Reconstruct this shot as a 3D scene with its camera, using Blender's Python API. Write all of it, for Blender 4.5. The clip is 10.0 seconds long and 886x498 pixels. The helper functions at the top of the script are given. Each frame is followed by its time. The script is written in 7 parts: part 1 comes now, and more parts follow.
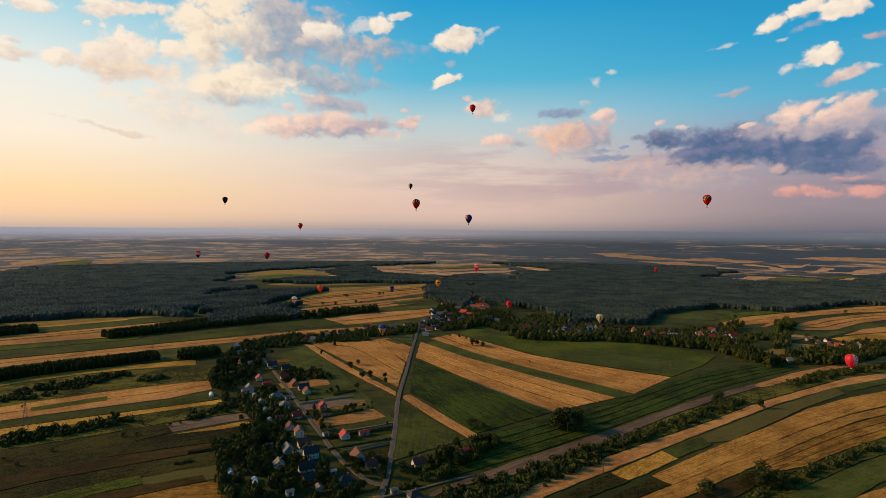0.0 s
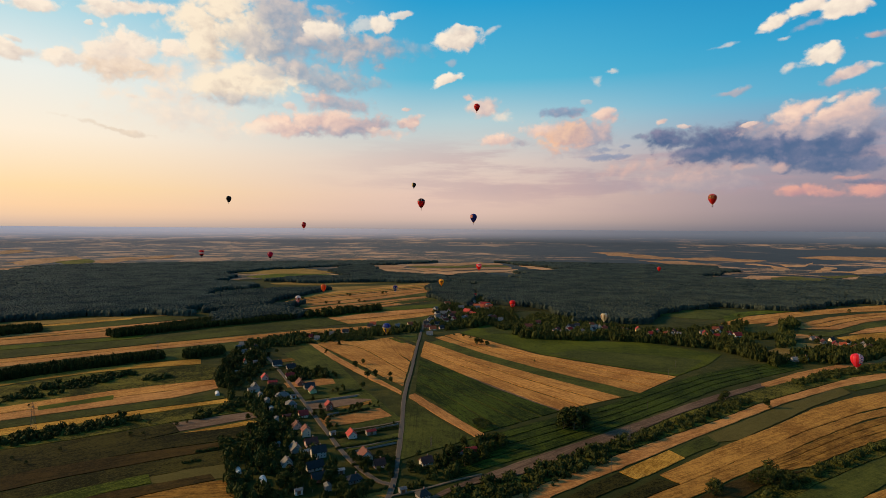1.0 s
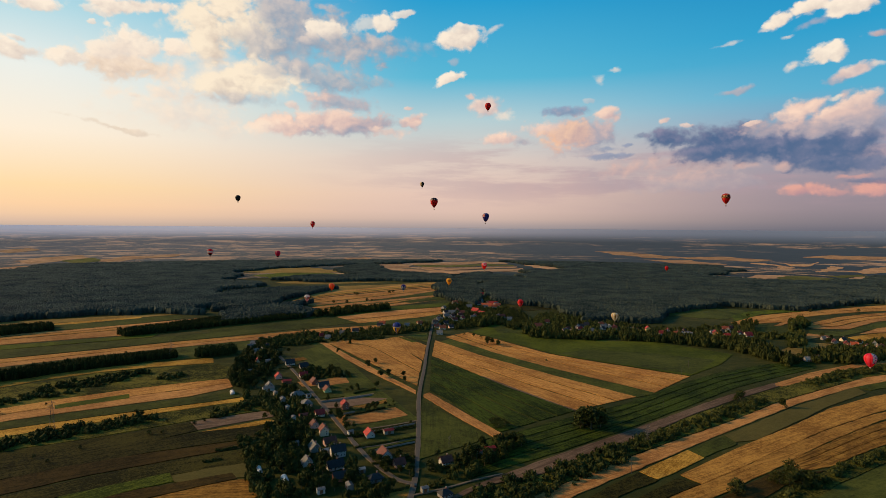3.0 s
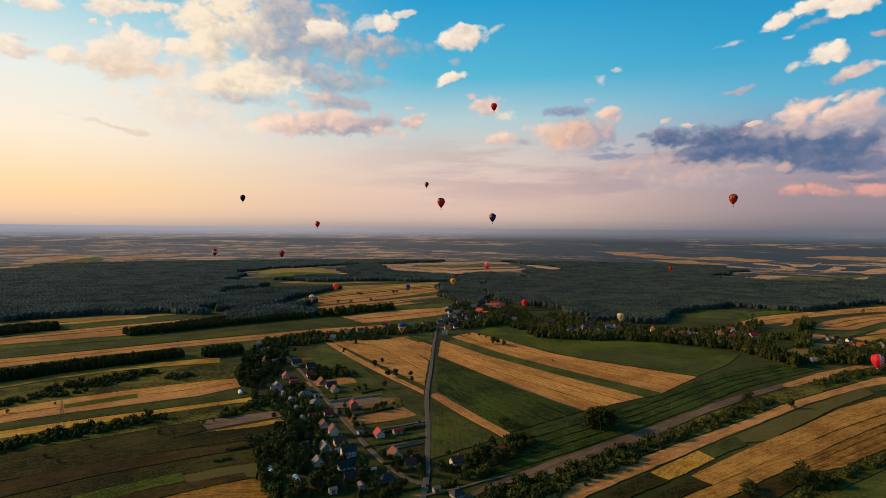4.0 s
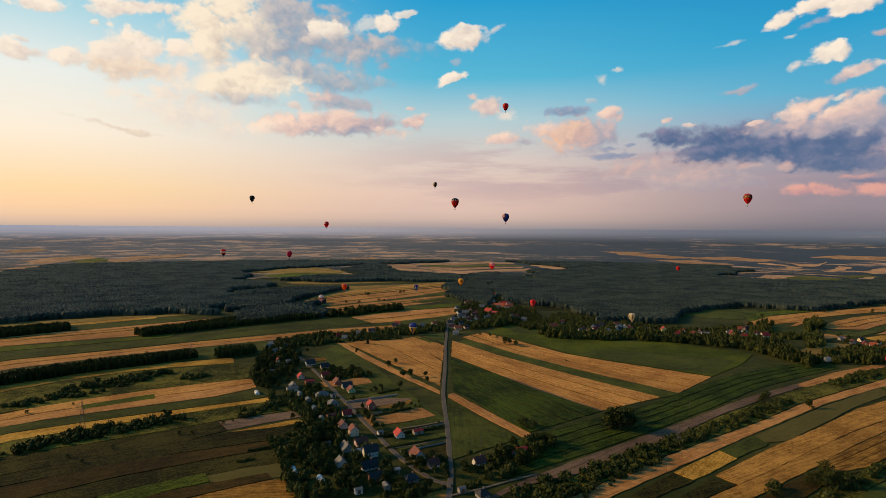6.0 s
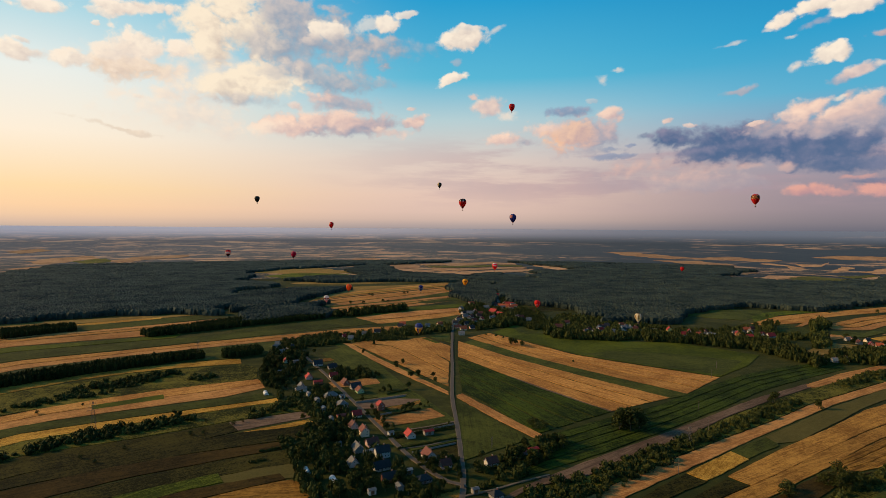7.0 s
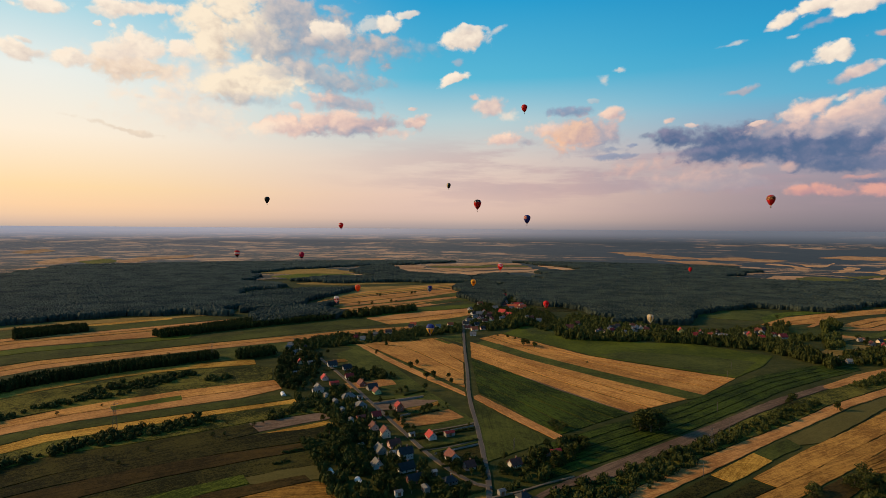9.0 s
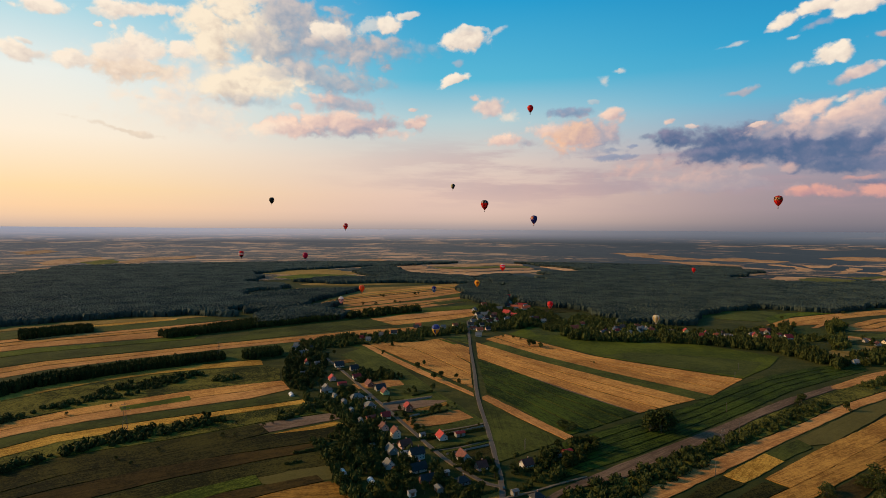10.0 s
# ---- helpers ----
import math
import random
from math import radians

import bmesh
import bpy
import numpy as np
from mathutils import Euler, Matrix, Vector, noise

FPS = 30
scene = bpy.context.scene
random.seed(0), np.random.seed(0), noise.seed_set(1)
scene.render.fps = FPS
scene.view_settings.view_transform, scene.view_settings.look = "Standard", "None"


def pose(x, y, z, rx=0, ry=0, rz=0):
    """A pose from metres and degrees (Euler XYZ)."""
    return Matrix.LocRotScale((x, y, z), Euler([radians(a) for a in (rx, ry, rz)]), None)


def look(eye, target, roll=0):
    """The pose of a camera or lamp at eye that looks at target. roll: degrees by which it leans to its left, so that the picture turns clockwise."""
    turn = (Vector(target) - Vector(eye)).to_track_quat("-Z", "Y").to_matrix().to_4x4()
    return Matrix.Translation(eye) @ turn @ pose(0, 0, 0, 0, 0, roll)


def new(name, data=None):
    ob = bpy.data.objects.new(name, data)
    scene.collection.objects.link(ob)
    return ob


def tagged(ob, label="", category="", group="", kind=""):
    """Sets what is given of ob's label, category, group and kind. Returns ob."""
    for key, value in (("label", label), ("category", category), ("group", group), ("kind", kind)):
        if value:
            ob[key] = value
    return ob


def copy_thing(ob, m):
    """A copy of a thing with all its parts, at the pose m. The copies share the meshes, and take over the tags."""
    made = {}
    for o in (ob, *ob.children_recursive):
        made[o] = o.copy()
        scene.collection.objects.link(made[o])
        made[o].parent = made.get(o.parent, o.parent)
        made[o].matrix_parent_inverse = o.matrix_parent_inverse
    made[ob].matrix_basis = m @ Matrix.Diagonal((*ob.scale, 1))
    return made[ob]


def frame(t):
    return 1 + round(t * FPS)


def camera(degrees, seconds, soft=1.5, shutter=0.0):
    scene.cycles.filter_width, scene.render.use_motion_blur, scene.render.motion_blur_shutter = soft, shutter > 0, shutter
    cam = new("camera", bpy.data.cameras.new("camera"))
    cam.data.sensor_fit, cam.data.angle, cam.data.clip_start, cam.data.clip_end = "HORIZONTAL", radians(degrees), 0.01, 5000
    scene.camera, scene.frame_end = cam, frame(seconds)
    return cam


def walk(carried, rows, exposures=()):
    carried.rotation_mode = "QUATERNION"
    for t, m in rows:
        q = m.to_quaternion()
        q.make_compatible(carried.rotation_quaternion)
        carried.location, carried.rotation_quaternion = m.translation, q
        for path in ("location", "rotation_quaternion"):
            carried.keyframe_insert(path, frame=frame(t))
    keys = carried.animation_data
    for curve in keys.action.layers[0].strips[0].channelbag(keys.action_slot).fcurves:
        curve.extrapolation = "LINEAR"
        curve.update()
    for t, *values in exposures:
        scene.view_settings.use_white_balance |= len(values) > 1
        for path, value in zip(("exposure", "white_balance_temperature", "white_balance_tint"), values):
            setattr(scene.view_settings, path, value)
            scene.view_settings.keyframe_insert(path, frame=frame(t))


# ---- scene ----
cam = camera(77.0, 10.0, soft=0.4)
PATH = [
    (0, (-4.51, 0.88, 194.54), (-4.31, 100.83, 191.29), 0.4),
    (0.5, (-7.22, 0.70, 194.43), (-7.07, 100.60, 191.08), 0.4),
    (1, (-9.88, 0.91, 194.61), (-9.88, 100.81, 191.21), 0.4),
    (1.5, (-13.17, 0.77, 194.35), (-13.27, 100.72, 190.95), 0.4),
    (2, (-16.74, 0.77, 194.59), (-16.89, 100.72, 191.14), 0.4),
    (2.5, (-20.60, 0.76, 194.80), (-20.85, 100.71, 191.25), 0.4),
    (4, (-32.94, 0.43, 195.23), (-33.49, 100.38, 191.63), 0.5),
    (4.5, (-37.32, 0.46, 195.19), (-37.87, 100.41, 191.64), 0.5),
    (5, (-41.92, 0.40, 195.11), (-42.52, 100.35, 191.51), 0.4),
    (5.5, (-46.13, 0.41, 195.12), (-46.83, 100.31, 191.52), 0.4),
    (7, (-59.87, -0.04, 195.26), (-60.77, 99.91, 191.76), 0.4),
    (7.5, (-64.73, -0.26, 195.59), (-65.68, 99.69, 192.09), 0.4),
    (8, (-69.11, 0.00, 195.79), (-70.16, 99.90, 192.29), 0.4),
    (8.5, (-73.91, -0.27, 196.20), (-75.01, 99.68, 192.70), 0.4),
    (9, (-78.47, -0.35, 196.48), (-79.62, 99.60, 192.98), 0.4),
    (9.5, (-83.18, -0.31, 196.18), (-84.43, 99.64, 192.73), 0.4),
    (10, (-88.02, -0.61, 195.92), (-89.22, 99.34, 192.57), 0.4),
]
walk(cam, [(t, look(eye, target, roll)) for t, eye, target, roll in PATH])


# ---- sky and sun ----
def lin(r, g, b):
    """A colour of 0 to 255 as shown, in linear values."""
    return tuple(((c / 255) / 12.92 if c <= 10 else ((c / 255 + 0.055) / 1.055) ** 2.4) for c in (r, g, b)) + (1.0,)


class Graph:
    """Short ways to add nodes to one node tree."""

    def __init__(self, tree):
        self.t = tree
        tree.nodes.clear()

    def node(self, kind, inputs=(), mode=""):
        n = self.t.nodes.new(kind)
        if kind == "ShaderNodeMix":
            n.data_type = "FLOAT" if mode == "FLOAT" else "RGBA"
            if mode and mode != "FLOAT":
                n.blend_type = mode
        if kind == "ShaderNodeMapRange" and mode:
            n.interpolation_type = mode
        for k, v in dict(inputs).items():
            self.put(n.inputs[k], v)
        return n

    def put(self, socket, v):
        if isinstance(v, bpy.types.NodeSocket):
            self.t.links.new(v, socket)
        else:
            socket.default_value = v

    def m(self, op, a, b=0.0, c=0.0, clamp=False):
        n = self.t.nodes.new("ShaderNodeMath")
        n.operation, n.use_clamp = op, clamp
        self.put(n.inputs[0], a), self.put(n.inputs[1], b), self.put(n.inputs[2], c)
        return n.outputs[0]

    def span(self, v, a, b, c=0.0, d=1.0, smooth=True):
        n = self.node("ShaderNodeMapRange", {0: v, 1: a, 2: b, 3: c, 4: d}, "SMOOTHSTEP" if smooth else "LINEAR")
        n.clamp = not smooth
        return n.outputs[0]

    def mix(self, fac, a, b, how="MIX"):
        n = self.node("ShaderNodeMix", {0: fac, 6: a, 7: b}, how)
        return n.outputs[2]

    def mixf(self, fac, a, b):
        return self.node("ShaderNodeMix", {0: fac, 2: a, 3: b}, "FLOAT").outputs[0]

    def noise(self, vec, scale, detail=4.0, rough=0.55, distort=0.0):
        n = self.node("ShaderNodeTexNoise", {"Vector": vec, "Scale": scale, "Detail": detail, "Roughness": rough, "Distortion": distort})
        return n.outputs[0]

    def ramp(self, fac, stops):
        n = self.node("ShaderNodeValToRGB", {0: fac})
        els = n.color_ramp.elements
        while len(els) < len(stops):
            els.new(0.5)
        for e, (p, c) in zip(els, stops):
            e.position, e.color = p, c
        return n.outputs[0]


SUN_AZIMUTH, SUN_HEIGHT = -80.0, 21.0
sun_way = Vector((math.sin(radians(SUN_AZIMUTH)) * math.cos(radians(SUN_HEIGHT)), math.cos(radians(SUN_AZIMUTH)) * math.cos(radians(SUN_HEIGHT)), math.sin(radians(SUN_HEIGHT))))
sun_data = bpy.data.lights.new("sun", "SUN")
sun_data.energy, sun_data.angle, sun_data.color = 3.2, radians(8.0), (1.0, 0.64, 0.29)
sun = new("sun", sun_data)
sun.matrix_world = look(sun_way * 1000, (0, 0, 0))

world = bpy.data.worlds.new("evening_sky")
scene.world = world
world.use_nodes = True
world.cycles.sampling_method, world.cycles.sample_map_resolution = "MANUAL", 256
g = Graph(world.node_tree)
way = g.node("ShaderNodeTexCoord").outputs["Generated"]
axes = g.node("ShaderNodeSeparateXYZ", {0: way}).outputs
azimuth = g.m("MULTIPLY", g.m("ARCTAN2", axes[0], axes[1]), 180 / math.pi)
height = g.m("MULTIPLY", g.m("ARCSINE", axes[2]), 180 / math.pi)
flat = g.m("SQRT", g.m("ADD", g.m("MULTIPLY", axes[0], axes[0]), g.m("MULTIPLY_ADD", axes[1], axes[1], 1e-6)))
toward = g.m("DIVIDE", g.m("MULTIPLY_ADD", axes[0], math.sin(radians(SUN_AZIMUTH)), g.m("MULTIPLY", axes[1], math.cos(radians(SUN_AZIMUTH)))), flat)
from_sun = g.m("MULTIPLY", g.m("ARCCOSINE", g.m("MULTIPLY", toward, 0.9999)), 180 / math.pi)
up = g.m("DIVIDE", height, 45.0)


def band(*stops):
    return g.ramp(up, [(e / 45.0, lin(*c)) for e, c in stops])


near_sun = band((0, (192, 170, 156)), (0.45, (218, 186, 164)), (1.1, (240, 200, 165)), (1.9, (252, 208, 164)), (3.5, (255, 218, 166)), (8, (255, 238, 214)), (13, (238, 240, 232)), (18, (178, 218, 228)), (24, (96, 182, 216)), (45, (62, 116, 156)))
beside = band((0, (158, 148, 150)), (0.45, (180, 162, 158)), (1.0, (208, 180, 168)), (1.8, (222, 190, 176)), (3.5, (230, 197, 181)), (7, (224, 205, 193)), (11, (184, 208, 212)), (15, (88, 184, 214)), (22, (34, 158, 208)), (45, (48, 106, 152)))
away = band((0, (104, 104, 118)), (0.8, (128, 120, 130)), (2.0, (146, 132, 142)), (4, (154, 138, 150)), (8, (152, 156, 176)), (12, (84, 174, 208)), (17, (38, 158, 205)), (23, (18, 136, 192)), (45, (40, 98, 148)))
sky = g.mix(g.span(from_sun, 42, 80), near_sun, beside)
sky = g.mix(g.span(from_sun, 80, 118), sky, away)
behind = band((0, (66, 72, 88)), (4, (96, 92, 108)), (10, (80, 96, 122)), (20, (58, 106, 148)), (45, (40, 94, 142)))
sky = g.mix(g.span(from_sun, 120, 165), sky, behind)

# thin low streaks of cloud away from the sun
thin = g.noise(g.node("ShaderNodeMapping", {0: way, 3: (2.2, 2.2, 17.0)}).outputs[0], 2.0, 6.0, 0.6)
streaky = g.m("MULTIPLY", g.m("MULTIPLY", g.span(thin, 0.46, 0.64), g.span(from_sun, 62, 92)), g.m("MULTIPLY", g.span(height, 1.5, 4.5), g.span(height, 7.0, 10.5, 1.0, 0.0)))
sky = g.mix(g.m("MULTIPLY", streaky, 0.55), sky, g.mix(g.noise(way, 9.0, 3.0), lin(140, 134, 156), lin(206, 164, 162)))
# clouds, laid one before another, each a soft heap with a billowing edge
squash = g.node("ShaderNodeMapping", {0: way, 3: (1.0, 1.0, 1.25)}).outputs[0]
rough_a = g.noise(squash, 15.0, 5.0, 0.60)
rough_b = g.noise(g.node("ShaderNodeMapping", {0: squash, 1: (3.1, 1.7, 0.4)}).outputs[0], 15.0, 5.0, 0.60)


def heaps(vec, scale):
    """Round swellings like those of a heap cloud."""
    n = g.node("ShaderNodeTexVoronoi", {"Vector": vec, "Scale": scale})
    n.feature = "SMOOTH_F1"
    n.inputs["Smoothness"].default_value = 0.35
    return g.m("SUBTRACT", 0.42, n.outputs["Distance"])


def billow(vec):
    """Fine and coarse swellings, broken up by noise."""
    stirred = g.node("ShaderNodeMix", {0: 0.03, 6: vec, 7: g.node("ShaderNodeTexNoise", {"Vector": vec, "Scale": 24.0, "Detail": 3.0}).outputs["Color"]}, "LINEAR_LIGHT").outputs[2]
    swell = g.m("MULTIPLY_ADD", heaps(stirred, 62.0), 0.6, heaps(stirred, 28.0))
    return g.m("MULTIPLY_ADD", g.m("SUBTRACT", g.noise(vec, 17.0, 9.0, 0.66), 0.5), 1.9, g.m("MULTIPLY", swell, 0.75))


puff = billow(squash)
puff_sunward = billow(g.node("ShaderNodeMapping", {0: squash, 1: (-0.011, 0.002, 0.010)}).outputs[0])
relief = g.m("MULTIPLY", g.m("SUBTRACT", puff, puff_sunward), 0.75)
relief = g.m("MULTIPLY_ADD", g.m("SUBTRACT", g.noise(squash, 12.0, 6.0, 0.6), 0.5), 0.9, relief)
spot = g.node("ShaderNodeCombineXYZ", {0: g.m("MULTIPLY_ADD", g.m("SUBTRACT", rough_a, 0.5), 2.4, azimuth), 1: g.m("MULTIPLY_ADD", g.m("SUBTRACT", rough_b, 0.5), 1.5, height), 2: g.m("MULTIPLY", relief, 0.01)}).outputs[0]
PUFF = {k: g.m("MULTIPLY_ADD", puff, v, 1.12) for k, v in (("firm", 0.80), ("loose", 1.0))}
CLOUD = {  # lit side, shaded side, balance of the two, width of the fading edge
    "c": ((255, 238, 216), (212, 196, 186), 0.76, 0.46, "firm"), "b": ((252, 226, 196), (220, 196, 176), 0.58, 0.60, "firm"),
    "k": ((255, 236, 208), (206, 188, 174), 0.80, 0.62, "firm"), "g": ((214, 200, 192), (150, 162, 178), 0.36, 0.85, "loose"),
    "w": ((254, 232, 208), (228, 212, 200), 0.65, 0.95, "loose"), "t": ((226, 196, 164), (206, 180, 158), 0.30, 0.80, "loose"),
    "m": ((222, 190, 180), (156, 156, 172), 0.42, 0.75, "loose"), "p": ((254, 218, 194), (204, 176, 174), 0.58, 0.60, "firm"),
    "o": ((255, 204, 162), (216, 168, 156), 0.62, 0.62, "firm"), "n": ((150, 158, 184), (118, 136, 168), 0.30, 0.70, "loose"),
    "r": ((226, 184, 170), (182, 162, 166), 0.55, 0.90, "loose"), "s": ((232, 166, 150), (186, 142, 148), 0.60, 0.75, "loose"),
    "d": ((140, 136, 160), (76, 100, 138), 0.16, 0.70, "firm"),
}
clouded = sky


def cloud(kind, a, e, wide, high, tilt, cover):
    """One heap: azimuth, height, half width and half height in degrees, lean and thickness."""
    global clouded
    lit, shade, balance, edge, body = CLOUD[kind]
    here = g.t.nodes.new("ShaderNodeVectorMath")
    here.operation = "MULTIPLY_ADD"
    g.put(here.inputs[0], clouded), g.put(here.inputs[1], (1e-6, 1e-6, 1e-6)), g.put(here.inputs[2], spot)
    to = g.node("ShaderNodeMapping", {0: here.outputs[0], 1: (a, e, 0.0), 2: (0.0, 0.0, radians(tilt)), 3: (wide, high, 1.0)})
    to.vector_type = "TEXTURE"
    reach, lean = g.t.nodes.new("ShaderNodeVectorMath"), g.t.nodes.new("ShaderNodeVectorMath")
    reach.operation, lean.operation = "LENGTH", "DOT_PRODUCT"
    g.put(reach.inputs[0], to.outputs[0]), g.put(lean.inputs[0], to.outputs[0]), g.put(lean.inputs[1], (-0.20, 0.34, 0.0))
    mask = g.span(g.m("MULTIPLY_ADD", reach.outputs["Value"], -0.88, PUFF[body]), 0.0, edge, 0.0, cover)
    shine = g.m("ADD", g.m("ADD", lean.outputs["Value"], balance), relief)
    clouded = g.mix(mask, clouded, g.mix(shine, lin(*shade), lin(*lit)))


cloud("c", -36.7, 17.7, 1.88, 0.67, 0, 1)
cloud("c", -29.6, 18.9, 3.82, 0.65, 6, 1)
cloud("c", -32.1, 18.1, 1.40, 0.35, 0, 0.7)
cloud("c", -37.5, 14.1, 2.02, 0.78, 0, 1)
cloud("c", -37.1, 15.0, 0.75, 0.26, 0, 0.8)
cloud("c", -32.4, 17.2, 0.36, 0.18, 0, 0.8)
cloud("w", -24.0, 10.8, 6.20, 2.04, 0, 0.4)
cloud("w", -22.7, 9.7, 5.33, 1.25, 0, 0.35)
cloud("w", -26.9, 12.3, 1.56, 0.59, 0, 0.7)
cloud("w", -29.1, 11.6, 0.66, 0.23, 0, 0.7)
cloud("t", -30.2, 8.7, 4.10, 0.23, -9, 0.45)
cloud("b", -30.4, 14.1, 4.36, 1.18, 0, 1)
cloud("c", -33.8, 14.0, 1.67, 0.90, 0, 1)
cloud("c", -28.8, 15.7, 2.25, 1.31, 0, 1)
cloud("c", -31.3, 15.1, 1.71, 0.92, 0, 0.9)
cloud("b", -27.8, 14.2, 2.45, 0.77, 0, 0.9)
cloud("c", -25.8, 16.1, 1.20, 1.08, 0, 1)
cloud("g", -15.7, 17.3, 8.28, 3.69, 0, 0.7)
cloud("w", -22.7, 14.6, 6.31, 3.65, 0, 0.6)
cloud("w", -29.8, 14.7, 4.99, 1.56, 0, 0.6)
cloud("w", -25.3, 10.3, 7.36, 1.86, 0, 0.5)
cloud("m", -12.1, 10.2, 8.20, 1.24, 0, 0.5)
cloud("g", -3.5, 17.8, 3.28, 0.97, 0, 0.4)
cloud("g", -17.2, 18.8, 5.32, 3.10, 0, 0.9)
cloud("k", -23.1, 17.4, 2.47, 2.40, 0, 1)
cloud("k", -21.6, 19.6, 3.19, 2.36, 0, 1)
cloud("k", -19.9, 18.5, 3.78, 2.58, 0, 0.9)
cloud("g", -16.4, 20.0, 3.75, 2.00, 0, 0.9)
cloud("g", -18.2, 17.4, 3.16, 1.32, 0, 0.6)
cloud("g", -9.5, 17.6, 4.53, 1.88, 0, 0.95)
cloud("c", -12.1, 18.9, 1.85, 0.80, -8, 0.95)
cloud("g", -11.3, 17.7, 2.98, 1.22, 0, 0.9)
cloud("c", -8.3, 19.7, 1.52, 0.67, 20, 0.6)
cloud("c", -6.4, 20.0, 1.30, 0.93, 0, 0.95)
cloud("c", -4.4, 20.8, 1.23, 0.36, 10, 0.8)
cloud("g", -6.4, 17.6, 2.30, 1.10, 0, 0.7)
cloud("g", -12.3, 14.6, 5.20, 1.58, 0, 0.75)
cloud("k", -21.3, 13.3, 3.22, 1.43, 0, 1)
cloud("k", -19.1, 14.5, 2.96, 1.43, 0, 1)
cloud("k", -17.2, 13.6, 3.56, 1.46, 0, 0.9)
cloud("g", -15.7, 15.1, 3.24, 0.96, 0, 0.6)
cloud("g", -20.0, 12.1, 4.14, 0.76, 0, 0.5)
cloud("g", -8.3, 14.4, 3.04, 0.78, 0, 0.5)
cloud("m", -11.3, 12.4, 3.56, 0.93, 0, 0.75)
cloud("p", -13.6, 12.7, 1.40, 0.57, 0, 0.7)
cloud("m", -10.6, 9.9, 6.03, 0.88, 0, 0.85)
cloud("p", -12.5, 10.8, 4.09, 0.94, 0, 0.95)
cloud("p", -16.5, 9.9, 3.23, 0.93, 0, 0.9)
cloud("p", -11.3, 11.3, 2.25, 0.65, 0, 0.8)
cloud("p", -3.4, 10.9, 1.39, 0.56, 15, 1)
cloud("m", -7.4, 10.5, 3.45, 0.74, 0, 0.85)
cloud("p", -5.6, 9.6, 2.01, 0.67, 0, 0.7)
cloud("p", -3.7, 12.0, 0.46, 0.22, 0, 0.8)
cloud("p", -15.5, 11.9, 0.72, 0.43, 0, 0.7)
cloud("w", -18.6, 9.6, 2.46, 0.93, 0, 0.7)
cloud("c", 1.2, 18.6, 2.63, 0.82, 0, 1)
cloud("c", 1.9, 19.4, 1.62, 0.47, 0, 0.9)
cloud("w", 4.5, 19.3, 1.00, 0.27, 25, 0.6)
cloud("c", 0.2, 14.8, 1.55, 0.47, 22, 1)
cloud("m", 0.9, 16.4, 0.54, 0.42, 0, 0.4)
cloud("p", 3.8, 12.2, 2.24, 1.03, 0, 0.85)
cloud("p", 2.2, 13.3, 0.85, 0.40, 0, 0.85)
cloud("w", 5.7, 11.5, 1.07, 0.48, 0, 0.6)
cloud("p", 5.4, 9.0, 1.92, 0.82, 0, 1)
cloud("m", 7.8, 8.7, 1.37, 0.60, 0, 0.7)
cloud("m", 14.4, 9.5, 2.90, 1.74, 0, 0.8)
cloud("n", 12.0, 11.6, 2.78, 0.51, 0, 0.8)
cloud("p", 9.9, 10.0, 2.11, 1.10, 0, 0.95)
cloud("o", 11.1, 9.1, 2.24, 1.18, 0, 1)
cloud("o", 13.0, 9.5, 1.99, 1.32, 0, 1)
cloud("p", 15.8, 11.2, 1.43, 0.68, -5, 1)
cloud("m", 15.7, 9.6, 1.51, 1.23, 0, 0.75)
cloud("n", 16.2, 7.2, 2.21, 0.33, 0, 0.7)
cloud("n", 16.2, 8.0, 1.14, 0.29, 0, 0.6)
cloud("n", 18.0, 8.4, 0.56, 0.22, 0, 0.7)
cloud("p", 14.0, 12.5, 0.51, 0.25, 0, 0.3)
cloud("m", 23.2, 4.5, 8.51, 0.99, 0, 0.35)
cloud("r", 17.7, 5.7, 3.34, 0.55, 4, 0.6)
cloud("r", 20.4, 6.4, 4.08, 0.93, 6, 0.65)
cloud("r", 25.7, 5.9, 3.77, 0.69, 0, 0.6)
cloud("r", 23.5, 5.1, 3.58, 0.49, 0, 0.5)
cloud("p", 21.4, 10.4, 0.74, 0.38, 20, 0.9)
cloud("p", 23.4, 9.9, 0.59, 0.27, 0, 0.7)
cloud("d", 29.9, 7.8, 9.56, 1.90, 2, 0.75)
cloud("m", 13.3, 9.5, 4.77, 2.19, 0, 0.45)
cloud("d", 19.0, 9.2, 0.76, 0.32, 0, 0.6)
cloud("m", 36.1, 8.7, 3.26, 2.28, 0, 0.95)
cloud("d", 21.7, 8.6, 2.20, 1.40, 0, 1)
cloud("d", 25.6, 8.2, 4.70, 1.57, 0, 1)
cloud("d", 30.5, 7.4, 5.44, 1.63, 0, 1)
cloud("d", 35.4, 6.9, 4.35, 1.86, 0, 0.95)
cloud("d", 35.8, 8.1, 3.28, 1.47, 5, 0.6)
cloud("p", 32.3, 10.5, 1.81, 0.85, 12, 1)
cloud("p", 31.1, 9.9, 1.01, 0.51, 0, 0.8)
cloud("p", 35.0, 10.0, 1.55, 0.76, 10, 0.95)
cloud("p", 37.0, 10.9, 1.42, 0.71, 15, 0.95)
cloud("m", 29.6, 8.8, 2.19, 0.85, 8, 0.7)
cloud("m", 33.7, 8.9, 2.92, 0.94, 0, 0.75)
cloud("m", 36.5, 9.5, 1.98, 1.14, 0, 0.8)
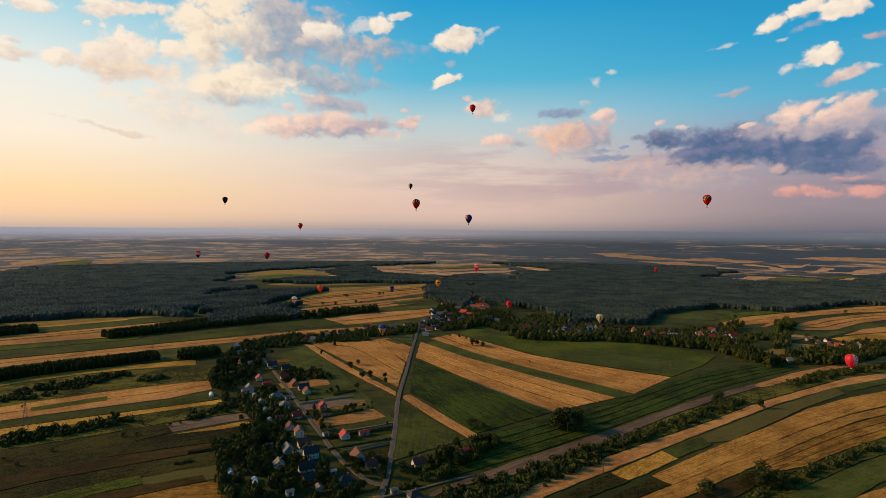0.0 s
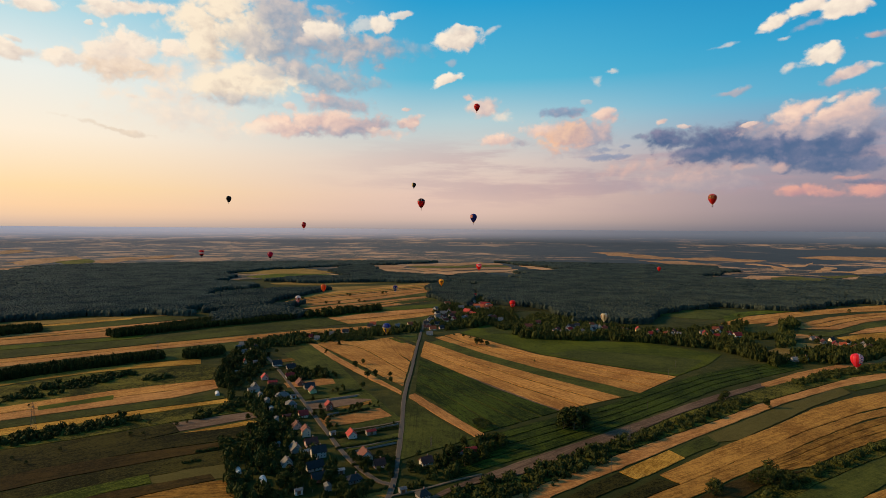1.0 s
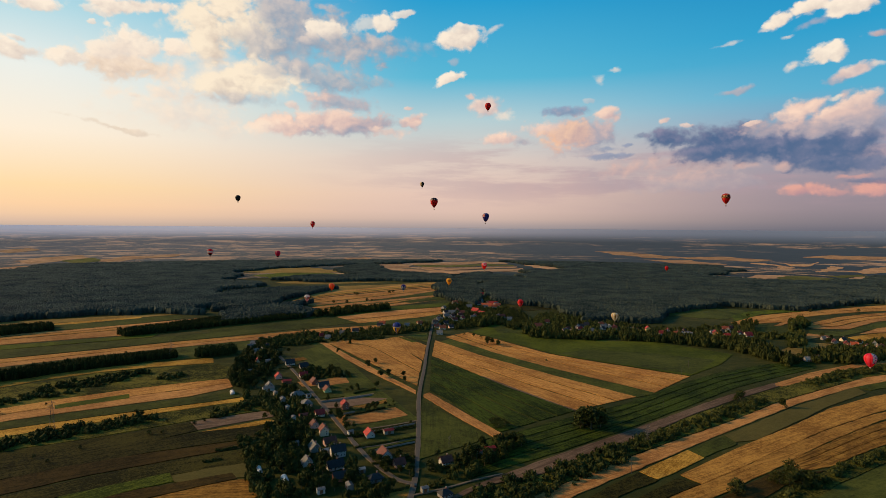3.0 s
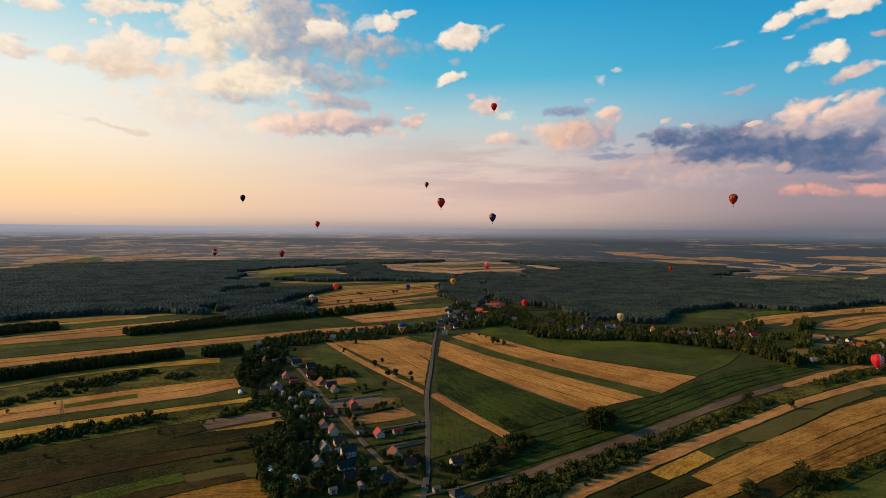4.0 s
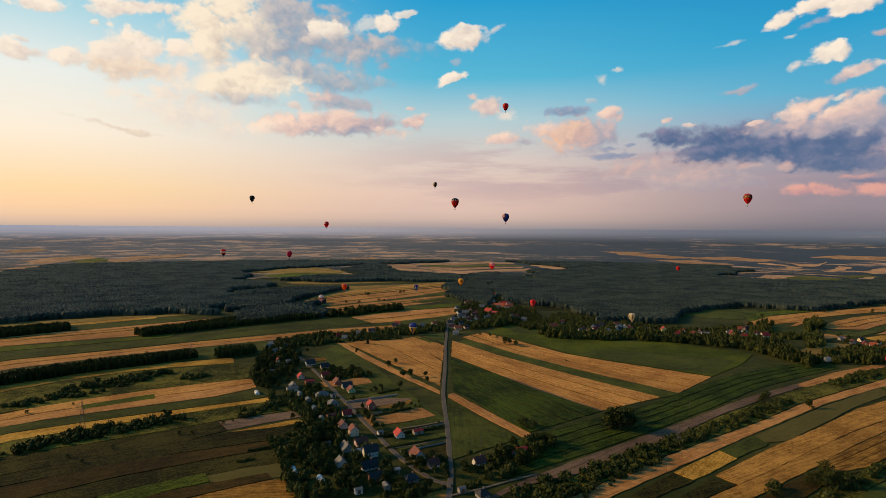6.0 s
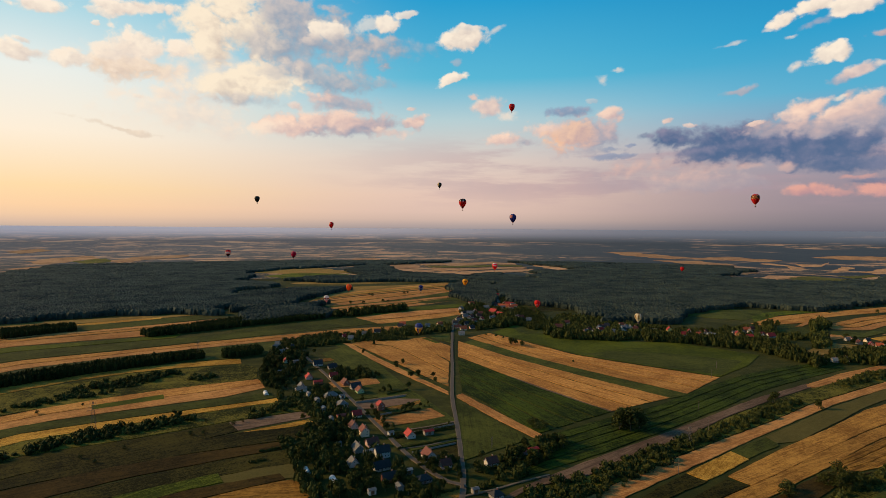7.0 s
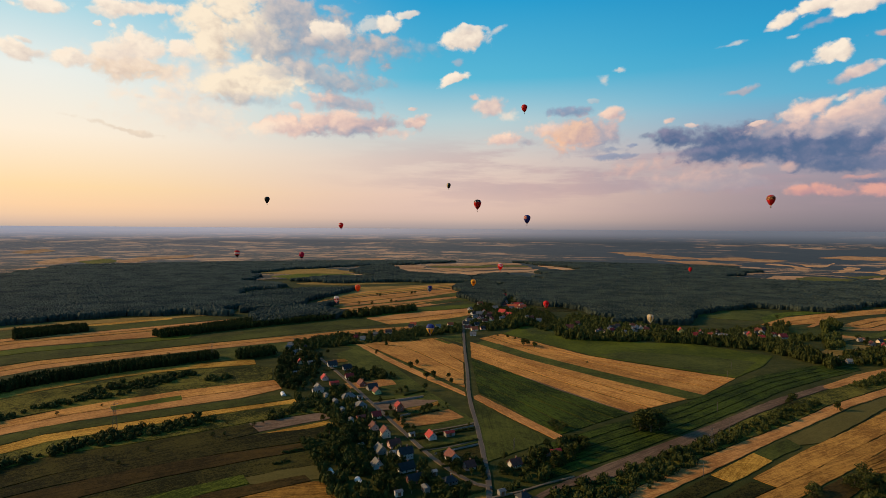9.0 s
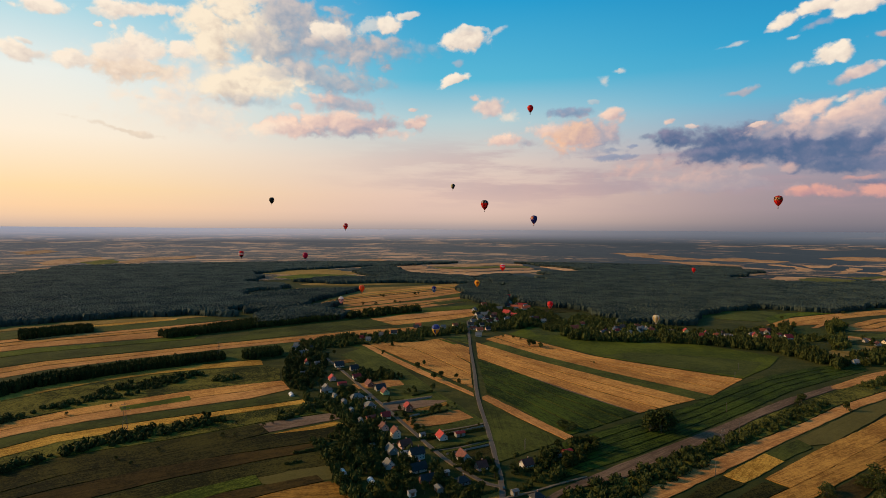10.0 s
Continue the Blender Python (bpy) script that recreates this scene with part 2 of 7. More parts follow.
cloud("p", 28.5, 9.6, 0.65, 0.20, 18, 0.8)
cloud("d", 25.0, 7.2, 4.12, 0.76, 0, 0.8)
cloud("d", 35.1, 5.7, 4.64, 0.75, 0, 0.85)
cloud("r", 28.6, 5.7, 1.37, 0.40, 0, 0.7)
cloud("r", 30.9, 5.7, 1.19, 0.36, 0, 0.75)
cloud("s", 32.7, 3.6, 1.81, 0.52, 0, 0.9)
cloud("s", 36.7, 3.7, 1.98, 0.56, 0, 1)
cloud("s", 34.7, 3.3, 1.72, 0.38, 0, 0.7)
cloud("d", 36.9, 4.3, 1.48, 0.28, 0, 0.6)
cloud("s", 36.2, 4.7, 1.26, 0.25, 0, 0.6)
cloud("m", 33.1, 17.3, 1.88, 0.52, 15, 0.5)
cloud("c", 30.6, 18.0, 1.30, 0.83, 35, 1)
cloud("c", 32.4, 18.5, 2.18, 0.69, 10, 1)
cloud("c", 35.0, 18.1, 1.69, 0.67, 5, 1)
cloud("w", 29.3, 17.2, 0.64, 0.24, 20, 0.6)
cloud("c", 33.7, 14.7, 1.59, 0.83, 8, 1)
cloud("w", 31.8, 14.2, 0.77, 0.37, 25, 0.8)
cloud("p", 35.8, 13.1, 1.41, 0.50, 14, 0.85)
cloud("m", 34.4, 12.5, 0.89, 0.42, 15, 0.6)
cloud("w", 37.3, 13.4, 0.73, 0.23, 0, 0.5)
cloud("m", 37.3, 15.8, 0.97, 0.36, 8, 1)
cloud("w", 26.4, 16.5, 1.60, 0.25, 8, 0.6)
cloud("m", 27.2, 12.5, 1.52, 0.36, 8, 0.7)
cloud("w", 15.3, 14.3, 0.65, 0.45, 20, 0.7)
cloud("w", 16.6, 15.2, 0.71, 0.20, 0, 0.6)
cloud("w", 31.5, 16.3, 0.61, 0.18, 8, 0.6)
cloud("w", 34.6, 11.1, 0.36, 0.21, 0, 0.7)
# the clear upper air, thin behind the evening haze
air = g.node("ShaderNodeTexSky")
air.sky_type, air.sun_disc, air.sun_elevation, air.sun_rotation = "NISHITA", False, radians(SUN_HEIGHT), radians(SUN_AZIMUTH)
total = g.mix(1.0, clouded, g.mix(1.0, air.outputs[0], (0.006, 0.006, 0.006, 1.0), "MULTIPLY"), "ADD")
g.node("ShaderNodeOutputWorld", {0: g.node("ShaderNodeBackground", {0: total, 1: 0.70}).outputs[0]})
scene.view_settings.exposure = 0.46


# ---- materials ----
def material(name):
    mt = bpy.data.materials.new(name)
    mt.use_nodes = True
    return mt, Graph(mt.node_tree)


def finish(gr, colour, rough=0.8, bump=None, strength=0.3, distance=0.1, metallic=0.0, spec=0.3, **more):
    ins = {"Base Color": colour, "Roughness": rough, "Metallic": metallic, "Specular IOR Level": spec}
    if bump is not None:
        ins["Normal"] = gr.node("ShaderNodeBump", {"Height": bump, "Strength": strength, "Distance": distance}).outputs[0]
    ins.update(more)
    gr.node("ShaderNodeOutputMaterial", {0: gr.node("ShaderNodeBsdfPrincipled", ins).outputs[0]})


def plain(name, colour, rough=0.7, grain=0.12, scale=3.0, metallic=0.0, vary=0.0):
    """Painted or solid surface with slight stains and grain."""
    mt, gr = material(name)
    where = gr.node("ShaderNodeTexCoord").outputs["Object"]
    n = gr.m("ADD", gr.m("MULTIPLY", gr.noise(where, scale, 5.0), 0.6), gr.m("MULTIPLY", gr.noise(where, scale * 0.15, 2.0), 0.4))
    k = gr.m("MULTIPLY_ADD", gr.m("SUBTRACT", n, 0.5), grain * 4, 1.0)
    if vary:
        k = gr.m("MULTIPLY", k, gr.span(gr.node("ShaderNodeObjectInfo").outputs["Random"], 0, 1, 1 - vary, 1 + vary, False))
    grey = gr.node("ShaderNodeCombineColor", {0: k, 1: k, 2: k}).outputs[0]
    finish(gr, gr.mix(1.0, (*colour, 1.0), grey, "MULTIPLY"), rough, n, 0.2, 0.03, metallic)
    return mt


def crop(name, dark, light, rows=0.35, tram=0.25, patch=0.5, row_size=0.28, fleck=0.2):
    """A field: drilled rows along the strip, wheel tracks, and uneven growth."""
    mt, gr = material(name)
    where = gr.node("ShaderNodeTexCoord").outputs["Object"]
    place = gr.node("ShaderNodeNewGeometry").outputs["Position"]
    along = gr.node("ShaderNodeMapping", {0: where, 3: (0.02, row_size, 0.0)}).outputs[0]
    wide_rows = gr.noise(along, 1.0, 6.0, 0.7)
    fine_rows = gr.noise(gr.node("ShaderNodeMapping", {0: where, 3: (0.06, row_size * 3, 0.0)}).outputs[0], 1.0, 4.0, 0.7)
    patches = gr.noise(place, 0.013, 5.0, 0.6, 0.6)
    mottle = gr.noise(place, 0.14, 6.0, 0.75)
    flecks = gr.noise(place, 0.55, 4.0, 0.8)
    across = gr.m("MULTIPLY_ADD", gr.m("SUBTRACT", gr.noise(place, 0.02, 2.0), 0.5), 3.0, gr.node("ShaderNodeSeparateXYZ", {0: where}).outputs[1])
    track = gr.span(gr.m("PINGPONG", across, 8.0), 0.0, 0.75, 1.0, 0.0)
    f = gr.m("MULTIPLY_ADD", gr.m("SUBTRACT", wide_rows, 0.5), rows * 6.0, 0.5)
    f = gr.m("MULTIPLY_ADD", gr.m("SUBTRACT", fine_rows, 0.5), rows * 4.0, f)
    f = gr.m("MULTIPLY_ADD", gr.m("SUBTRACT", patches, 0.5), patch * 5.0, f)
    f = gr.m("MULTIPLY_ADD", gr.m("SUBTRACT", mottle, 0.5), patch * 3.5, f)
    f = gr.m("MULTIPLY_ADD", gr.m("SUBTRACT", flecks, 0.5), fleck * 10.0, f)
    f = gr.m("SUBTRACT", f, gr.m("MULTIPLY", track, tram), clamp=True)
    streak = gr.span(gr.noise(gr.node("ShaderNodeMapping", {0: where, 3: (0.012, row_size * 1.3, 0.0)}).outputs[0], 1.0, 3.0, 0.6), 0.57, 0.64)
    f = gr.m("SUBTRACT", f, gr.m("MULTIPLY", streak, rows * 1.3), clamp=True)
    k = gr.span(gr.node("ShaderNodeObjectInfo").outputs["Random"], 0, 1, 0.84, 1.14, False)
    colour = gr.mix(1.0, gr.mix(f, (*dark, 1.0), (*light, 1.0)), gr.node("ShaderNodeCombineColor", {0: k, 1: k, 2: k}).outputs[0], "MULTIPLY")
    finish(gr, colour, 0.9, gr.m("ADD", fine_rows, flecks), 0.5, 0.4, spec=0.05)
    return mt


CROPS = {
    "wheat": crop("ripe_wheat", (0.27, 0.112, 0.026), (0.60, 0.295, 0.074), rows=0.38, fleck=0.28),
    "stubble": crop("mown_stubble", (0.28, 0.12, 0.035), (0.58, 0.28, 0.085), rows=0.4),
    "gold": crop("golden_grain", (0.24, 0.115, 0.015), (0.60, 0.33, 0.055), fleck=0.35),
    "amber": crop("amber_barley", (0.11, 0.050, 0.009), (0.36, 0.18, 0.032), rows=0.5),
    "khaki": crop("dry_hay", (0.16, 0.105, 0.025), (0.34, 0.21, 0.055)),
    "grass": crop("mown_grass", (0.026, 0.033, 0.007), (0.088, 0.096, 0.017), rows=0.2, tram=0.1),
    "meadow": crop("lush_meadow", (0.032, 0.044, 0.005), (0.098, 0.112, 0.010), rows=0.12, tram=0.05),
    "corn": crop("maize", (0.009, 0.017, 0.002), (0.054, 0.074, 0.008), rows=0.45, tram=0.5, fleck=0.35),
    "greencrop": crop("beet_tops", (0.030, 0.046, 0.004), (0.125, 0.145, 0.013), rows=0.5, fleck=0.35),
    "greygreen": crop("young_grass", (0.080, 0.068, 0.018), (0.140, 0.115, 0.030), rows=0.12, tram=0.08, patch=0.3),
    "plough": crop("ploughed_soil", (0.105, 0.066, 0.042), (0.215, 0.140, 0.088), rows=0.5),
    "brownish": crop("dry_fallow", (0.020, 0.014, 0.003), (0.078, 0.047, 0.010), rows=0.3),
    # dull olive of its own, darkened further for cloud shade over near-left fields
    "olive": crop("fallow_grass", (0.009, 0.010, 0.002), (0.054, 0.046, 0.008), patch=0.6, fleck=0.45),
    "scrub": crop("rough_grass", (0.012, 0.017, 0.002), (0.140, 0.120, 0.018), rows=0.1, tram=0.0, patch=0.8, fleck=0.45),
    "ochre": crop("ochre_grain", (0.19, 0.085, 0.017), (0.47, 0.235, 0.048), rows=0.42, fleck=0.28),
    # far kinds: crop colours paled and greyed to stand in for distance haze
    "far_wheat": crop("hazed_wheat", (0.30, 0.170, 0.085), (0.56, 0.33, 0.165), row_size=0.08),
    "far_green": crop("hazed_grass", (0.07, 0.075, 0.018), (0.17, 0.155, 0.035), row_size=0.10),
}
CROP_WORDS = {
    "wheat": ("golden ripe wheat strip with wheel tracks", "wheat field"), "stubble": ("tan mown stubble strip in drilled rows", "stubble field"),
    "gold": ("yellow ripe grain strip with darker flecks", "grain field"), "amber": ("amber barley plot in clear rows", "barley field"),
    "khaki": ("pale dry hay strip beside woodland", "hay field"), "grass": ("short green grass strip between grain fields", "grass field"),
    "meadow": ("lush dark green meadow with mottled growth", "meadow"), "corn": ("dark green maize with deep row lines", "maize field"),
    "greencrop": ("bright green leafy crop with patchy rows", "green field"), "greygreen": ("smooth grey-green young grass plot", "grass field"),
    "plough": ("bare brown ploughed soil strip", "ploughed field"), "brownish": ("dry reddish-brown fallow strip", "fallow field"),
    "olive": ("dull olive fallow grass with dry patches", "fallow field"), "scrub": ("rough yellow-green grass between bushes", "rough grass"),
    "ochre": ("ochre ripe grain strip with dark wheel tracks", "grain field"), "far_wheat": ("distant ripe grain field among woods, paled for haze", "grain field"), "far_green": ("distant green field among woods, paled for haze", "grass field"),
}


def foliage(name, dark, light, scale=0.25, wide=1.0, single=0.55):
    mt, gr = material(name)
    place = gr.node("ShaderNodeNewGeometry")
    leaf = gr.m("ADD", gr.m("MULTIPLY", place.outputs["Random Per Island"], single), gr.m("MULTIPLY", gr.noise(place.outputs["Position"], scale, 4.0, 0.7), 0.6))
    leaf = gr.m("ADD", leaf, gr.m("MULTIPLY", gr.m("SUBTRACT", gr.noise(place.outputs["Position"], 0.012, 5.0, 0.65), 0.5), wide), clamp=True)
    k = gr.span(gr.node("ShaderNodeObjectInfo").outputs["Random"], 0, 1, 0.8, 1.2, False)
    colour = gr.mix(1.0, gr.mix(leaf, (*dark, 1.0), (*light, 1.0)), gr.node("ShaderNodeCombineColor", {0: k, 1: k, 2: k}).outputs[0], "MULTIPLY")
    finish(gr, colour, 0.75, gr.noise(place.outputs["Position"], 1.6, 3.0), 0.6, 0.5, spec=0.06)
    return mt


LEAF = foliage("broad_leaves", (0.013, 0.021, 0.006), (0.072, 0.080, 0.020))
LEAF_BRIGHT = foliage("light_leaves", (0.018, 0.026, 0.006), (0.090, 0.090, 0.018))
NEEDLE = foliage("pine_needles", (0.009, 0.018, 0.005), (0.048, 0.062, 0.016))
# bluer and lighter than near leaves: distance haze held in the base colour
CANOPY = foliage("hazed_canopy", (0.016, 0.027, 0.024), (0.060, 0.074, 0.054), 0.05, 3.0, 0.45)
# haze blue mixed into the leaf colour, for the rim kind only
DISTANT = foliage("haze_tinted_canopy", (0.032, 0.052, 0.066), (0.068, 0.092, 0.106), 0.02)
BARK = plain("bark", (0.10, 0.075, 0.05), 0.9, 0.25, 4.0)


def earth():
    """Meadow and woodland floor, with paler fields far out."""
    mt, gr = material("open_ground")
    place = gr.node("ShaderNodeNewGeometry").outputs["Position"]
    a, b, c = gr.noise(place, 0.006, 6.0, 0.6, 0.5), gr.noise(place, 0.07, 6.0, 0.65), gr.noise(place, 0.9, 4.0, 0.7)
    f = gr.m("ADD", gr.m("MULTIPLY", a, 0.5), gr.m("MULTIPLY_ADD", b, 0.35, gr.m("MULTIPLY", c, 0.25)))
    colour = gr.ramp(f, [(0.42, (0.016, 0.023, 0.004, 1)), (0.56, (0.038, 0.042, 0.007, 1)), (0.70, (0.10, 0.085, 0.016, 1))])
    finish(gr, colour, 0.95, gr.m("ADD", b, c), 0.6, 0.6, spec=0.1)
    return mt


EARTH = earth()
ASPHALT = plain("worn_asphalt", (0.085, 0.070, 0.055), 0.9, 0.25, 0.5)
GRAVEL = plain("gravel_lane", (0.15, 0.11, 0.07), 0.95, 0.3, 0.6)

# ---- ground ----
MIDDLE, FLAT_TO, RIM, RIM_HEIGHT = -45.0, 3100.0, 4800.0, 196.0


def lie(x, y):
    """The height of the land: flat, and far out a slow rise to the skyline."""
    s = min(max(0.0, (math.hypot(x - MIDDLE, y) - FLAT_TO) / (RIM - FLAT_TO)), 1.05)
    return RIM_HEIGHT * s * s


def link(name, verts, faces, mats, parent=None, label="", smooth=False, slots=None):
    """A mesh object from its corners and faces."""
    me = bpy.data.meshes.new(name)
    me.from_pydata(verts, [], faces)
    for mt in (mats if isinstance(mats, (list, tuple)) else [mats]):
        me.materials.append(mt)
    if slots is not None:
        me.polygons.foreach_set("material_index", slots)
    if smooth:
        me.polygons.foreach_set("use_smooth", [True] * len(me.polygons))
    me.update()
    ob = new(name, me)
    if parent:
        ob.parent = parent
    return tagged(ob, label)


def build_ground():
    rings = [0, 60, 120, 180, 240, 300, 360, 420, 500, 600, 720, 860, 1040, 1250, 1500, 1800, 2150, 2550, 3000] + [3100 + 85 * k for k in range(1, 20)] + [4770]
    turn = 144
    verts = [(MIDDLE, 0, 0)]
    for r in rings[1:]:
        for k in range(turn):
            a = 2 * math.pi * k / turn
            x, y = MIDDLE + r * math.cos(a), r * math.sin(a)
            verts.append((x, y, lie(x, y)))
    faces = [(0, 1 + k, 1 + (k + 1) % turn) for k in range(turn)]
    for i in range(len(rings) - 2):
        for k in range(turn):
            a, b = 1 + i * turn + k, 1 + i * turn + (k + 1) % turn
            faces.append((a, a + turn, b + turn, b))
    return tagged(link("ground", verts, faces, EARTH, smooth=True), "dark green open country reaching to the skyline", "ground", kind="structure")


def hazy_land():
    """Far country: thin strips of grain, woods and villages. Evening haze is painted into the colours, bluish land and
    paler toward the skyline.
    """
    mt, gr = material("haze_painted_land")
    axis = gr.node("ShaderNodeSeparateXYZ", {0: gr.node("ShaderNodeNewGeometry").outputs["Position"]}).outputs
    east = gr.m("ADD", axis[0], -MIDDLE)
    out = gr.m("SQRT", gr.m("MULTIPLY_ADD", east, east, gr.m("MULTIPLY", axis[1], axis[1])))
    turned = gr.m("ARCTAN2", east, axis[1])
    round_it = gr.node("ShaderNodeCombineXYZ", {0: gr.m("MULTIPLY", turned, 15.0), 1: gr.m("MULTIPLY", out, 0.012), 2: 0.0}).outputs[0]
    long_it = gr.node("ShaderNodeCombineXYZ", {0: gr.m("MULTIPLY", turned, 13.0), 1: gr.m("MULTIPLY", out, 0.014), 2: 3.7}).outputs[0]
    strips, woods_far = gr.noise(long_it, 1.1, 7.0, 0.66, 0.4), gr.noise(long_it, 0.24, 4.0, 0.6, 0.5)
    small, dots = gr.noise(round_it, 4.6, 5.0, 0.72, 0.2), gr.noise(round_it, 13.0, 3.0, 0.8)
    fine = gr.noise(long_it, 3.6, 7.0, 0.8)
    open_land = gr.span(gr.m("ADD", gr.span(east, -900.0, 1500.0, 0.07, -0.07), woods_far), 0.44, 0.54)
    grain = gr.m("MULTIPLY", gr.m("MAXIMUM", gr.span(strips, 0.515, 0.555), gr.m("MULTIPLY", gr.span(small, 0.58, 0.62), 0.7)), open_land)
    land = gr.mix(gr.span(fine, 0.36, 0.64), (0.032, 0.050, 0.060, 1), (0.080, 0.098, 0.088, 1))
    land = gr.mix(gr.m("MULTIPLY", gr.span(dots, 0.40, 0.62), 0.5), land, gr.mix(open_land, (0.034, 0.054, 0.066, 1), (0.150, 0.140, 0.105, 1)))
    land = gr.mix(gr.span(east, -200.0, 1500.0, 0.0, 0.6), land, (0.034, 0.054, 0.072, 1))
    land = gr.mix(gr.m("MULTIPLY", grain, gr.span(small, 0.30, 0.55, 0.55, 0.95)), land, gr.mix(gr.span(fine, 0.4, 0.6), (0.46, 0.27, 0.14, 1), (0.64, 0.40, 0.22, 1)))
    # veil mixes haze into the base colour, paler on the sun's side
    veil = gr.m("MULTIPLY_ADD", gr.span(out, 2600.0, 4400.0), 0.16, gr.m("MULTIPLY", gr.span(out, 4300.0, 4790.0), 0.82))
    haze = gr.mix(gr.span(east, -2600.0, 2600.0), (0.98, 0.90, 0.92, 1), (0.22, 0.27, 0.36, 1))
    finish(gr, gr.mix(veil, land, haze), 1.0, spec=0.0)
    return mt


def build_backdrop():
    turn, rings = 180, [2240 + 86 * k for k in range(31)]
    verts, faces = [], []
    for r in rings:
        for k in range(turn):
            a = 2 * math.pi * k / turn
            x, y = MIDDLE + r * math.cos(a), r * math.sin(a)
            verts.append((x, y, lie(x, y) + 1.2))
    for i in range(len(rings) - 1):
        for k in range(turn):
            a, b = i * turn + k, i * turn + (k + 1) % turn
            faces.append((a, a + turn, b + turn, b))
    return tagged(link("backdrop", verts, faces, hazy_land(), smooth=True), "distant fields and woods, colours paled for haze toward the skyline", "distant land", kind="structure")


homes = []
build_ground()
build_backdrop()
rng = random.Random(7)
layer = [0.0]


def field(kind, corners):
    """One strip of crop, standing a little above the ground, with an uneven edge."""
    layer[0] += 0.002
    far = math.hypot(*corners[0]) > 2300
    top = (2.4 if far else 0.35) + layer[0]
    step = 40.0 if far else 9.0
    n = len(corners)
    (ax, ay), (bx, by) = max(((p, q) for p in corners for q in corners), key=lambda pq: math.dist(*pq))
    turn = math.atan2(by - ay, bx - ax)
    mx, my = sum(c[0] for c in corners) / n, sum(c[1] for c in corners) / n
    ring = []
    for i in range(n):
        (x0, y0), (x1, y1) = corners[i], corners[(i + 1) % n]
        parts = max(1, min(60, int(math.dist((x0, y0), (x1, y1)) / step)))
        for k in range(parts):
            s = k / parts
            wob = (18.0 if far else 0.0) if k == 0 else (16.0 if far else 0.55)
            ring.append((x0 + (x1 - x0) * s + rng.uniform(-wob, wob), y0 + (y1 - y0) * s + rng.uniform(-wob, wob)))
    c, s = math.cos(-turn), math.sin(-turn)
    base = lie(mx, my)
    out = [((x - mx) * c - (y - my) * s, (x - mx) * s + (y - my) * c, lie(x, y) - base + top) for x, y in ring]
    low = [(x * 0.998, y * 0.985, z - top - 0.3) for x, y, z in out]
    k = len(out)
    faces = [tuple(range(k))] + [(j, k + j, k + (j + 1) % k, (j + 1) % k) for j in range(k)]
    ob = link("field", out + low, faces, CROPS[kind])
    if ob.data.polygons[0].normal.z < 0:
        ob.data.flip_normals()
    ob.matrix_world = pose(mx, my, base, 0, 0, math.degrees(turn))
    words, what = CROP_WORDS[kind]
    return tagged(ob, words, what, kind="structure")


def inside(px, py, corners):
    """Which of the points lie within a polygon."""
    hit = np.zeros(len(px), bool)
    n = len(corners)
    for i in range(n):
        (x0, y0), (x1, y1) = corners[i], corners[(i + 1) % n]
        if y0 == y1:
            continue
        cross = (y0 > py) != (y1 > py)
        hit ^= cross & (px < (x1 - x0) * (py - y0) / (y1 - y0) + x0)
    return hit


def crown_shape(seed, sides, leafy, rings=((0.06, 0.62), (0.38, 1.0), (0.74, 0.72))):
    """A small low crown of unit radius and height, with an uneven outline; leafy adds loose sprays."""
    r = random.Random(seed)
    v, f = [], []
    for z, w in rings:
        for k in range(sides):
            a = 2 * math.pi * (k + r.uniform(-0.25, 0.25)) / sides
            q = w * r.uniform(0.72, 1.18)
            v.append((q * math.cos(a), q * math.sin(a), z + r.uniform(-0.03, 0.03)))
    v.append((r.uniform(-0.2, 0.2), r.uniform(-0.2, 0.2), 1.0))
    for i in range(len(rings) - 1):
        for k in range(sides):
            a, b = i * sides + k, i * sides + (k + 1) % sides
            f += [(a, b, b + sides), (a, b + sides, a + sides)]
    last = (len(rings) - 1) * sides
    f += [(last + k, last + (k + 1) % sides, last + sides) for k in range(sides)]
    for _ in range(leafy):
        a, z = r.uniform(0, 2 * math.pi), r.uniform(0.1, 1.0)
        w = 1.05 * math.sqrt(max(0.05, 1 - (abs(z - 0.4) / 0.68) ** 2)) * r.uniform(0.75, 1.12)
        c = Vector((w * math.cos(a), w * math.sin(a), z))
        u = Vector((r.gauss(0, 1), r.gauss(0, 1), r.gauss(0, 1))).normalized() * r.uniform(0.14, 0.28)
        s = u.cross(Vector((r.gauss(0, 1), r.gauss(0, 1), r.gauss(0, 1)))).normalized() * r.uniform(0.10, 0.22)
        i = len(v)
        v += [tuple(c + u), tuple(c + s), tuple(c - u), tuple(c - s)]
        f += [(i, i + 1, i + 2), (i, i + 2, i + 3)]
    return np.array(v), np.array(f)


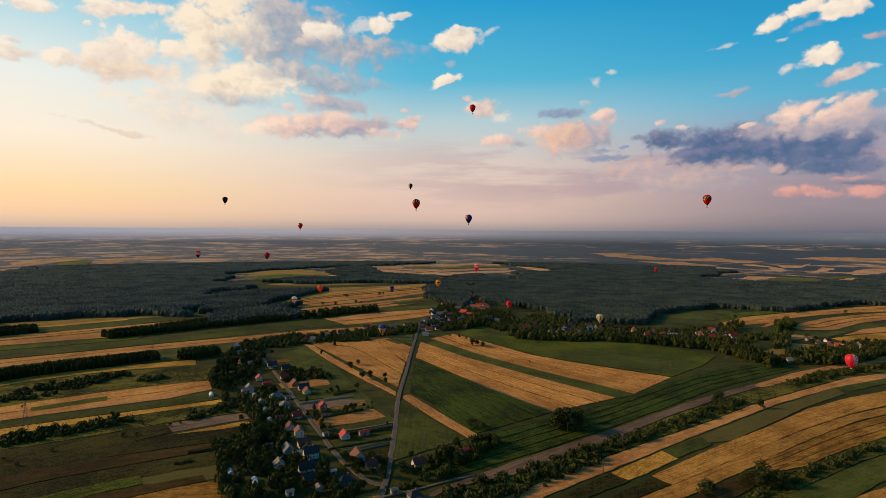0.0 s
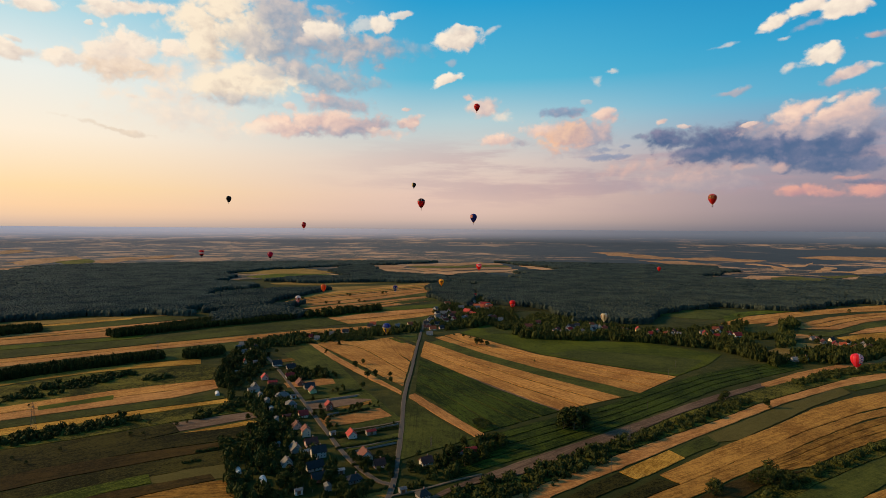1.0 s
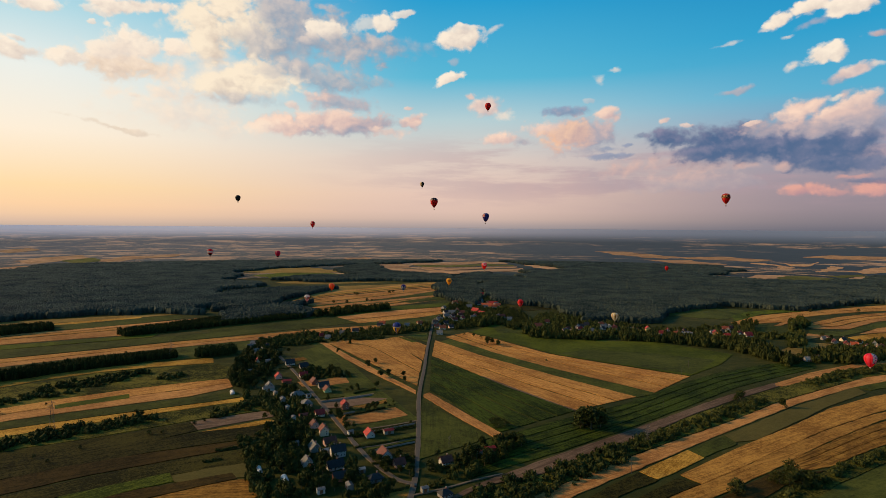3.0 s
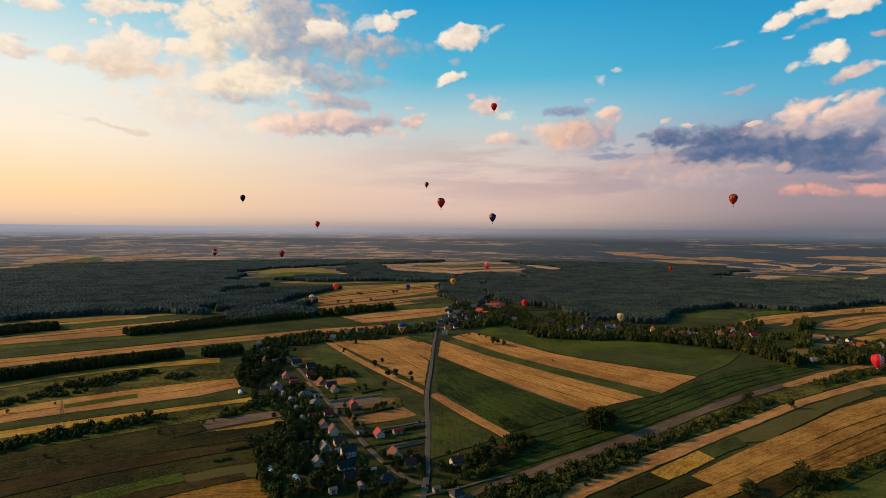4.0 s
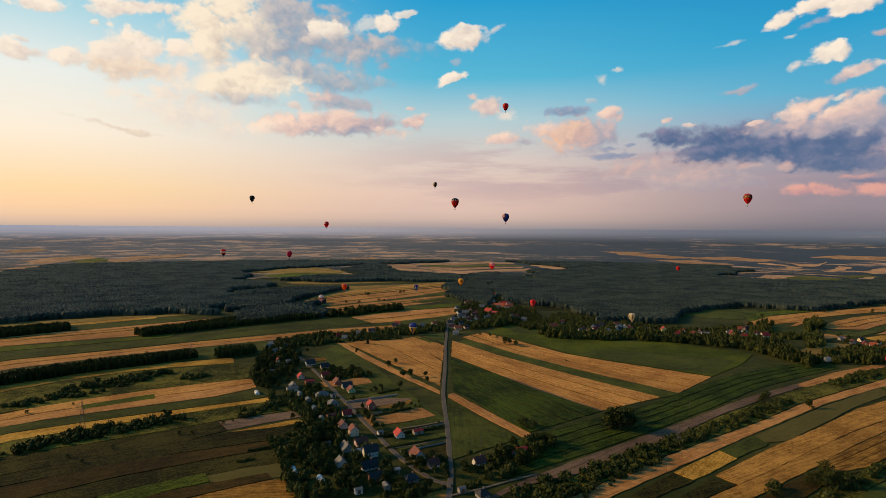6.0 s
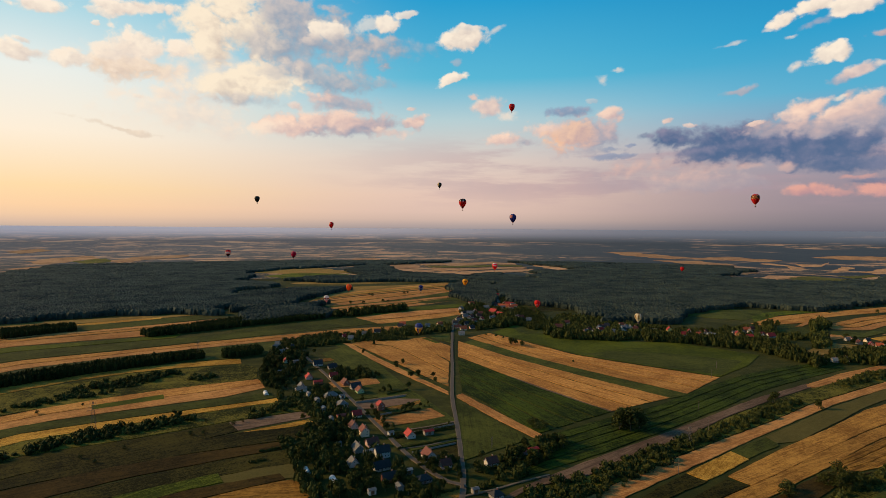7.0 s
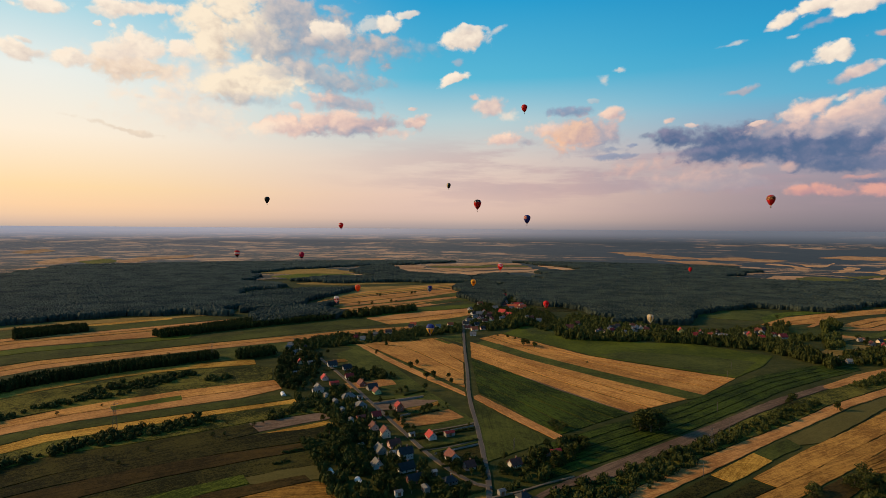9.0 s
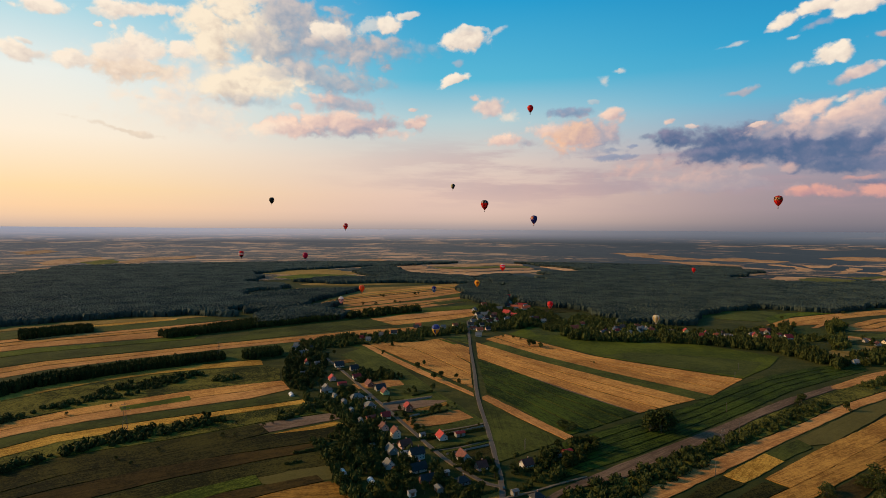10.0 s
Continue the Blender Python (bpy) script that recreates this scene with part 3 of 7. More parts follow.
DOMES = [crown_shape(k, 5, 0, ((0.04, 0.85), (0.55, 1.0), (0.90, 0.66))) for k in range(12)]
TUFTS = [crown_shape(50 + k, 6, 60, ((0.05, 0.5), (0.38, 0.80), (0.70, 0.60))) for k in range(8)]
WOODS = {  # spacing, crown radius, height, growth of the spacing with distance, shapes, material, name, label, category
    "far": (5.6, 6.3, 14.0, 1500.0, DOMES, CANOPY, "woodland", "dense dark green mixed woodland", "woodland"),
    "rim": (18.0, 12.0, 9.0, 4000.0, DOMES, DISTANT, "distant_woodland", "hazy dark distant woodland", "woodland"),
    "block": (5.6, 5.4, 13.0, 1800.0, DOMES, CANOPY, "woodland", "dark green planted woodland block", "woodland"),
    "belt": (7.0, 4.4, 11.0, 3000.0, TUFTS, LEAF, "tree_belt", "dark leafy tree belt beside fields", "tree belt"),
    "plantation": (5.0, 3.2, 11.0, 3000.0, TUFTS, NEEDLE, "plantation", "close-planted dark green young trees", "plantation"),
    "garden": (6.5, 3.0, 6.4, 3000.0, TUFTS, LEAF, "garden_trees", "dark green garden trees between houses", "trees"),
    "bush": (5.0, 3.0, 4.6, 3000.0, TUFTS, LEAF, "scrub", "dark green bushes growing along a field edge", "bushes"),
}


def merge(name, shapes, picks, scales, turns, places, mt):
    """Many small shapes in one mesh."""
    verts, faces, count = [], [], 0
    for k, (v, f) in enumerate(shapes):
        sel = np.nonzero(picks == k)[0]
        if not len(sel):
            continue
        c, s = np.cos(turns[sel])[:, None], np.sin(turns[sel])[:, None]
        x = (v[None, :, 0] * c - v[None, :, 1] * s) * scales[sel, 0, None] + places[sel, 0, None]
        y = (v[None, :, 0] * s + v[None, :, 1] * c) * scales[sel, 0, None] + places[sel, 1, None]
        z = v[None, :, 2] * scales[sel, 1, None] + places[sel, 2, None]
        verts.append(np.stack([x, y, z], -1).reshape(-1, 3))
        faces.append((f[None] + (np.arange(len(sel)) * len(v))[:, None, None] + count).reshape(-1, 3))
        count += len(sel) * len(v)
    verts, faces = np.concatenate(verts), np.concatenate(faces)
    me = bpy.data.meshes.new(name)
    me.vertices.add(len(verts)), me.loops.add(faces.size), me.polygons.add(len(faces))
    me.vertices.foreach_set("co", verts.astype(np.float32).ravel())
    me.loops.foreach_set("vertex_index", faces.astype(np.int32).ravel())
    me.polygons.foreach_set("loop_start", np.arange(0, faces.size, 3, dtype=np.int32))
    me.polygons.foreach_set("use_smooth", np.full(len(faces), shapes is not DOMES))
    me.materials.append(mt)
    me.update(calc_edges=True)
    return new(name, me)


def woods(kind, corners):
    gap, wide, high, grow, shapes, mt, name, label, what = WOODS[kind]
    r = np.random.RandomState(int(abs(corners[0][0]) * 7 + abs(corners[0][1])) % 99991)
    xs, ys = [c[0] for c in corners], [c[1] for c in corners]
    gx, gy = np.meshgrid(np.arange(min(xs), max(xs), gap), np.arange(min(ys), max(ys), gap))
    px, py = gx.ravel() + r.uniform(-0.42, 0.42, gx.size) * gap, gy.ravel() + r.uniform(-0.42, 0.42, gx.size) * gap
    if kind in ("far", "block"):
        sway = 24 if kind == "far" else 10
        keep = inside(px + sway * np.sin(py / 47 + px / 83) + sway * 0.6 * np.sin(px / 23 - py / 31), py + sway * np.sin(px / 53 - py / 97) + sway * 0.5 * np.sin(py / 19 + px / 29), corners)
    else:
        keep = inside(px, py, corners)
    dist = np.hypot(px, py)
    grown = np.maximum(1.0, dist / grow)
    keep &= (r.uniform(0, 1, px.size) < 1 / grown ** 2) & (px * px + py * py < 3300 ** 2) & (np.abs(px) < py * 1.05 + 120)
    if kind in ("bush", "garden", "belt"):
        keep &= r.uniform(0, 1, px.size) < {"bush": 0.54, "garden": 0.60, "belt": 0.72}[kind]
    if kind in ("bush", "garden", "belt"):
        for a, b, q in homes:
            near = (px - a) ** 2 + (py - b) ** 2 < (q + 2.2) ** 2
            keep &= ~(near | ((np.abs(px - a) < q + 2.5) & (py < b) & (py > b - (11 if b < 760 else 26))))
    px, py, grown = px[keep], py[keep], grown[keep]
    n = len(px)
    if not n:
        return None
    s = r.uniform(0.6, 1.5, n) if kind in ("bush", "garden", "belt") else (np.where(dist[keep] < 1500, r.uniform(0.91, 1.09, n), r.uniform(0.95, 1.05, n)) if kind == "far" else r.uniform(0.90, 1.10, n))
    land = RIM_HEIGHT * np.clip((np.hypot(px - MIDDLE, py) - FLAT_TO) / (RIM - FLAT_TO), 0, 1.05) ** 2
    scales = np.stack([wide * s * grown, high * s * (r.uniform(0.98, 1.02, n) if kind == "far" else r.uniform(0.94, 1.06, n))], -1)
    ob = merge(name, shapes, r.randint(0, len(shapes), n), scales, r.uniform(0, 6.28, n), np.stack([px, py, land - 0.4], -1), mt)
    return tagged(ob, label, what, kind="stuff")


def road(kind, wide, line):
    """A surfaced strip along a smooth line, crowned and slightly raised, with gravel shoulders under it."""
    pts = [Vector((x, y, 0)) for x, y in line]
    path = []
    for i in range(len(pts) - 1):
        p0, p1, p2, p3 = pts[max(0, i - 1)], pts[i], pts[i + 1], pts[min(len(pts) - 1, i + 2)]
        for k in range(8):
            s = k / 8
            path.append(0.5 * ((2 * p1) + (p2 - p0) * s + (2 * p0 - 5 * p1 + 4 * p2 - p3) * s * s + (3 * p1 - p0 - 3 * p2 + p3) * s ** 3))
    path.append(pts[-1])
    top = 0.86

    def strip(name, half, z, mt, wob):
        v, f = [], []
        for i, p in enumerate(path):
            d = (path[min(i + 1, len(path) - 1)] - path[max(i - 1, 0)]).normalized()
            side = Vector((-d.y, d.x, 0))
            for q, dz in ((-half * 0.9, -0.8), (-half, 0.0), (0, 0.05), (half, 0.0), (half * 0.9, -0.8)):
                w = p + side * (q + (rng.uniform(-wob, wob) if q else 0))
                v.append((w.x, w.y, z + dz))
        for i in range(len(path) - 1):
            for k in range(4):
                a = i * 5 + k
                f.append((a, a + 1, a + 6, a + 5))
        ob = link(name, v, f, mt)
        if ob.data.polygons[1].normal.z < 0:
            ob.data.flip_normals()
        return ob

    verge = {"main": "asphalt country road with pale gravel edges", "street": "narrow asphalt village street"}.get(kind, "narrow gravel lane between plots")
    ob = strip("road", wide / 2, top, GRAVEL if kind == "lane" else ASPHALT, 0.12)
    tagged(ob, verge, "road", kind="structure")
    if kind != "lane":
        tagged(strip("road_verge", wide / 2 + 0.6, top - 0.06, GRAVEL, 0.3), "dusty gravel verge under a country road", "road verge", kind="structure")
    return ob


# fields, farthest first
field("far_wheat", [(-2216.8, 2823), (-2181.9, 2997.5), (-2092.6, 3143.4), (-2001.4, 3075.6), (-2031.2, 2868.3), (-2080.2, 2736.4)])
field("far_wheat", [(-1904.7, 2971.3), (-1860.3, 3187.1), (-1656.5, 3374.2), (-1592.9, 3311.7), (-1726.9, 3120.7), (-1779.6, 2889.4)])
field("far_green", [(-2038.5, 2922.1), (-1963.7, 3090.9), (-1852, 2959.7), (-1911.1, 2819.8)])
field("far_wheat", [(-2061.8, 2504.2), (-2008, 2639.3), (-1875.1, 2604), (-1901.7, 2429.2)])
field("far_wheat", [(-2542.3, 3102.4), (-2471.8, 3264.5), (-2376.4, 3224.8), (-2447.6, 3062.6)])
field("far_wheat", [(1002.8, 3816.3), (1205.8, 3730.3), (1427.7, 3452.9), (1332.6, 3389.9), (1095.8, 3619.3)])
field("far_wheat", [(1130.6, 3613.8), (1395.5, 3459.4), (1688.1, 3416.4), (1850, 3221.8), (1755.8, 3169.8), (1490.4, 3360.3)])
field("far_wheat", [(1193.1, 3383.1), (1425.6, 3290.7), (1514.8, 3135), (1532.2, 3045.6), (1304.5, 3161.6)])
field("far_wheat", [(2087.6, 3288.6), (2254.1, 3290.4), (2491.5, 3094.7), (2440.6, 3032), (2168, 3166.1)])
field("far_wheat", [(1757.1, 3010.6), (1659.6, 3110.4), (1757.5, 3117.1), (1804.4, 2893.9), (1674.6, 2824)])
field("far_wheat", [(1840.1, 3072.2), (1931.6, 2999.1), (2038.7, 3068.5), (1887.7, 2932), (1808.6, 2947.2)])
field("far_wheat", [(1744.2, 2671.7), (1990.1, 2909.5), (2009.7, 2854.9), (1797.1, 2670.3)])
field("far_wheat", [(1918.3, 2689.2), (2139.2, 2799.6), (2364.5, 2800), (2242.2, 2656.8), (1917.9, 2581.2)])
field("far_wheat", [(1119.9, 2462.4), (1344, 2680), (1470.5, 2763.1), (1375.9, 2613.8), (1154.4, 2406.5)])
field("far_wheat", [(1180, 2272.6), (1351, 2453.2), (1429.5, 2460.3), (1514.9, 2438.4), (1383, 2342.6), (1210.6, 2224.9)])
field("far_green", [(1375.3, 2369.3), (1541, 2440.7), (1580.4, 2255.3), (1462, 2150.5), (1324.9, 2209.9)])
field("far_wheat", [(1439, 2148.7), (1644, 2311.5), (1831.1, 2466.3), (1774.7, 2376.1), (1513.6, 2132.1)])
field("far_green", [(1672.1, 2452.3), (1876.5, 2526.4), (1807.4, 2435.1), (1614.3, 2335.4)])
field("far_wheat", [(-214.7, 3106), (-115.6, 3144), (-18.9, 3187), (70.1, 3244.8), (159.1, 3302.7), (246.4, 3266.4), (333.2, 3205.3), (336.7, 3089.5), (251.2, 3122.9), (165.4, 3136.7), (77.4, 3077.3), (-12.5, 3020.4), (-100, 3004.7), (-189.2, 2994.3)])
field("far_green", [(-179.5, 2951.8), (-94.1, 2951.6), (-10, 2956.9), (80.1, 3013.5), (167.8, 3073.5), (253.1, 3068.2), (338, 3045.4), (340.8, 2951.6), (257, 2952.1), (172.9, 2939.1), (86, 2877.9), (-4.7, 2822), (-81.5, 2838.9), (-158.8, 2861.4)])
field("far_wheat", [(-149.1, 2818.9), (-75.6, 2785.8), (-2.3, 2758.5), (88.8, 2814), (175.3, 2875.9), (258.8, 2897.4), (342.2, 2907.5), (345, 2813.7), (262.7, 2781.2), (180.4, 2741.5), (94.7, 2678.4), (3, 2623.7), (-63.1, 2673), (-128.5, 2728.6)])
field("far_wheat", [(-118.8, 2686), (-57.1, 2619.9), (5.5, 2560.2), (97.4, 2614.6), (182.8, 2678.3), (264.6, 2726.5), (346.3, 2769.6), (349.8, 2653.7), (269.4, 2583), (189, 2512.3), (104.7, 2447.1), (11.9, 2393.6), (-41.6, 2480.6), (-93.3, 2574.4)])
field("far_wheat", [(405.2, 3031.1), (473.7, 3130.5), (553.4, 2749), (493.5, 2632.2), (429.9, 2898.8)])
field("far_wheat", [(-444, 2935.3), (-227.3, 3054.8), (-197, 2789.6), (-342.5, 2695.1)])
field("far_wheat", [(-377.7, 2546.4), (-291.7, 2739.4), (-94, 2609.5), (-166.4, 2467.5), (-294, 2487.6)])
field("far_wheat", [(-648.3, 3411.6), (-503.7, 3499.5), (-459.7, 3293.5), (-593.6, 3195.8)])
field("stubble", [(149.8, 2345.7), (221.2, 2243.1), (286.7, 2079.9), (236.4, 2098.4)])
field("khaki", [(-919, 2427.6), (-863.1, 2604), (-681.9, 2737.9), (-493.1, 2468.5), (-547.6, 2369.9), (-744.4, 2381.7), (-872.5, 2400.5)])
field("greencrop", [(-792.2, 2234.2), (-744.4, 2381.7), (-529.9, 2401.9), (-391.6, 2297.3), (-556.7, 2202), (-666.6, 2117.8)])
field("khaki", [(-627.7, 1985.7), (-523.4, 2059.6), (-246, 2015.8), (-416.4, 1940.4), (-596.3, 1946.7)])
field("stubble", [(-671.4, 1693.6), (-582.7, 1833.1), (-386.3, 1884.5), (-352.1, 1797.1), (-548.7, 1717.6), (-630.4, 1651.3)])
field("khaki", [(-478.8, 1590.9), (-383, 1866), (-218.2, 1935.7), (-61.7, 2052.1), (-40.8, 1949.2), (-268.7, 1721.1), (-405.7, 1555.9)])
field("wheat", [(-429.1, 1554.4), (-391.4, 1646.1), (-342, 1730.5), (-276.9, 1805.3), (-211.6, 1879.8), (-136.4, 1944.4), (-61.3, 2009), (-58.1, 1976.2), (-131.7, 1912), (-205.3, 1847.8), (-270.5, 1775.1), (-335.4, 1702.1), (-387.6, 1621.2), (-429.7, 1533.9)])
field("gold", [(-430, 1521), (-385.1, 1605.5), (-331.3, 1684.2), (-266.5, 1756.1), (-201.4, 1827.6), (-128.8, 1891.6), (-56.1, 1955.6), (-53.9, 1933.1), (-125.5, 1869.4), (-197.1, 1805.8), (-262.2, 1735.5), (-326.8, 1664.8), (-382.5, 1588.5), (-430.3, 1506.9)])
field("wheat", [(-430.6, 1494), (-380.1, 1572.8), (-322.7, 1646.8), (-258.2, 1716.5), (-193.2, 1785.6), (-122.5, 1849), (-51.9, 1912.4), (-49.8, 1890), (-119.3, 1826.9), (-188.9, 1763.7), (-253.8, 1695.9), (-318.2, 1627.4), (-377.4, 1555.8), (-431, 1479.9)])
field("stubble", [(-431.3, 1467), (-375, 1540.1), (-314, 1609.5), (-249.8, 1676.8), (-184.9, 1743.5), (-116.3, 1806.4), (-47.7, 1869.3), (-44.6, 1836.5), (-111.6, 1774), (-178.7, 1711.5), (-243.5, 1646.7), (-307.5, 1581.1), (-371.2, 1515.2), (-431.8, 1446.4)])
field("wheat", [(-386, 1471.8), (-340.8, 1546.6), (-279.9, 1609.3), (-218.9, 1672), (-157.6, 1734.3), (-94.5, 1794.8), (-31.4, 1855.3), (-25.9, 1817.1), (-84.7, 1753.2), (-143.6, 1689.3), (-201.4, 1624.4), (-259.5, 1559.7), (-317.8, 1495.3), (-378.1, 1437.8)])
field("stubble", [(-376.3, 1430.3), (-312.7, 1483.8), (-254.9, 1548.7), (-197.5, 1613.9), (-140.4, 1679.3), (-82.6, 1744), (-24.7, 1808.6), (-19.2, 1770.3), (-72.8, 1702.3), (-126.4, 1634.3), (-180, 1566.3), (-234.5, 1499.1), (-289.7, 1432.5), (-368.4, 1396.3)])
field("grass", [(-366, 1386.2), (-196.8, 1531), (-22.6, 1786.6), (2.7, 1708.6), (-187.4, 1438.6), (-304.2, 1359.6)])
field("stubble", [(-363.6, 1346.6), (-313, 1405.2), (-257, 1458.3), (-196.5, 1506.7), (-138.4, 1557.9), (-81.1, 1610.1), (-23.9, 1662.3), (-10.3, 1643.5), (-67.4, 1588.6), (-124.6, 1533.6), (-182.4, 1479.4), (-243.3, 1428.7), (-302.4, 1376.4), (-358.7, 1321.3)])
field("wheat", [(-356.9, 1312.4), (-298.7, 1366.2), (-238.4, 1418.2), (-177.4, 1469.8), (-119.7, 1525.1), (-62.6, 1581), (-5.5, 1636.9), (5.8, 1621.5), (-51.3, 1563.3), (-108.3, 1505.1), (-165.7, 1447.3), (-227.1, 1393.8), (-290.1, 1342.5), (-352.9, 1291.6)])
field("stubble", [(-351.1, 1282.7), (-286.4, 1332.3), (-222.2, 1383.3), (-160.8, 1437.7), (-103.5, 1496.5), (-46.5, 1555.7), (10.6, 1614.8), (24.2, 1596.1), (-32.7, 1534.2), (-89.7, 1472.3), (-146.6, 1410.4), (-208.5, 1353.6), (-275.8, 1303.5), (-346.2, 1257.4)])
field("grass", [(-146.8, 1486.1), (-24.3, 1620), (-9.1, 1555.1), (-114.8, 1453.9)])
field("meadow", [(-332.2, 1241.5), (-244.8, 1334), (-10.8, 1471.2), (32, 1429.7), (-161, 1310.8), (-274.3, 1204.7)])
field("stubble", [(-269.7, 1212.7), (-226.5, 1251.6), (-183.4, 1290.6), (-136.5, 1324.2), (-85.4, 1352.1), (-34.4, 1379.9), (16.6, 1407.8), (5.1, 1357.1), (-36.3, 1326), (-77.7, 1294.9), (-119.1, 1263.8), (-158.3, 1229.7), (-199.3, 1200.6), (-244, 1179.1)])
field("wheat", [(-241.3, 1175.5), (-196.5, 1195.2), (-155.7, 1223.3), (-117.3, 1257.4), (-76.9, 1288.9), (-36.5, 1320.3), (3.9, 1351.7), (-7.6, 1301), (-38.4, 1266.3), (-69.1, 1231.7), (-99.9, 1197), (-130.7, 1162.4), (-169.3, 1144.1), (-215.5, 1141.9)])
field("grass", [(-213.5, 1128.4), (-78.1, 1222.3), (-7.8, 1292.2), (9.9, 1242.6), (-74.8, 1114.9), (-161.9, 1079.2)])
field("grass", [(-486.3, 1089.5), (-391.3, 1183.7), (-281.9, 1244.1), (-204, 1142.5), (-295.8, 1085.6), (-453.4, 1008.4)])
field("khaki", [(-1050.7, 993.5), (-937.6, 1107.7), (-807.7, 1170.7), (-703.4, 1222.5), (-621.4, 1234.9), (-682.8, 1184.4), (-897.7, 1058.2), (-1010.2, 953.4)])
field("gold", [(-805, 1100.6), (-755.1, 1144.1), (-678.9, 1200), (-668.7, 1162.7), (-745.4, 1110.1), (-784.6, 1075.8)])
field("grass", [(-981.9, 925.4), (-888.3, 1046.5), (-763.3, 1102.6), (-617.7, 1226.9), (-578.5, 1182), (-685.8, 1067.8), (-835.9, 981.3), (-929.9, 873.9)])
field("stubble", [(-925.8, 869.9), (-871.4, 937.3), (-809.1, 995.1), (-732.2, 1034.9), (-665.1, 1089.7), (-598.2, 1144.7), (-531.1, 1199.6), (-527.4, 1193.1), (-588.4, 1133.1), (-650.3, 1073.9), (-718.1, 1020.9), (-791.5, 976.6), (-852.8, 918.1), (-907.1, 851.4)])
field("wheat", [(-902, 846.3), (-847.8, 912.9), (-786.7, 971.6), (-714.2, 1017.1), (-646.3, 1069.5), (-585.7, 1129.9), (-526.4, 1191.3), (-522.7, 1184.8), (-575.9, 1118.3), (-631.5, 1053.7), (-700.1, 1003.2), (-769.1, 953.1), (-829.2, 893.6), (-883.4, 827.8)])
field("stubble", [(-879.7, 824.2), (-793.2, 928.3), (-629.7, 1046.1), (-557.8, 1099.1), (-549.9, 1015.2), (-659.2, 958), (-764.9, 893.2), (-848.1, 793)])
field("meadow", [(-841.5, 786.4), (-761.5, 889), (-678.4, 928.3), (-547.2, 1009.8), (-541.4, 978.1), (-735.5, 856.7), (-809.6, 754.8)])
field("grass", [(-803.5, 748.8), (-732.4, 852.8), (-603.8, 931.3), (-457.8, 1019.2), (-261.8, 1139.7), (-235.2, 1120.6), (-430.8, 977.6), (-572.5, 879.3), (-688.8, 798.7), (-758.2, 703.9)])
field("wheat", [(-752.9, 698.7), (-678.8, 799.9), (-573.1, 868.3), (-471, 942.3), (-363.5, 1007.6), (-258.8, 1076.1), (-154.8, 1117.8), (-147.3, 1094.4), (-253.8, 1049.9), (-358.2, 985.8), (-462.7, 921.4), (-562.7, 849.8), (-661.8, 777.5), (-729.9, 675.9)])
field("stubble", [(-727, 673), (-659.7, 774.7), (-561.4, 847.5), (-461.6, 918.7), (-357.5, 983), (-253.2, 1046.6), (-146.3, 1091.4), (-138.8, 1068), (-248.3, 1020.4), (-352.1, 961.3), (-453.2, 897.8), (-551, 829), (-642.7, 752.4), (-704, 650.3)])
field("grass", [(-563.6, 796.2), (-457.1, 883.7), (-387, 940), (-345.4, 961), (-322.5, 860.3), (-371.5, 828), (-474.1, 782.5), (-591.5, 677.9), (-646.3, 625.2)])
field("gold", [(-645.8, 592.7), (-591.5, 677.9), (-548.5, 716.2), (-500.4, 759.1), (-439.5, 793.7), (-370, 824.4), (-356.1, 793.3), (-426.6, 767.9), (-486.1, 735.4), (-533.6, 695.1), (-568.9, 649.7), (-620.4, 567.5)])
field("scrub", [(-617, 564.1), (-567.1, 647.5), (-484.4, 732.5), (-354.8, 790), (-325.2, 771.4), (-305.6, 707.6), (-427.7, 638.2), (-509.5, 575.9), (-561.1, 508.8)])
field("wheat", [(-558.3, 506), (-525.4, 550.6), (-488.8, 591.9), (-446.1, 627.2), (-401.2, 659.7), (-353.2, 687), (-302.9, 710.4), (-292.9, 692.1), (-334.9, 662), (-382.3, 634.9), (-428, 605), (-472.2, 573), (-510.3, 534.7), (-543.1, 491)])
field("stubble", [(-542.2, 490.1), (-509.3, 533.7), (-471.1, 571.9), (-426.9, 603.6), (-381.1, 633.4), (-333.8, 660.4), (-292.2, 690.9), (-282.2, 672.6), (-315.5, 635.4), (-362.2, 608.6), (-408.7, 581.3), (-454.5, 552.9), (-494.2, 517.8), (-527, 475.1)])
field("meadow", [(-448.2, 598.2), (-391.3, 641.4), (-381.5, 624.4), (-438.3, 585.2)])
field("grass", [(-524.6, 472.6), (-476.4, 534.8), (-395.5, 584.5), (-296, 637.6), (-272.2, 654), (-258.8, 634.4), (-286.9, 614.7), (-382.9, 563.4), (-460.9, 515.6), (-504.8, 453.1)])
field("gold", [(-502.6, 450.9), (-459.8, 514.2), (-381.8, 561.8), (-286.1, 612.7), (-254.8, 632.3), (-248.7, 617.8), (-281.4, 601), (-372, 545.4), (-445.5, 496.4), (-486.6, 435)])
field("scrub", [(-484.6, 433), (-444.4, 495.1), (-371.1, 543.8), (-280.7, 599), (-239.3, 624.3), (-215.6, 587.6), (-270.8, 559.6), (-348.1, 505.6), (-420.5, 465.4), (-459.5, 408.2)])
field("olive", [(-459.5, 408.2), (-419.6, 464.3), (-347.3, 504.2), (-275.9, 551.2), (-260.1, 526.5), (-292.4, 498.8), (-361.9, 450.7), (-392.8, 430.9), (-434, 382.9)])
field("plough", [(-278, 549.5), (-245.3, 568.9), (-208.5, 587.8), (-200.6, 568.3), (-232, 547.4), (-260.7, 528)])
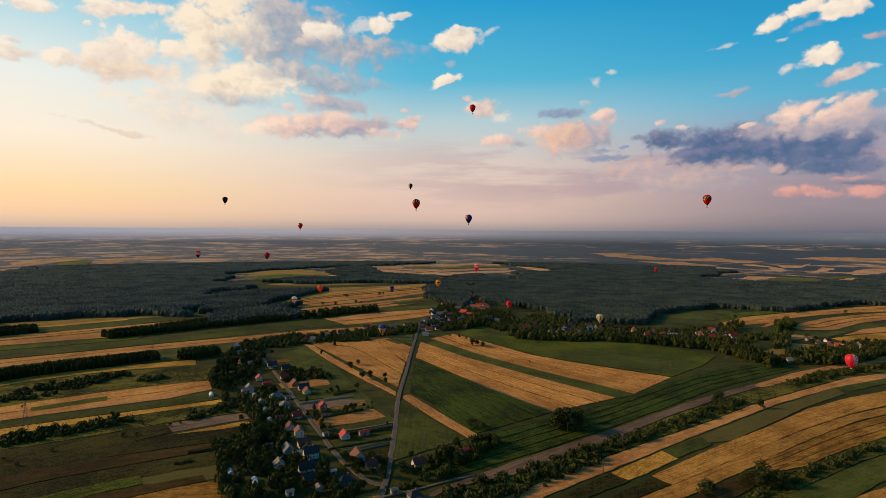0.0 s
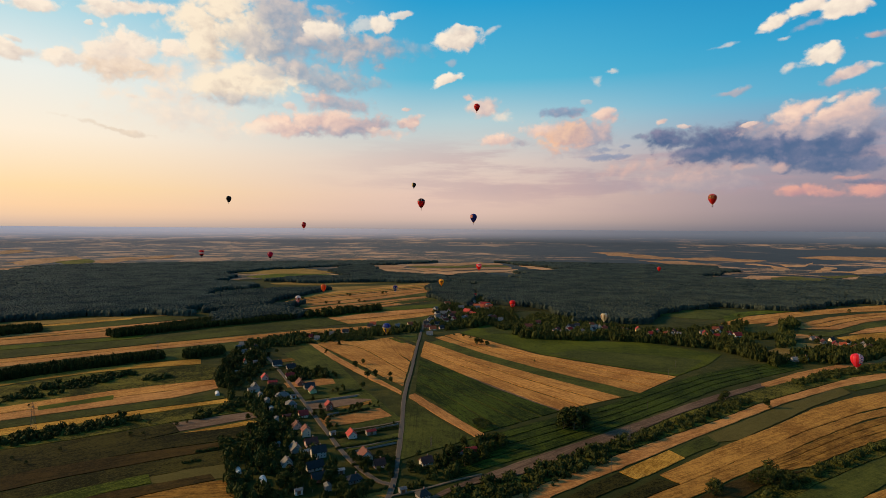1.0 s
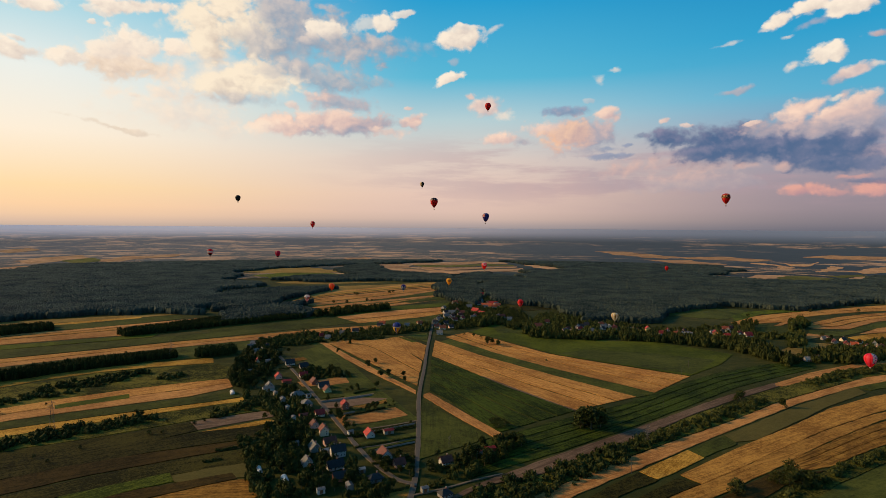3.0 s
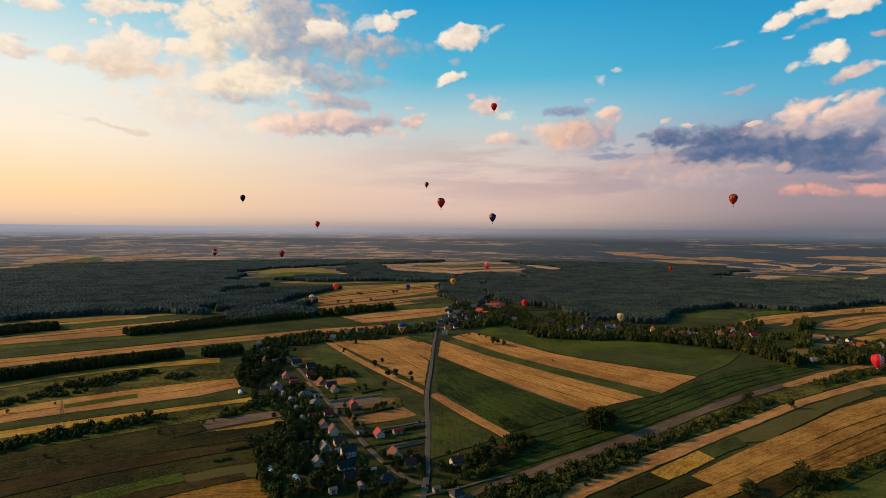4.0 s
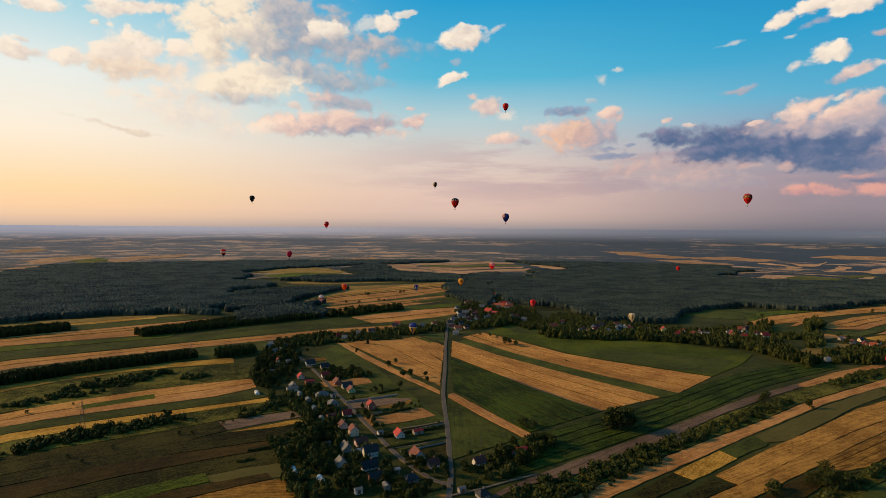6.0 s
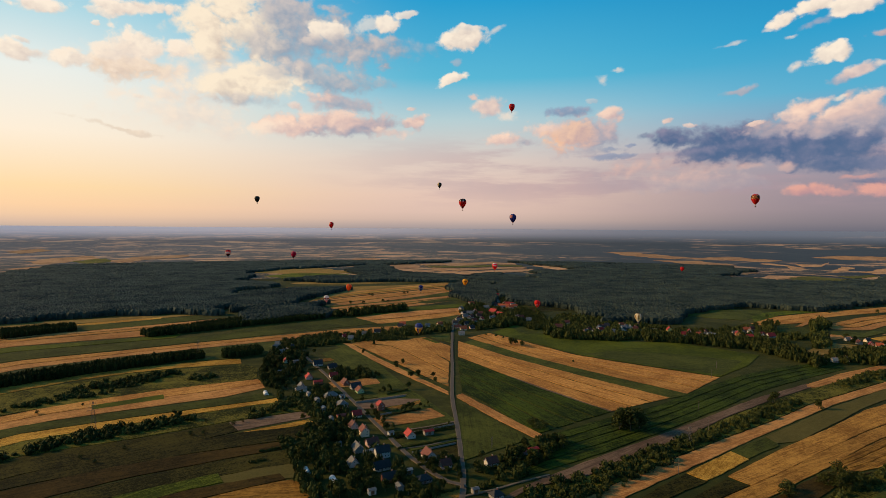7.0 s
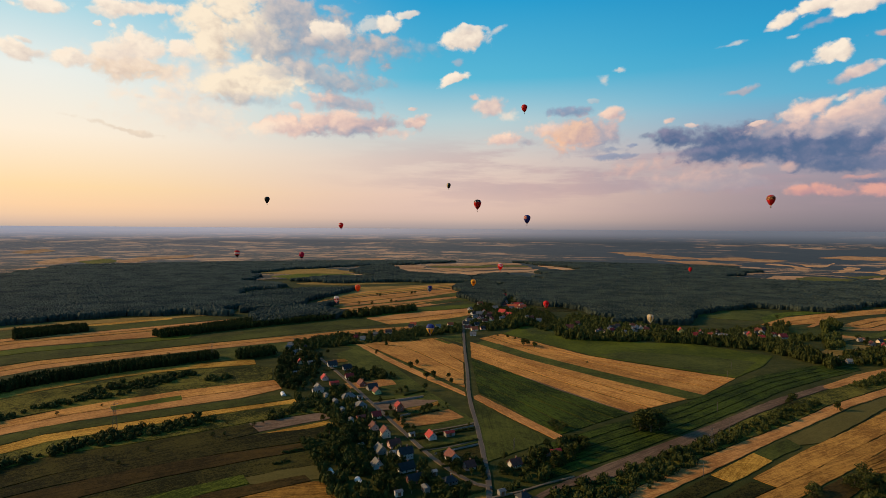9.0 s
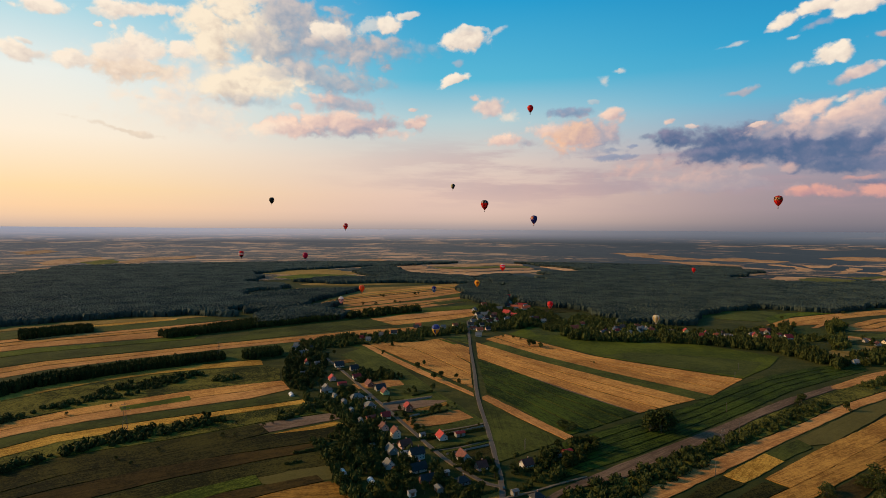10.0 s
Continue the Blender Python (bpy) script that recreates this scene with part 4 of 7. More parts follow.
field("gold", [(-256.7, 522.2), (-229.8, 541.1), (-201, 561.5), (-194.1, 553.3), (-221.2, 532), (-250, 515.1)])
field("olive", [(-432.4, 381.3), (-392, 429.9), (-329.6, 474.8), (-258.3, 522.1), (-187.2, 548.6), (-175.7, 525.7), (-216.3, 502), (-279.8, 473.5), (-377.4, 411.8), (-433.5, 363.7)])
field("brownish", [(-432, 362.3), (-375.9, 410), (-333.3, 442.7), (-279.2, 472.3), (-213.3, 500.7), (-205.1, 483.9), (-238.1, 467.3), (-302, 428.9), (-341.6, 398.2), (-379.5, 367), (-408.6, 340.2)])
field("olive", [(-378.2, 365.5), (-340.3, 396.5), (-284.5, 437.4), (-236.7, 466.1), (-202.2, 482.7), (-188.2, 454.7), (-218, 441), (-240, 429.2), (-271.7, 414.1), (-301.5, 393.9), (-326.9, 373.3)])
field("greencrop", [(-301.5, 393.9), (-271.7, 414.1), (-245.8, 432.1), (-241.4, 434.3), (-231.3, 419.6), (-254.3, 405.3), (-271.3, 391.1), (-289.5, 375.5)])
field("greygreen", [(-237.8, 429.3), (-218, 441), (-187.7, 454.7), (-175.4, 428.6), (-198.5, 425.2), (-229.6, 417.8)])
field("brownish", [(-272.3, 389.5), (-253.8, 404.4), (-229.1, 416.8), (-192.4, 435.3), (-184.6, 425.5), (-206.8, 412.7), (-239.1, 391.8), (-261.6, 374.5)])
field("amber", [(-235.1, 391.9), (-206.4, 411.7), (-180.8, 424.6), (-170.3, 421.9), (-158.4, 400.3), (-164.5, 386.7), (-219.2, 375.4)])
field("grass", [(-256.9, 862.7), (-228.5, 918.7), (-165, 810.3), (-102.3, 668.5), (-52.3, 568.8), (-53.3, 560.3), (-69.1, 554.9), (-98, 559.1), (-138.1, 633.6), (-193.3, 745.1)])
field("amber", [(-276, 806.4), (-236.7, 832.9), (-226.7, 818.7), (-265.5, 789.7)])
field("stubble", [(-210.1, 697.4), (-179.2, 711.6), (-156.3, 728.9), (-144.2, 696.9), (-173.2, 680.8), (-199, 677.6)])
field("grass", [(-197.6, 665.6), (-146.2, 686.7), (-115.9, 668), (-139.1, 640), (-169.1, 626.3)])
field("plough", [(-162.4, 618.3), (-131.9, 635.9), (-89.3, 632.9), (-103.8, 615.9), (-132.9, 599.3), (-150.5, 595)])
field("amber", [(-126.7, 599.5), (-97.8, 620.1), (-90.9, 628.6), (-88.2, 618.3), (-119.6, 592.1)])
field("stubble", [(-136.6, 566.6), (-123.6, 577.4), (-77.6, 600.8), (-61.9, 575.5), (-92, 556), (-124.2, 542.3)])
field("grass", [(-123.5, 537.6), (-91.8, 554.3), (-52.2, 565.4), (-52.1, 558.7), (-79.4, 540.3), (-110.8, 525.8)])
field("olive", [(-113.1, 522.8), (-53.1, 555.3), (-51.9, 548.9), (-78.9, 532.6), (-106.3, 511.6)])
field("grass", [(-102.2, 499.4), (-51.4, 527.3), (-50, 507.4), (-90.4, 484.1)])
field("olive", [(-87.5, 480.4), (-49.9, 502), (-48.3, 467), (-64.4, 463.1)])
field("amber", [(-81.3, 395), (-61.5, 405.8), (-49.1, 415.1), (-50.4, 395.6), (-76.1, 382.1)])
field("wheat", [(-221.7, 941.9), (-188.5, 977.9), (-140.8, 989.1), (-113.7, 950.8), (-94.9, 905.2), (-76.1, 859.7), (-57.3, 814.1), (-57.7, 752.4), (-80.7, 796), (-103.2, 839.9), (-125.9, 883.7), (-153, 923.7), (-190.8, 938.1), (-221.3, 939.7)])
field("wheat", [(-221.2, 939.6), (-191, 935.6), (-153.8, 919.7), (-126.7, 879.6), (-103.7, 835.9), (-81, 792), (-57.8, 748.6), (-58.2, 686.9), (-85.7, 728.4), (-112, 770.6), (-138.9, 812.5), (-165.9, 854.2), (-193.3, 895.8), (-220.8, 937.3)])
field("grass", [(-262.9, 945), (-222.7, 937.2), (-172.3, 858), (-119.6, 772), (-57.8, 669.8), (-56.1, 655.9), (-107.9, 730.5), (-166.1, 817.3)])
field("stubble", [(-237.9, 941.3), (-222.7, 937.2), (-170.5, 846.5), (-118.7, 762.7), (-58.3, 665.1), (-58, 651.3), (-116, 736), (-176.7, 831.3)])
field("wheat", [(-130.8, 979.9), (-102.1, 1001.8), (-54.9, 925.5), (-55.8, 821.2)])
field("meadow", [(-109.9, 996.2), (-96.4, 991.6), (-71.8, 952.7), (-79.4, 947.7)])
field("grass", [(-94.2, 1007.5), (-56.6, 1036.6), (-53.3, 953.5)])
field("wheat", [(-40.7, 968.6), (-3.8, 912.6), (33.5, 857), (75.5, 804.8), (117.6, 752.7), (159.3, 700.2), (201, 647.8), (174.7, 631.5), (136.1, 679.8), (98.5, 728.5), (61.9, 778), (25.3, 827.5), (-8.3, 879.2), (-41.5, 931.2)])
field("wheat", [(-41.6, 927.7), (-8.7, 876.1), (24.5, 824.7), (60.6, 775.5), (96.7, 726.3), (134, 677.8), (172.2, 630), (147, 614.5), (111.9, 658.3), (78.4, 703.3), (47.6, 750), (16.7, 796.7), (-12.9, 844.3), (-42.4, 892.1)])
field("wheat", [(-42.4, 888.6), (-13.3, 841.2), (16, 793.9), (46.3, 747.4), (76.6, 701), (109.7, 656.4), (144.6, 613), (118.2, 596.8), (86.5, 635.9), (57.5, 676.8), (32.7, 720.6), (7.8, 764.4), (-17.7, 807.8), (-43.3, 851.2)])
field("plough", [(2.5, 766.8), (39.6, 713.2), (94.7, 629.7), (119.4, 596.8), (104.6, 590.8), (64.4, 641.6), (24.7, 710.1)])
field("grass", [(-30.9, 959.2), (-15.7, 979.6), (25.7, 928.7), (126.7, 780.4), (229.9, 662.1), (201.5, 645.6), (118.9, 743.6), (29.4, 857.7)])
field("wheat", [(-22.3, 999.9), (-7.5, 1016.6), (59.8, 895.1), (129.5, 793.4), (185.8, 715.2), (229.9, 662.1), (227.2, 668.9), (185, 712.5), (126.7, 780.4), (57.1, 870.5)])
field("wheat", [(19, 1045.6), (61, 989), (99.9, 930.2), (138.2, 871), (190.9, 825), (247.1, 782.6), (304.1, 741), (279.9, 716.6), (226.6, 762.4), (175, 809.8), (126.4, 860.1), (87.9, 919.5), (50.6, 979.5), (11.3, 1038.1)])
field("wheat", [(10.6, 1037.4), (49.6, 978.6), (86.8, 918.4), (125.3, 859), (173.5, 808.4), (224.7, 760.6), (277.6, 714.3), (254.6, 691), (205.2, 741.4), (158.4, 793.9), (114.1, 848.6), (75.4, 908.2), (39.7, 969.5), (3.2, 1030.3)])
field("wheat", [(2.5, 1029.6), (38.8, 968.6), (74.3, 907.1), (113, 847.6), (156.9, 792.5), (203.2, 739.5), (252.3, 688.7), (228.1, 664.3), (182.7, 719.4), (141.1, 777.3), (101.3, 836.6), (62.3, 896.4), (28.4, 959.2), (-5.2, 1022.1)])
field("meadow", [(23.3, 1045.8), (75, 1135.1), (150.9, 1105.9), (175.1, 1008.2), (267.7, 976.2), (344.4, 969.5), (432.4, 876.5), (381.5, 812.2), (306.2, 744), (216.6, 813.3), (145.7, 869.8), (70.2, 988.2)])
field("grass", [(155.5, 874.1), (207.3, 900.7), (300, 879.5), (385.7, 836.9), (312.6, 752.9), (217.7, 816.8)])
field("corn", [(-44.1, 836.1), (-16.5, 796.4), (10.5, 756.4), (35, 714.7), (59.9, 673.3), (88.2, 634.1), (116.5, 594.8), (94.8, 578.7), (70.9, 614.3), (47, 650), (25.7, 687.3), (4.4, 724.6), (-19.4, 760.5), (-43.6, 796)])
field("corn", [(-43.5, 790.9), (-19.8, 755.9), (3.6, 720.6), (24.5, 683.8), (45.3, 647), (68.7, 611.8), (92, 576.7), (71.7, 561.6), (52.4, 593.4), (33.2, 625.1), (15.8, 658.1), (-2.2, 690.8), (-22.5, 722.2), (-43.1, 753.4)])
field("corn", [(-43, 748.3), (-22.8, 717.6), (-3, 686.8), (14.6, 654.6), (31.5, 622.2), (50.2, 590.8), (68.9, 559.5), (48.6, 544.4), (34, 572.4), (19.4, 600.3), (5.9, 629), (-8.7, 657), (-25.6, 683.9), (-42.5, 710.8)])
field("corn", [(-42.5, 705.6), (-25.9, 679.4), (-9.5, 653), (4.8, 625.5), (17.7, 597.3), (31.8, 569.9), (45.9, 542.4), (24.2, 526.3), (14.4, 550.1), (4.8, 574), (-4.5, 598.1), (-15.7, 621.2), (-28.8, 643.4), (-42, 665.6)])
field("stubble", [(-48.6, 649.3), (-42, 656.3), (0.9, 579), (31.6, 525), (22.1, 517.5), (-6, 563.2), (-48.5, 640.5)])
field("grass", [(-49.7, 629.8), (-6.5, 554.9), (19.1, 514.6), (6, 504.7), (-35.7, 472), (-46.3, 463.5)])
field("corn", [(5.7, 500.6), (90.8, 563.2), (179.4, 621), (259.3, 689.9), (342, 755), (434.1, 806.6), (533.6, 842.2), (527.8, 830.8), (430.5, 791.2), (339.5, 738.5), (257.4, 673), (177.1, 604.9), (89.6, 546.2), (4.2, 484.5)])
field("corn", [(4, 482.1), (89.5, 543.6), (176.7, 602.5), (257.1, 670.5), (339.1, 736), (430, 788.9), (526.9, 829.1), (521.6, 818.6), (426.7, 774.7), (336.8, 720.7), (255.3, 654.9), (174.6, 587.7), (88.4, 527.9), (2.6, 467.2)])
field("corn", [(2.4, 464.8), (88.2, 525.3), (174.3, 585.3), (255, 652.3), (336.5, 718.2), (426.1, 772.4), (520.7, 816.9), (515.3, 806.4), (422.8, 758.2), (334.2, 702.9), (253.2, 636.7), (172.2, 570.5), (87.1, 509.5), (1, 449.9)])
field("corn", [(0.8, 447.5), (86.9, 507), (171.9, 568.1), (252.9, 634.1), (333.8, 700.4), (422.2, 755.9), (514.4, 804.7), (508.6, 793.3), (418.6, 740.5), (331.3, 683.9), (251, 617.2), (169.6, 552), (85.8, 489.9), (-0.6, 431.4)])
field("plough", [(2.7, 420.8), (59.9, 466), (122, 511.6), (197.9, 568.6), (294.8, 644), (403.4, 714), (399.5, 698.4), (312.4, 640.2), (232.2, 579.9), (177.7, 533.1), (113.7, 485.2), (54.1, 438.7), (6.5, 416.2), (-20.4, 391.3), (-36.6, 382.9)])
field("stubble", [(398.7, 708.6), (483.1, 767.4), (587.2, 822.8), (732.9, 895.6), (707.4, 855.8), (566.4, 795.3), (482.2, 743.9), (412.1, 693.8), (393.7, 698.3)])
field("scrub", [(-36.7, 379), (6.1, 412.6), (53.7, 436.6), (112.9, 482.7), (176.5, 530.1), (230.5, 576.3), (310, 635.9), (397.7, 693.4), (482.2, 743.9), (582.9, 795.9), (720.7, 841.6), (682.6, 799.2), (544.1, 745.9), (441.1, 684.9), (350.9, 628.7), (284.2, 577.8), (206.6, 525), (134.3, 473.5), (68.2, 423.2), (28.1, 392.2), (13.7, 376.2)])
field("stubble", [(13.5, 374.7), (27.8, 390.6), (78.5, 429.2), (133.4, 471.1), (205.3, 522.1), (282.2, 574.2), (348.3, 624.6), (437.7, 680), (541.9, 743), (682.6, 799.2), (659.3, 773.3), (491.4, 696.2), (374.2, 625.3), (249.4, 534.9), (191.3, 492), (128.2, 444.4), (81.9, 410.5), (40.9, 376.7)])
field("greygreen", [(243.6, 525.9), (282.5, 554.3), (368.9, 617.2), (491.4, 696.2), (486.3, 669.7), (408.7, 620.3), (333.8, 563.8), (267.8, 515.1), (243.4, 509.1)])
field("grass", [(491.4, 696.2), (667.4, 773.5), (645.3, 749.2), (501.3, 681.9)])
field("grass", [(193.3, 490.8), (242.8, 524.4), (245, 509.1), (243, 503.7), (200.4, 475), (195.4, 479.7)])
field("gold", [(133.8, 444.6), (192.2, 489.5), (199.2, 472.6), (155.4, 438.8), (142.9, 430.6)])
field("olive", [(61.4, 380.9), (101.3, 418.2), (132, 442.4), (143.8, 429.6), (104.2, 402.2), (85.1, 381.4)])
field("ochre", [(164.4, 439), (204.7, 469.3), (246, 499.8), (329.5, 557.1), (401.6, 610.3), (479.1, 653.7), (622.1, 715.6), (567.6, 656.3), (440, 596.3), (356, 546.7), (278.8, 495.4), (219.4, 452.8), (174.7, 423.5)])
field("ochre", [(108.8, 381.9), (146.6, 404.8), (174.2, 422.6), (218.8, 451.7), (278, 494.1), (353.8, 543.6), (437, 592.5), (559.4, 647.3), (536, 621.8), (425.8, 571.2), (330.5, 511.2), (262.7, 462.6), (187.3, 410.9), (150.2, 386.6)])
field("olive", [(103.8, 389.7), (159.4, 432.9), (173.8, 423.5), (141.7, 403), (116.3, 385.9)])
field("amber", [(262.7, 462.6), (308.4, 494.4), (355, 525), (402.1, 554.6), (451.3, 580.5), (502.1, 603.4), (552.8, 626.3), (534.9, 607.2), (487.5, 585), (440, 562.7), (393.7, 538.4), (348.9, 511.2), (304.9, 482.7), (260.1, 456.4)])
field("amber", [(259.9, 455.8), (304.5, 481.6), (348.3, 509.9), (392.9, 536.8), (439, 561), (486.1, 583.2), (533.3, 605.4), (516.2, 587.2), (472.2, 565.6), (428.3, 544), (384.9, 521.4), (342.6, 496.7), (301.1, 470.5), (257.4, 449.9)])
field("amber", [(257.2, 449.3), (300.8, 469.4), (342, 495.4), (384.1, 519.8), (427.2, 542.3), (470.9, 563.9), (514.5, 585.5), (496.6, 566.4), (456.3, 545.4), (416, 524.5), (375.7, 503.6), (335.9, 481.5), (297.3, 457.7), (254.6, 443.1)])
field("brownish", [(152.3, 382.7), (191.5, 411), (250.8, 451.4), (255.5, 441), (286.7, 450), (235.9, 421.1), (203.3, 395.8), (189.6, 379.6)])
field("scrub", [(177.4, 371.9), (237.8, 417.4), (302.5, 459), (374.7, 501.5), (496.6, 566.4), (470.6, 527.2), (360.9, 472.8), (275.2, 421.9), (221.2, 380.2)])
field("grass", [(202.1, 368.8), (273.8, 420), (357.9, 469.3), (488.9, 534.9), (468.4, 493.5), (335.5, 427), (254.7, 373.4)])
field("ochre", [(211.7, 345.3), (305.2, 406.3), (412.8, 457.1), (419.3, 436.5), (323.4, 390.1), (247.6, 346)])
field("grass", [(481.4, 1300.2), (633.1, 1411.5), (714, 1376.4), (691.7, 1311.1), (593.9, 1224.5), (532.3, 1252.8)])
field("greencrop", [(632.4, 1274.1), (712.2, 1348.1), (856.7, 1403.7), (859.8, 1365.2), (713.9, 1303.6), (595.1, 1180.3)])
field("wheat", [(582.8, 1179.7), (690.6, 1276.8), (818.1, 1341.8), (951.1, 1399.5), (1083, 1459.7), (1219.2, 1508.9), (1357.8, 1551.6), (1298.7, 1485.8), (1171.3, 1452.6), (1045.9, 1413.6), (925.1, 1361.2), (805.3, 1306.3), (695.4, 1237.3), (588.9, 1170)])
field("wheat", [(589.5, 1169.2), (695.9, 1234), (804.3, 1303.4), (922.9, 1358), (1042.8, 1409.8), (1167.3, 1447.9), (1293.8, 1480.3), (1234.6, 1414.4), (1119.4, 1391.6), (1005.7, 1363.7), (896.8, 1319.7), (791.5, 1267.9), (700.7, 1194.4), (595.6, 1159.4)])
field("stubble", [(657.2, 1148.7), (757.7, 1248.1), (812.5, 1283.2), (671.6, 1149.3)])
field("wheat", [(724.2, 1158.5), (798.3, 1216.5), (874.7, 1270.9), (958.6, 1313.6), (1045.3, 1349.1), (1135.3, 1376.6), (1225.3, 1404), (1196.4, 1371.8), (1111.1, 1344.1), (1025.8, 1316.5), (944.1, 1281.1), (866.3, 1236.9), (793.8, 1184.6), (721.3, 1146.2)])
field("wheat", [(720.9, 1144.3), (793, 1179.4), (865, 1231.3), (941.7, 1275.8), (1022.7, 1311.2), (1107.2, 1338.9), (1191.7, 1366.5), (1165.1, 1336.9), (1084.9, 1309.1), (1004.8, 1281.3), (928.4, 1245.9), (857.3, 1200), (788.9, 1150.1), (718.3, 1133)])
field("stubble", [(717.8, 1131), (788.1, 1144.9), (855.9, 1194.5), (926, 1240.6), (1001.6, 1276), (1081, 1303.8), (1160.4, 1331.6), (1131.4, 1299.4), (1056.8, 1271.4), (982.2, 1243.4), (911.6, 1208), (847.6, 1160.5), (783.6, 1112.9), (715, 1118.7)])
field("grass", [(700.5, 1105.5), (751.6, 1083.4), (802.8, 1122.6), (929.7, 1210.7), (1158.9, 1300.8), (1112.2, 1249.9), (849.8, 1124.7), (717.4, 1036.4), (660.2, 1045)])
field("stubble", [(767.3, 1060.8), (849.8, 1124.7), (1112.2, 1249.9), (1016.2, 1145.2), (810, 1074.2)])
field("gold", [(720, 1025.7), (789.5, 1061.8), (1003.8, 1131.7), (929.6, 1050.9), (762.9, 976.7), (723.6, 989.8)])
field("stubble", [(630.4, 1022), (671.8, 1062.4), (694.3, 1040.9), (625.8, 1000.9)])
field("khaki", [(520.6, 904.2), (607.1, 980.1), (654.2, 962.8), (652.3, 944.2), (571.2, 897.8), (532.5, 880.2)])
field("stubble", [(449.4, 1047.2), (492.1, 1026.9), (505.5, 976), (454.9, 974), (434.1, 1003.3)])
field("stubble", [(387.7, 1079.4), (460.4, 1070.7), (449.5, 1036), (395.3, 1044.8)])
field("grass", [(631.9, 1182.1), (659, 1129), (680.7, 1092.3), (616.9, 1026.7), (545.4, 1029.1)])
field("olive", [(143.8, 1394.4), (208.3, 1439.8), (265.2, 1432.3), (227.2, 1350.1), (148.4, 1327.3)])
field("grass", [(71.7, 1102.3), (124.5, 1158), (129.7, 1044.7), (76.2, 1042.4)])
field("olive", [(674, 1466.4), (747.3, 1492.8), (762.9, 1439.3), (672, 1403.6)])
# roads
road("main", 3.3, [(-48, 1193.1), (-49.7, 1096.7), (-52.1, 934.7), (-52.6, 780.7), (-53.9, 646.9), (-49.7, 552.2), (-47.5, 481.4), (-46.7, 426.5), (-49.3, 382.6), (-51.1, 340.5)])
road("street", 3.1, [(-353.7, 980.8), (-287.6, 861.6), (-228.8, 749.9), (-187.4, 665.9), (-154.3, 598.7), (-123, 534.5), (-97.7, 482.7), (-78.6, 450.5), (-60.3, 426.2), (-47.5, 418.8)])
road("lane", 1.8, [(-48, 1193.1), (-5.7, 1376.1), (49.4, 1611.1), (77.4, 1938.4), (130.6, 2344)])
road("lane", 2, [(-162.8, 620.3), (-138.1, 633.6), (-107.2, 649.8)])
road("lane", 2, [(-95.6, 535.2), (-68.8, 548.5), (-49.8, 560.4)])
road("lane", 2, [(-46.4, 400.8), (-23.6, 411.9), (-1.2, 425.5), (22.5, 438)])
road("lane", 2, [(-103.1, 486.3), (-76.3, 496), (-49.1, 514.4)])

# ---- things ----
def empty(name, x, y, z=0.0, turn=0.0, scale=1.0):
    ob = new(name)
    ob.empty_display_size = 0.5
    ob.matrix_world = pose(x, y, z, 0, 0, turn) @ Matrix.Scale(scale, 4)
    return ob


def part(name, bm, mt, parent, label="", smooth=False):
    """Links a bmesh as one mesh object under a thing or under a part."""
    me = bpy.data.meshes.new(name)
    bm.to_mesh(me)
    bm.free()
    for m in (mt if isinstance(mt, list) else [mt]):
        me.materials.append(m)
    if smooth:
        me.polygons.foreach_set("use_smooth", [True] * len(me.polygons))
    ob = new(name, me)
    ob.parent = parent
    return tagged(ob, label)


def box(bm, x0, x1, y0, y1, z0, z1, bevel=0.0):
    c = [bm.verts.new((x, y, z)) for x in (x0, x1) for y in (y0, y1) for z in (z0, z1)]
    fs = [bm.faces.new([c[i] for i in f]) for f in ((0, 1, 3, 2), (4, 6, 7, 5), (0, 4, 5, 1), (2, 3, 7, 6), (0, 2, 6, 4), (1, 5, 7, 3))]
    if bevel:
        bmesh.ops.bevel(bm, geom=list({e for f in fs for e in f.edges}), offset=bevel, segments=1, affect="EDGES")
    return bm


def boxed(*size, bevel=0.0):
    return box(bmesh.new(), *size, bevel=bevel)


def rod(bm, a, b, ra, rb, sides=6):
    """A tapered round bar from a to b."""
    a, b = Vector(a), Vector(b)
    d = (b - a).normalized()
    u = d.orthogonal().normalized()
    w = d.cross(u)
    rings = []
    for p, r in ((a, ra), (b, rb)):
        rings.append([bm.verts.new(p + (u * math.cos(2 * math.pi * k / sides) + w * math.sin(2 * math.pi * k / sides)) * r) for k in range(sides)])
    for k in range(sides):
        bm.faces.new((rings[0][k], rings[0][(k + 1) % sides], rings[1][(k + 1) % sides], rings[1][k]))
    bm.faces.new(rings[0][::-1]), bm.faces.new(rings[1])
    return bm


# roofs and walls
def tiled(name, colour):
    """Roof covering with courses and streaks of weather."""
    mt, gr = material(name)
    where = gr.node("ShaderNodeTexCoord").outputs["Object"]
    course = gr.m("PINGPONG", gr.m("MULTIPLY", gr.node("ShaderNodeSeparateXYZ", {0: where}).outputs[2], 3.2), 1.0)
    stain, fine = gr.noise(where, 0.35, 5.0, 0.65), gr.noise(where, 4.0, 3.0, 0.6)
    k = gr.m("MULTIPLY_ADD", gr.m("SUBTRACT", stain, 0.5), 1.3, gr.m("MULTIPLY_ADD", gr.m("SUBTRACT", fine, 0.5), 0.8, gr.m("MULTIPLY_ADD", course, 0.25, 0.85)))
    k = gr.m("MULTIPLY", k, gr.span(gr.node("ShaderNodeObjectInfo").outputs["Random"], 0, 1, 0.8, 1.2, False))
    finish(gr, gr.mix(1.0, (*colour, 1.0), gr.node("ShaderNodeCombineColor", {0: k, 1: k, 2: k}).outputs[0], "MULTIPLY"), 0.7, course, 0.5, 0.08)
    return mt


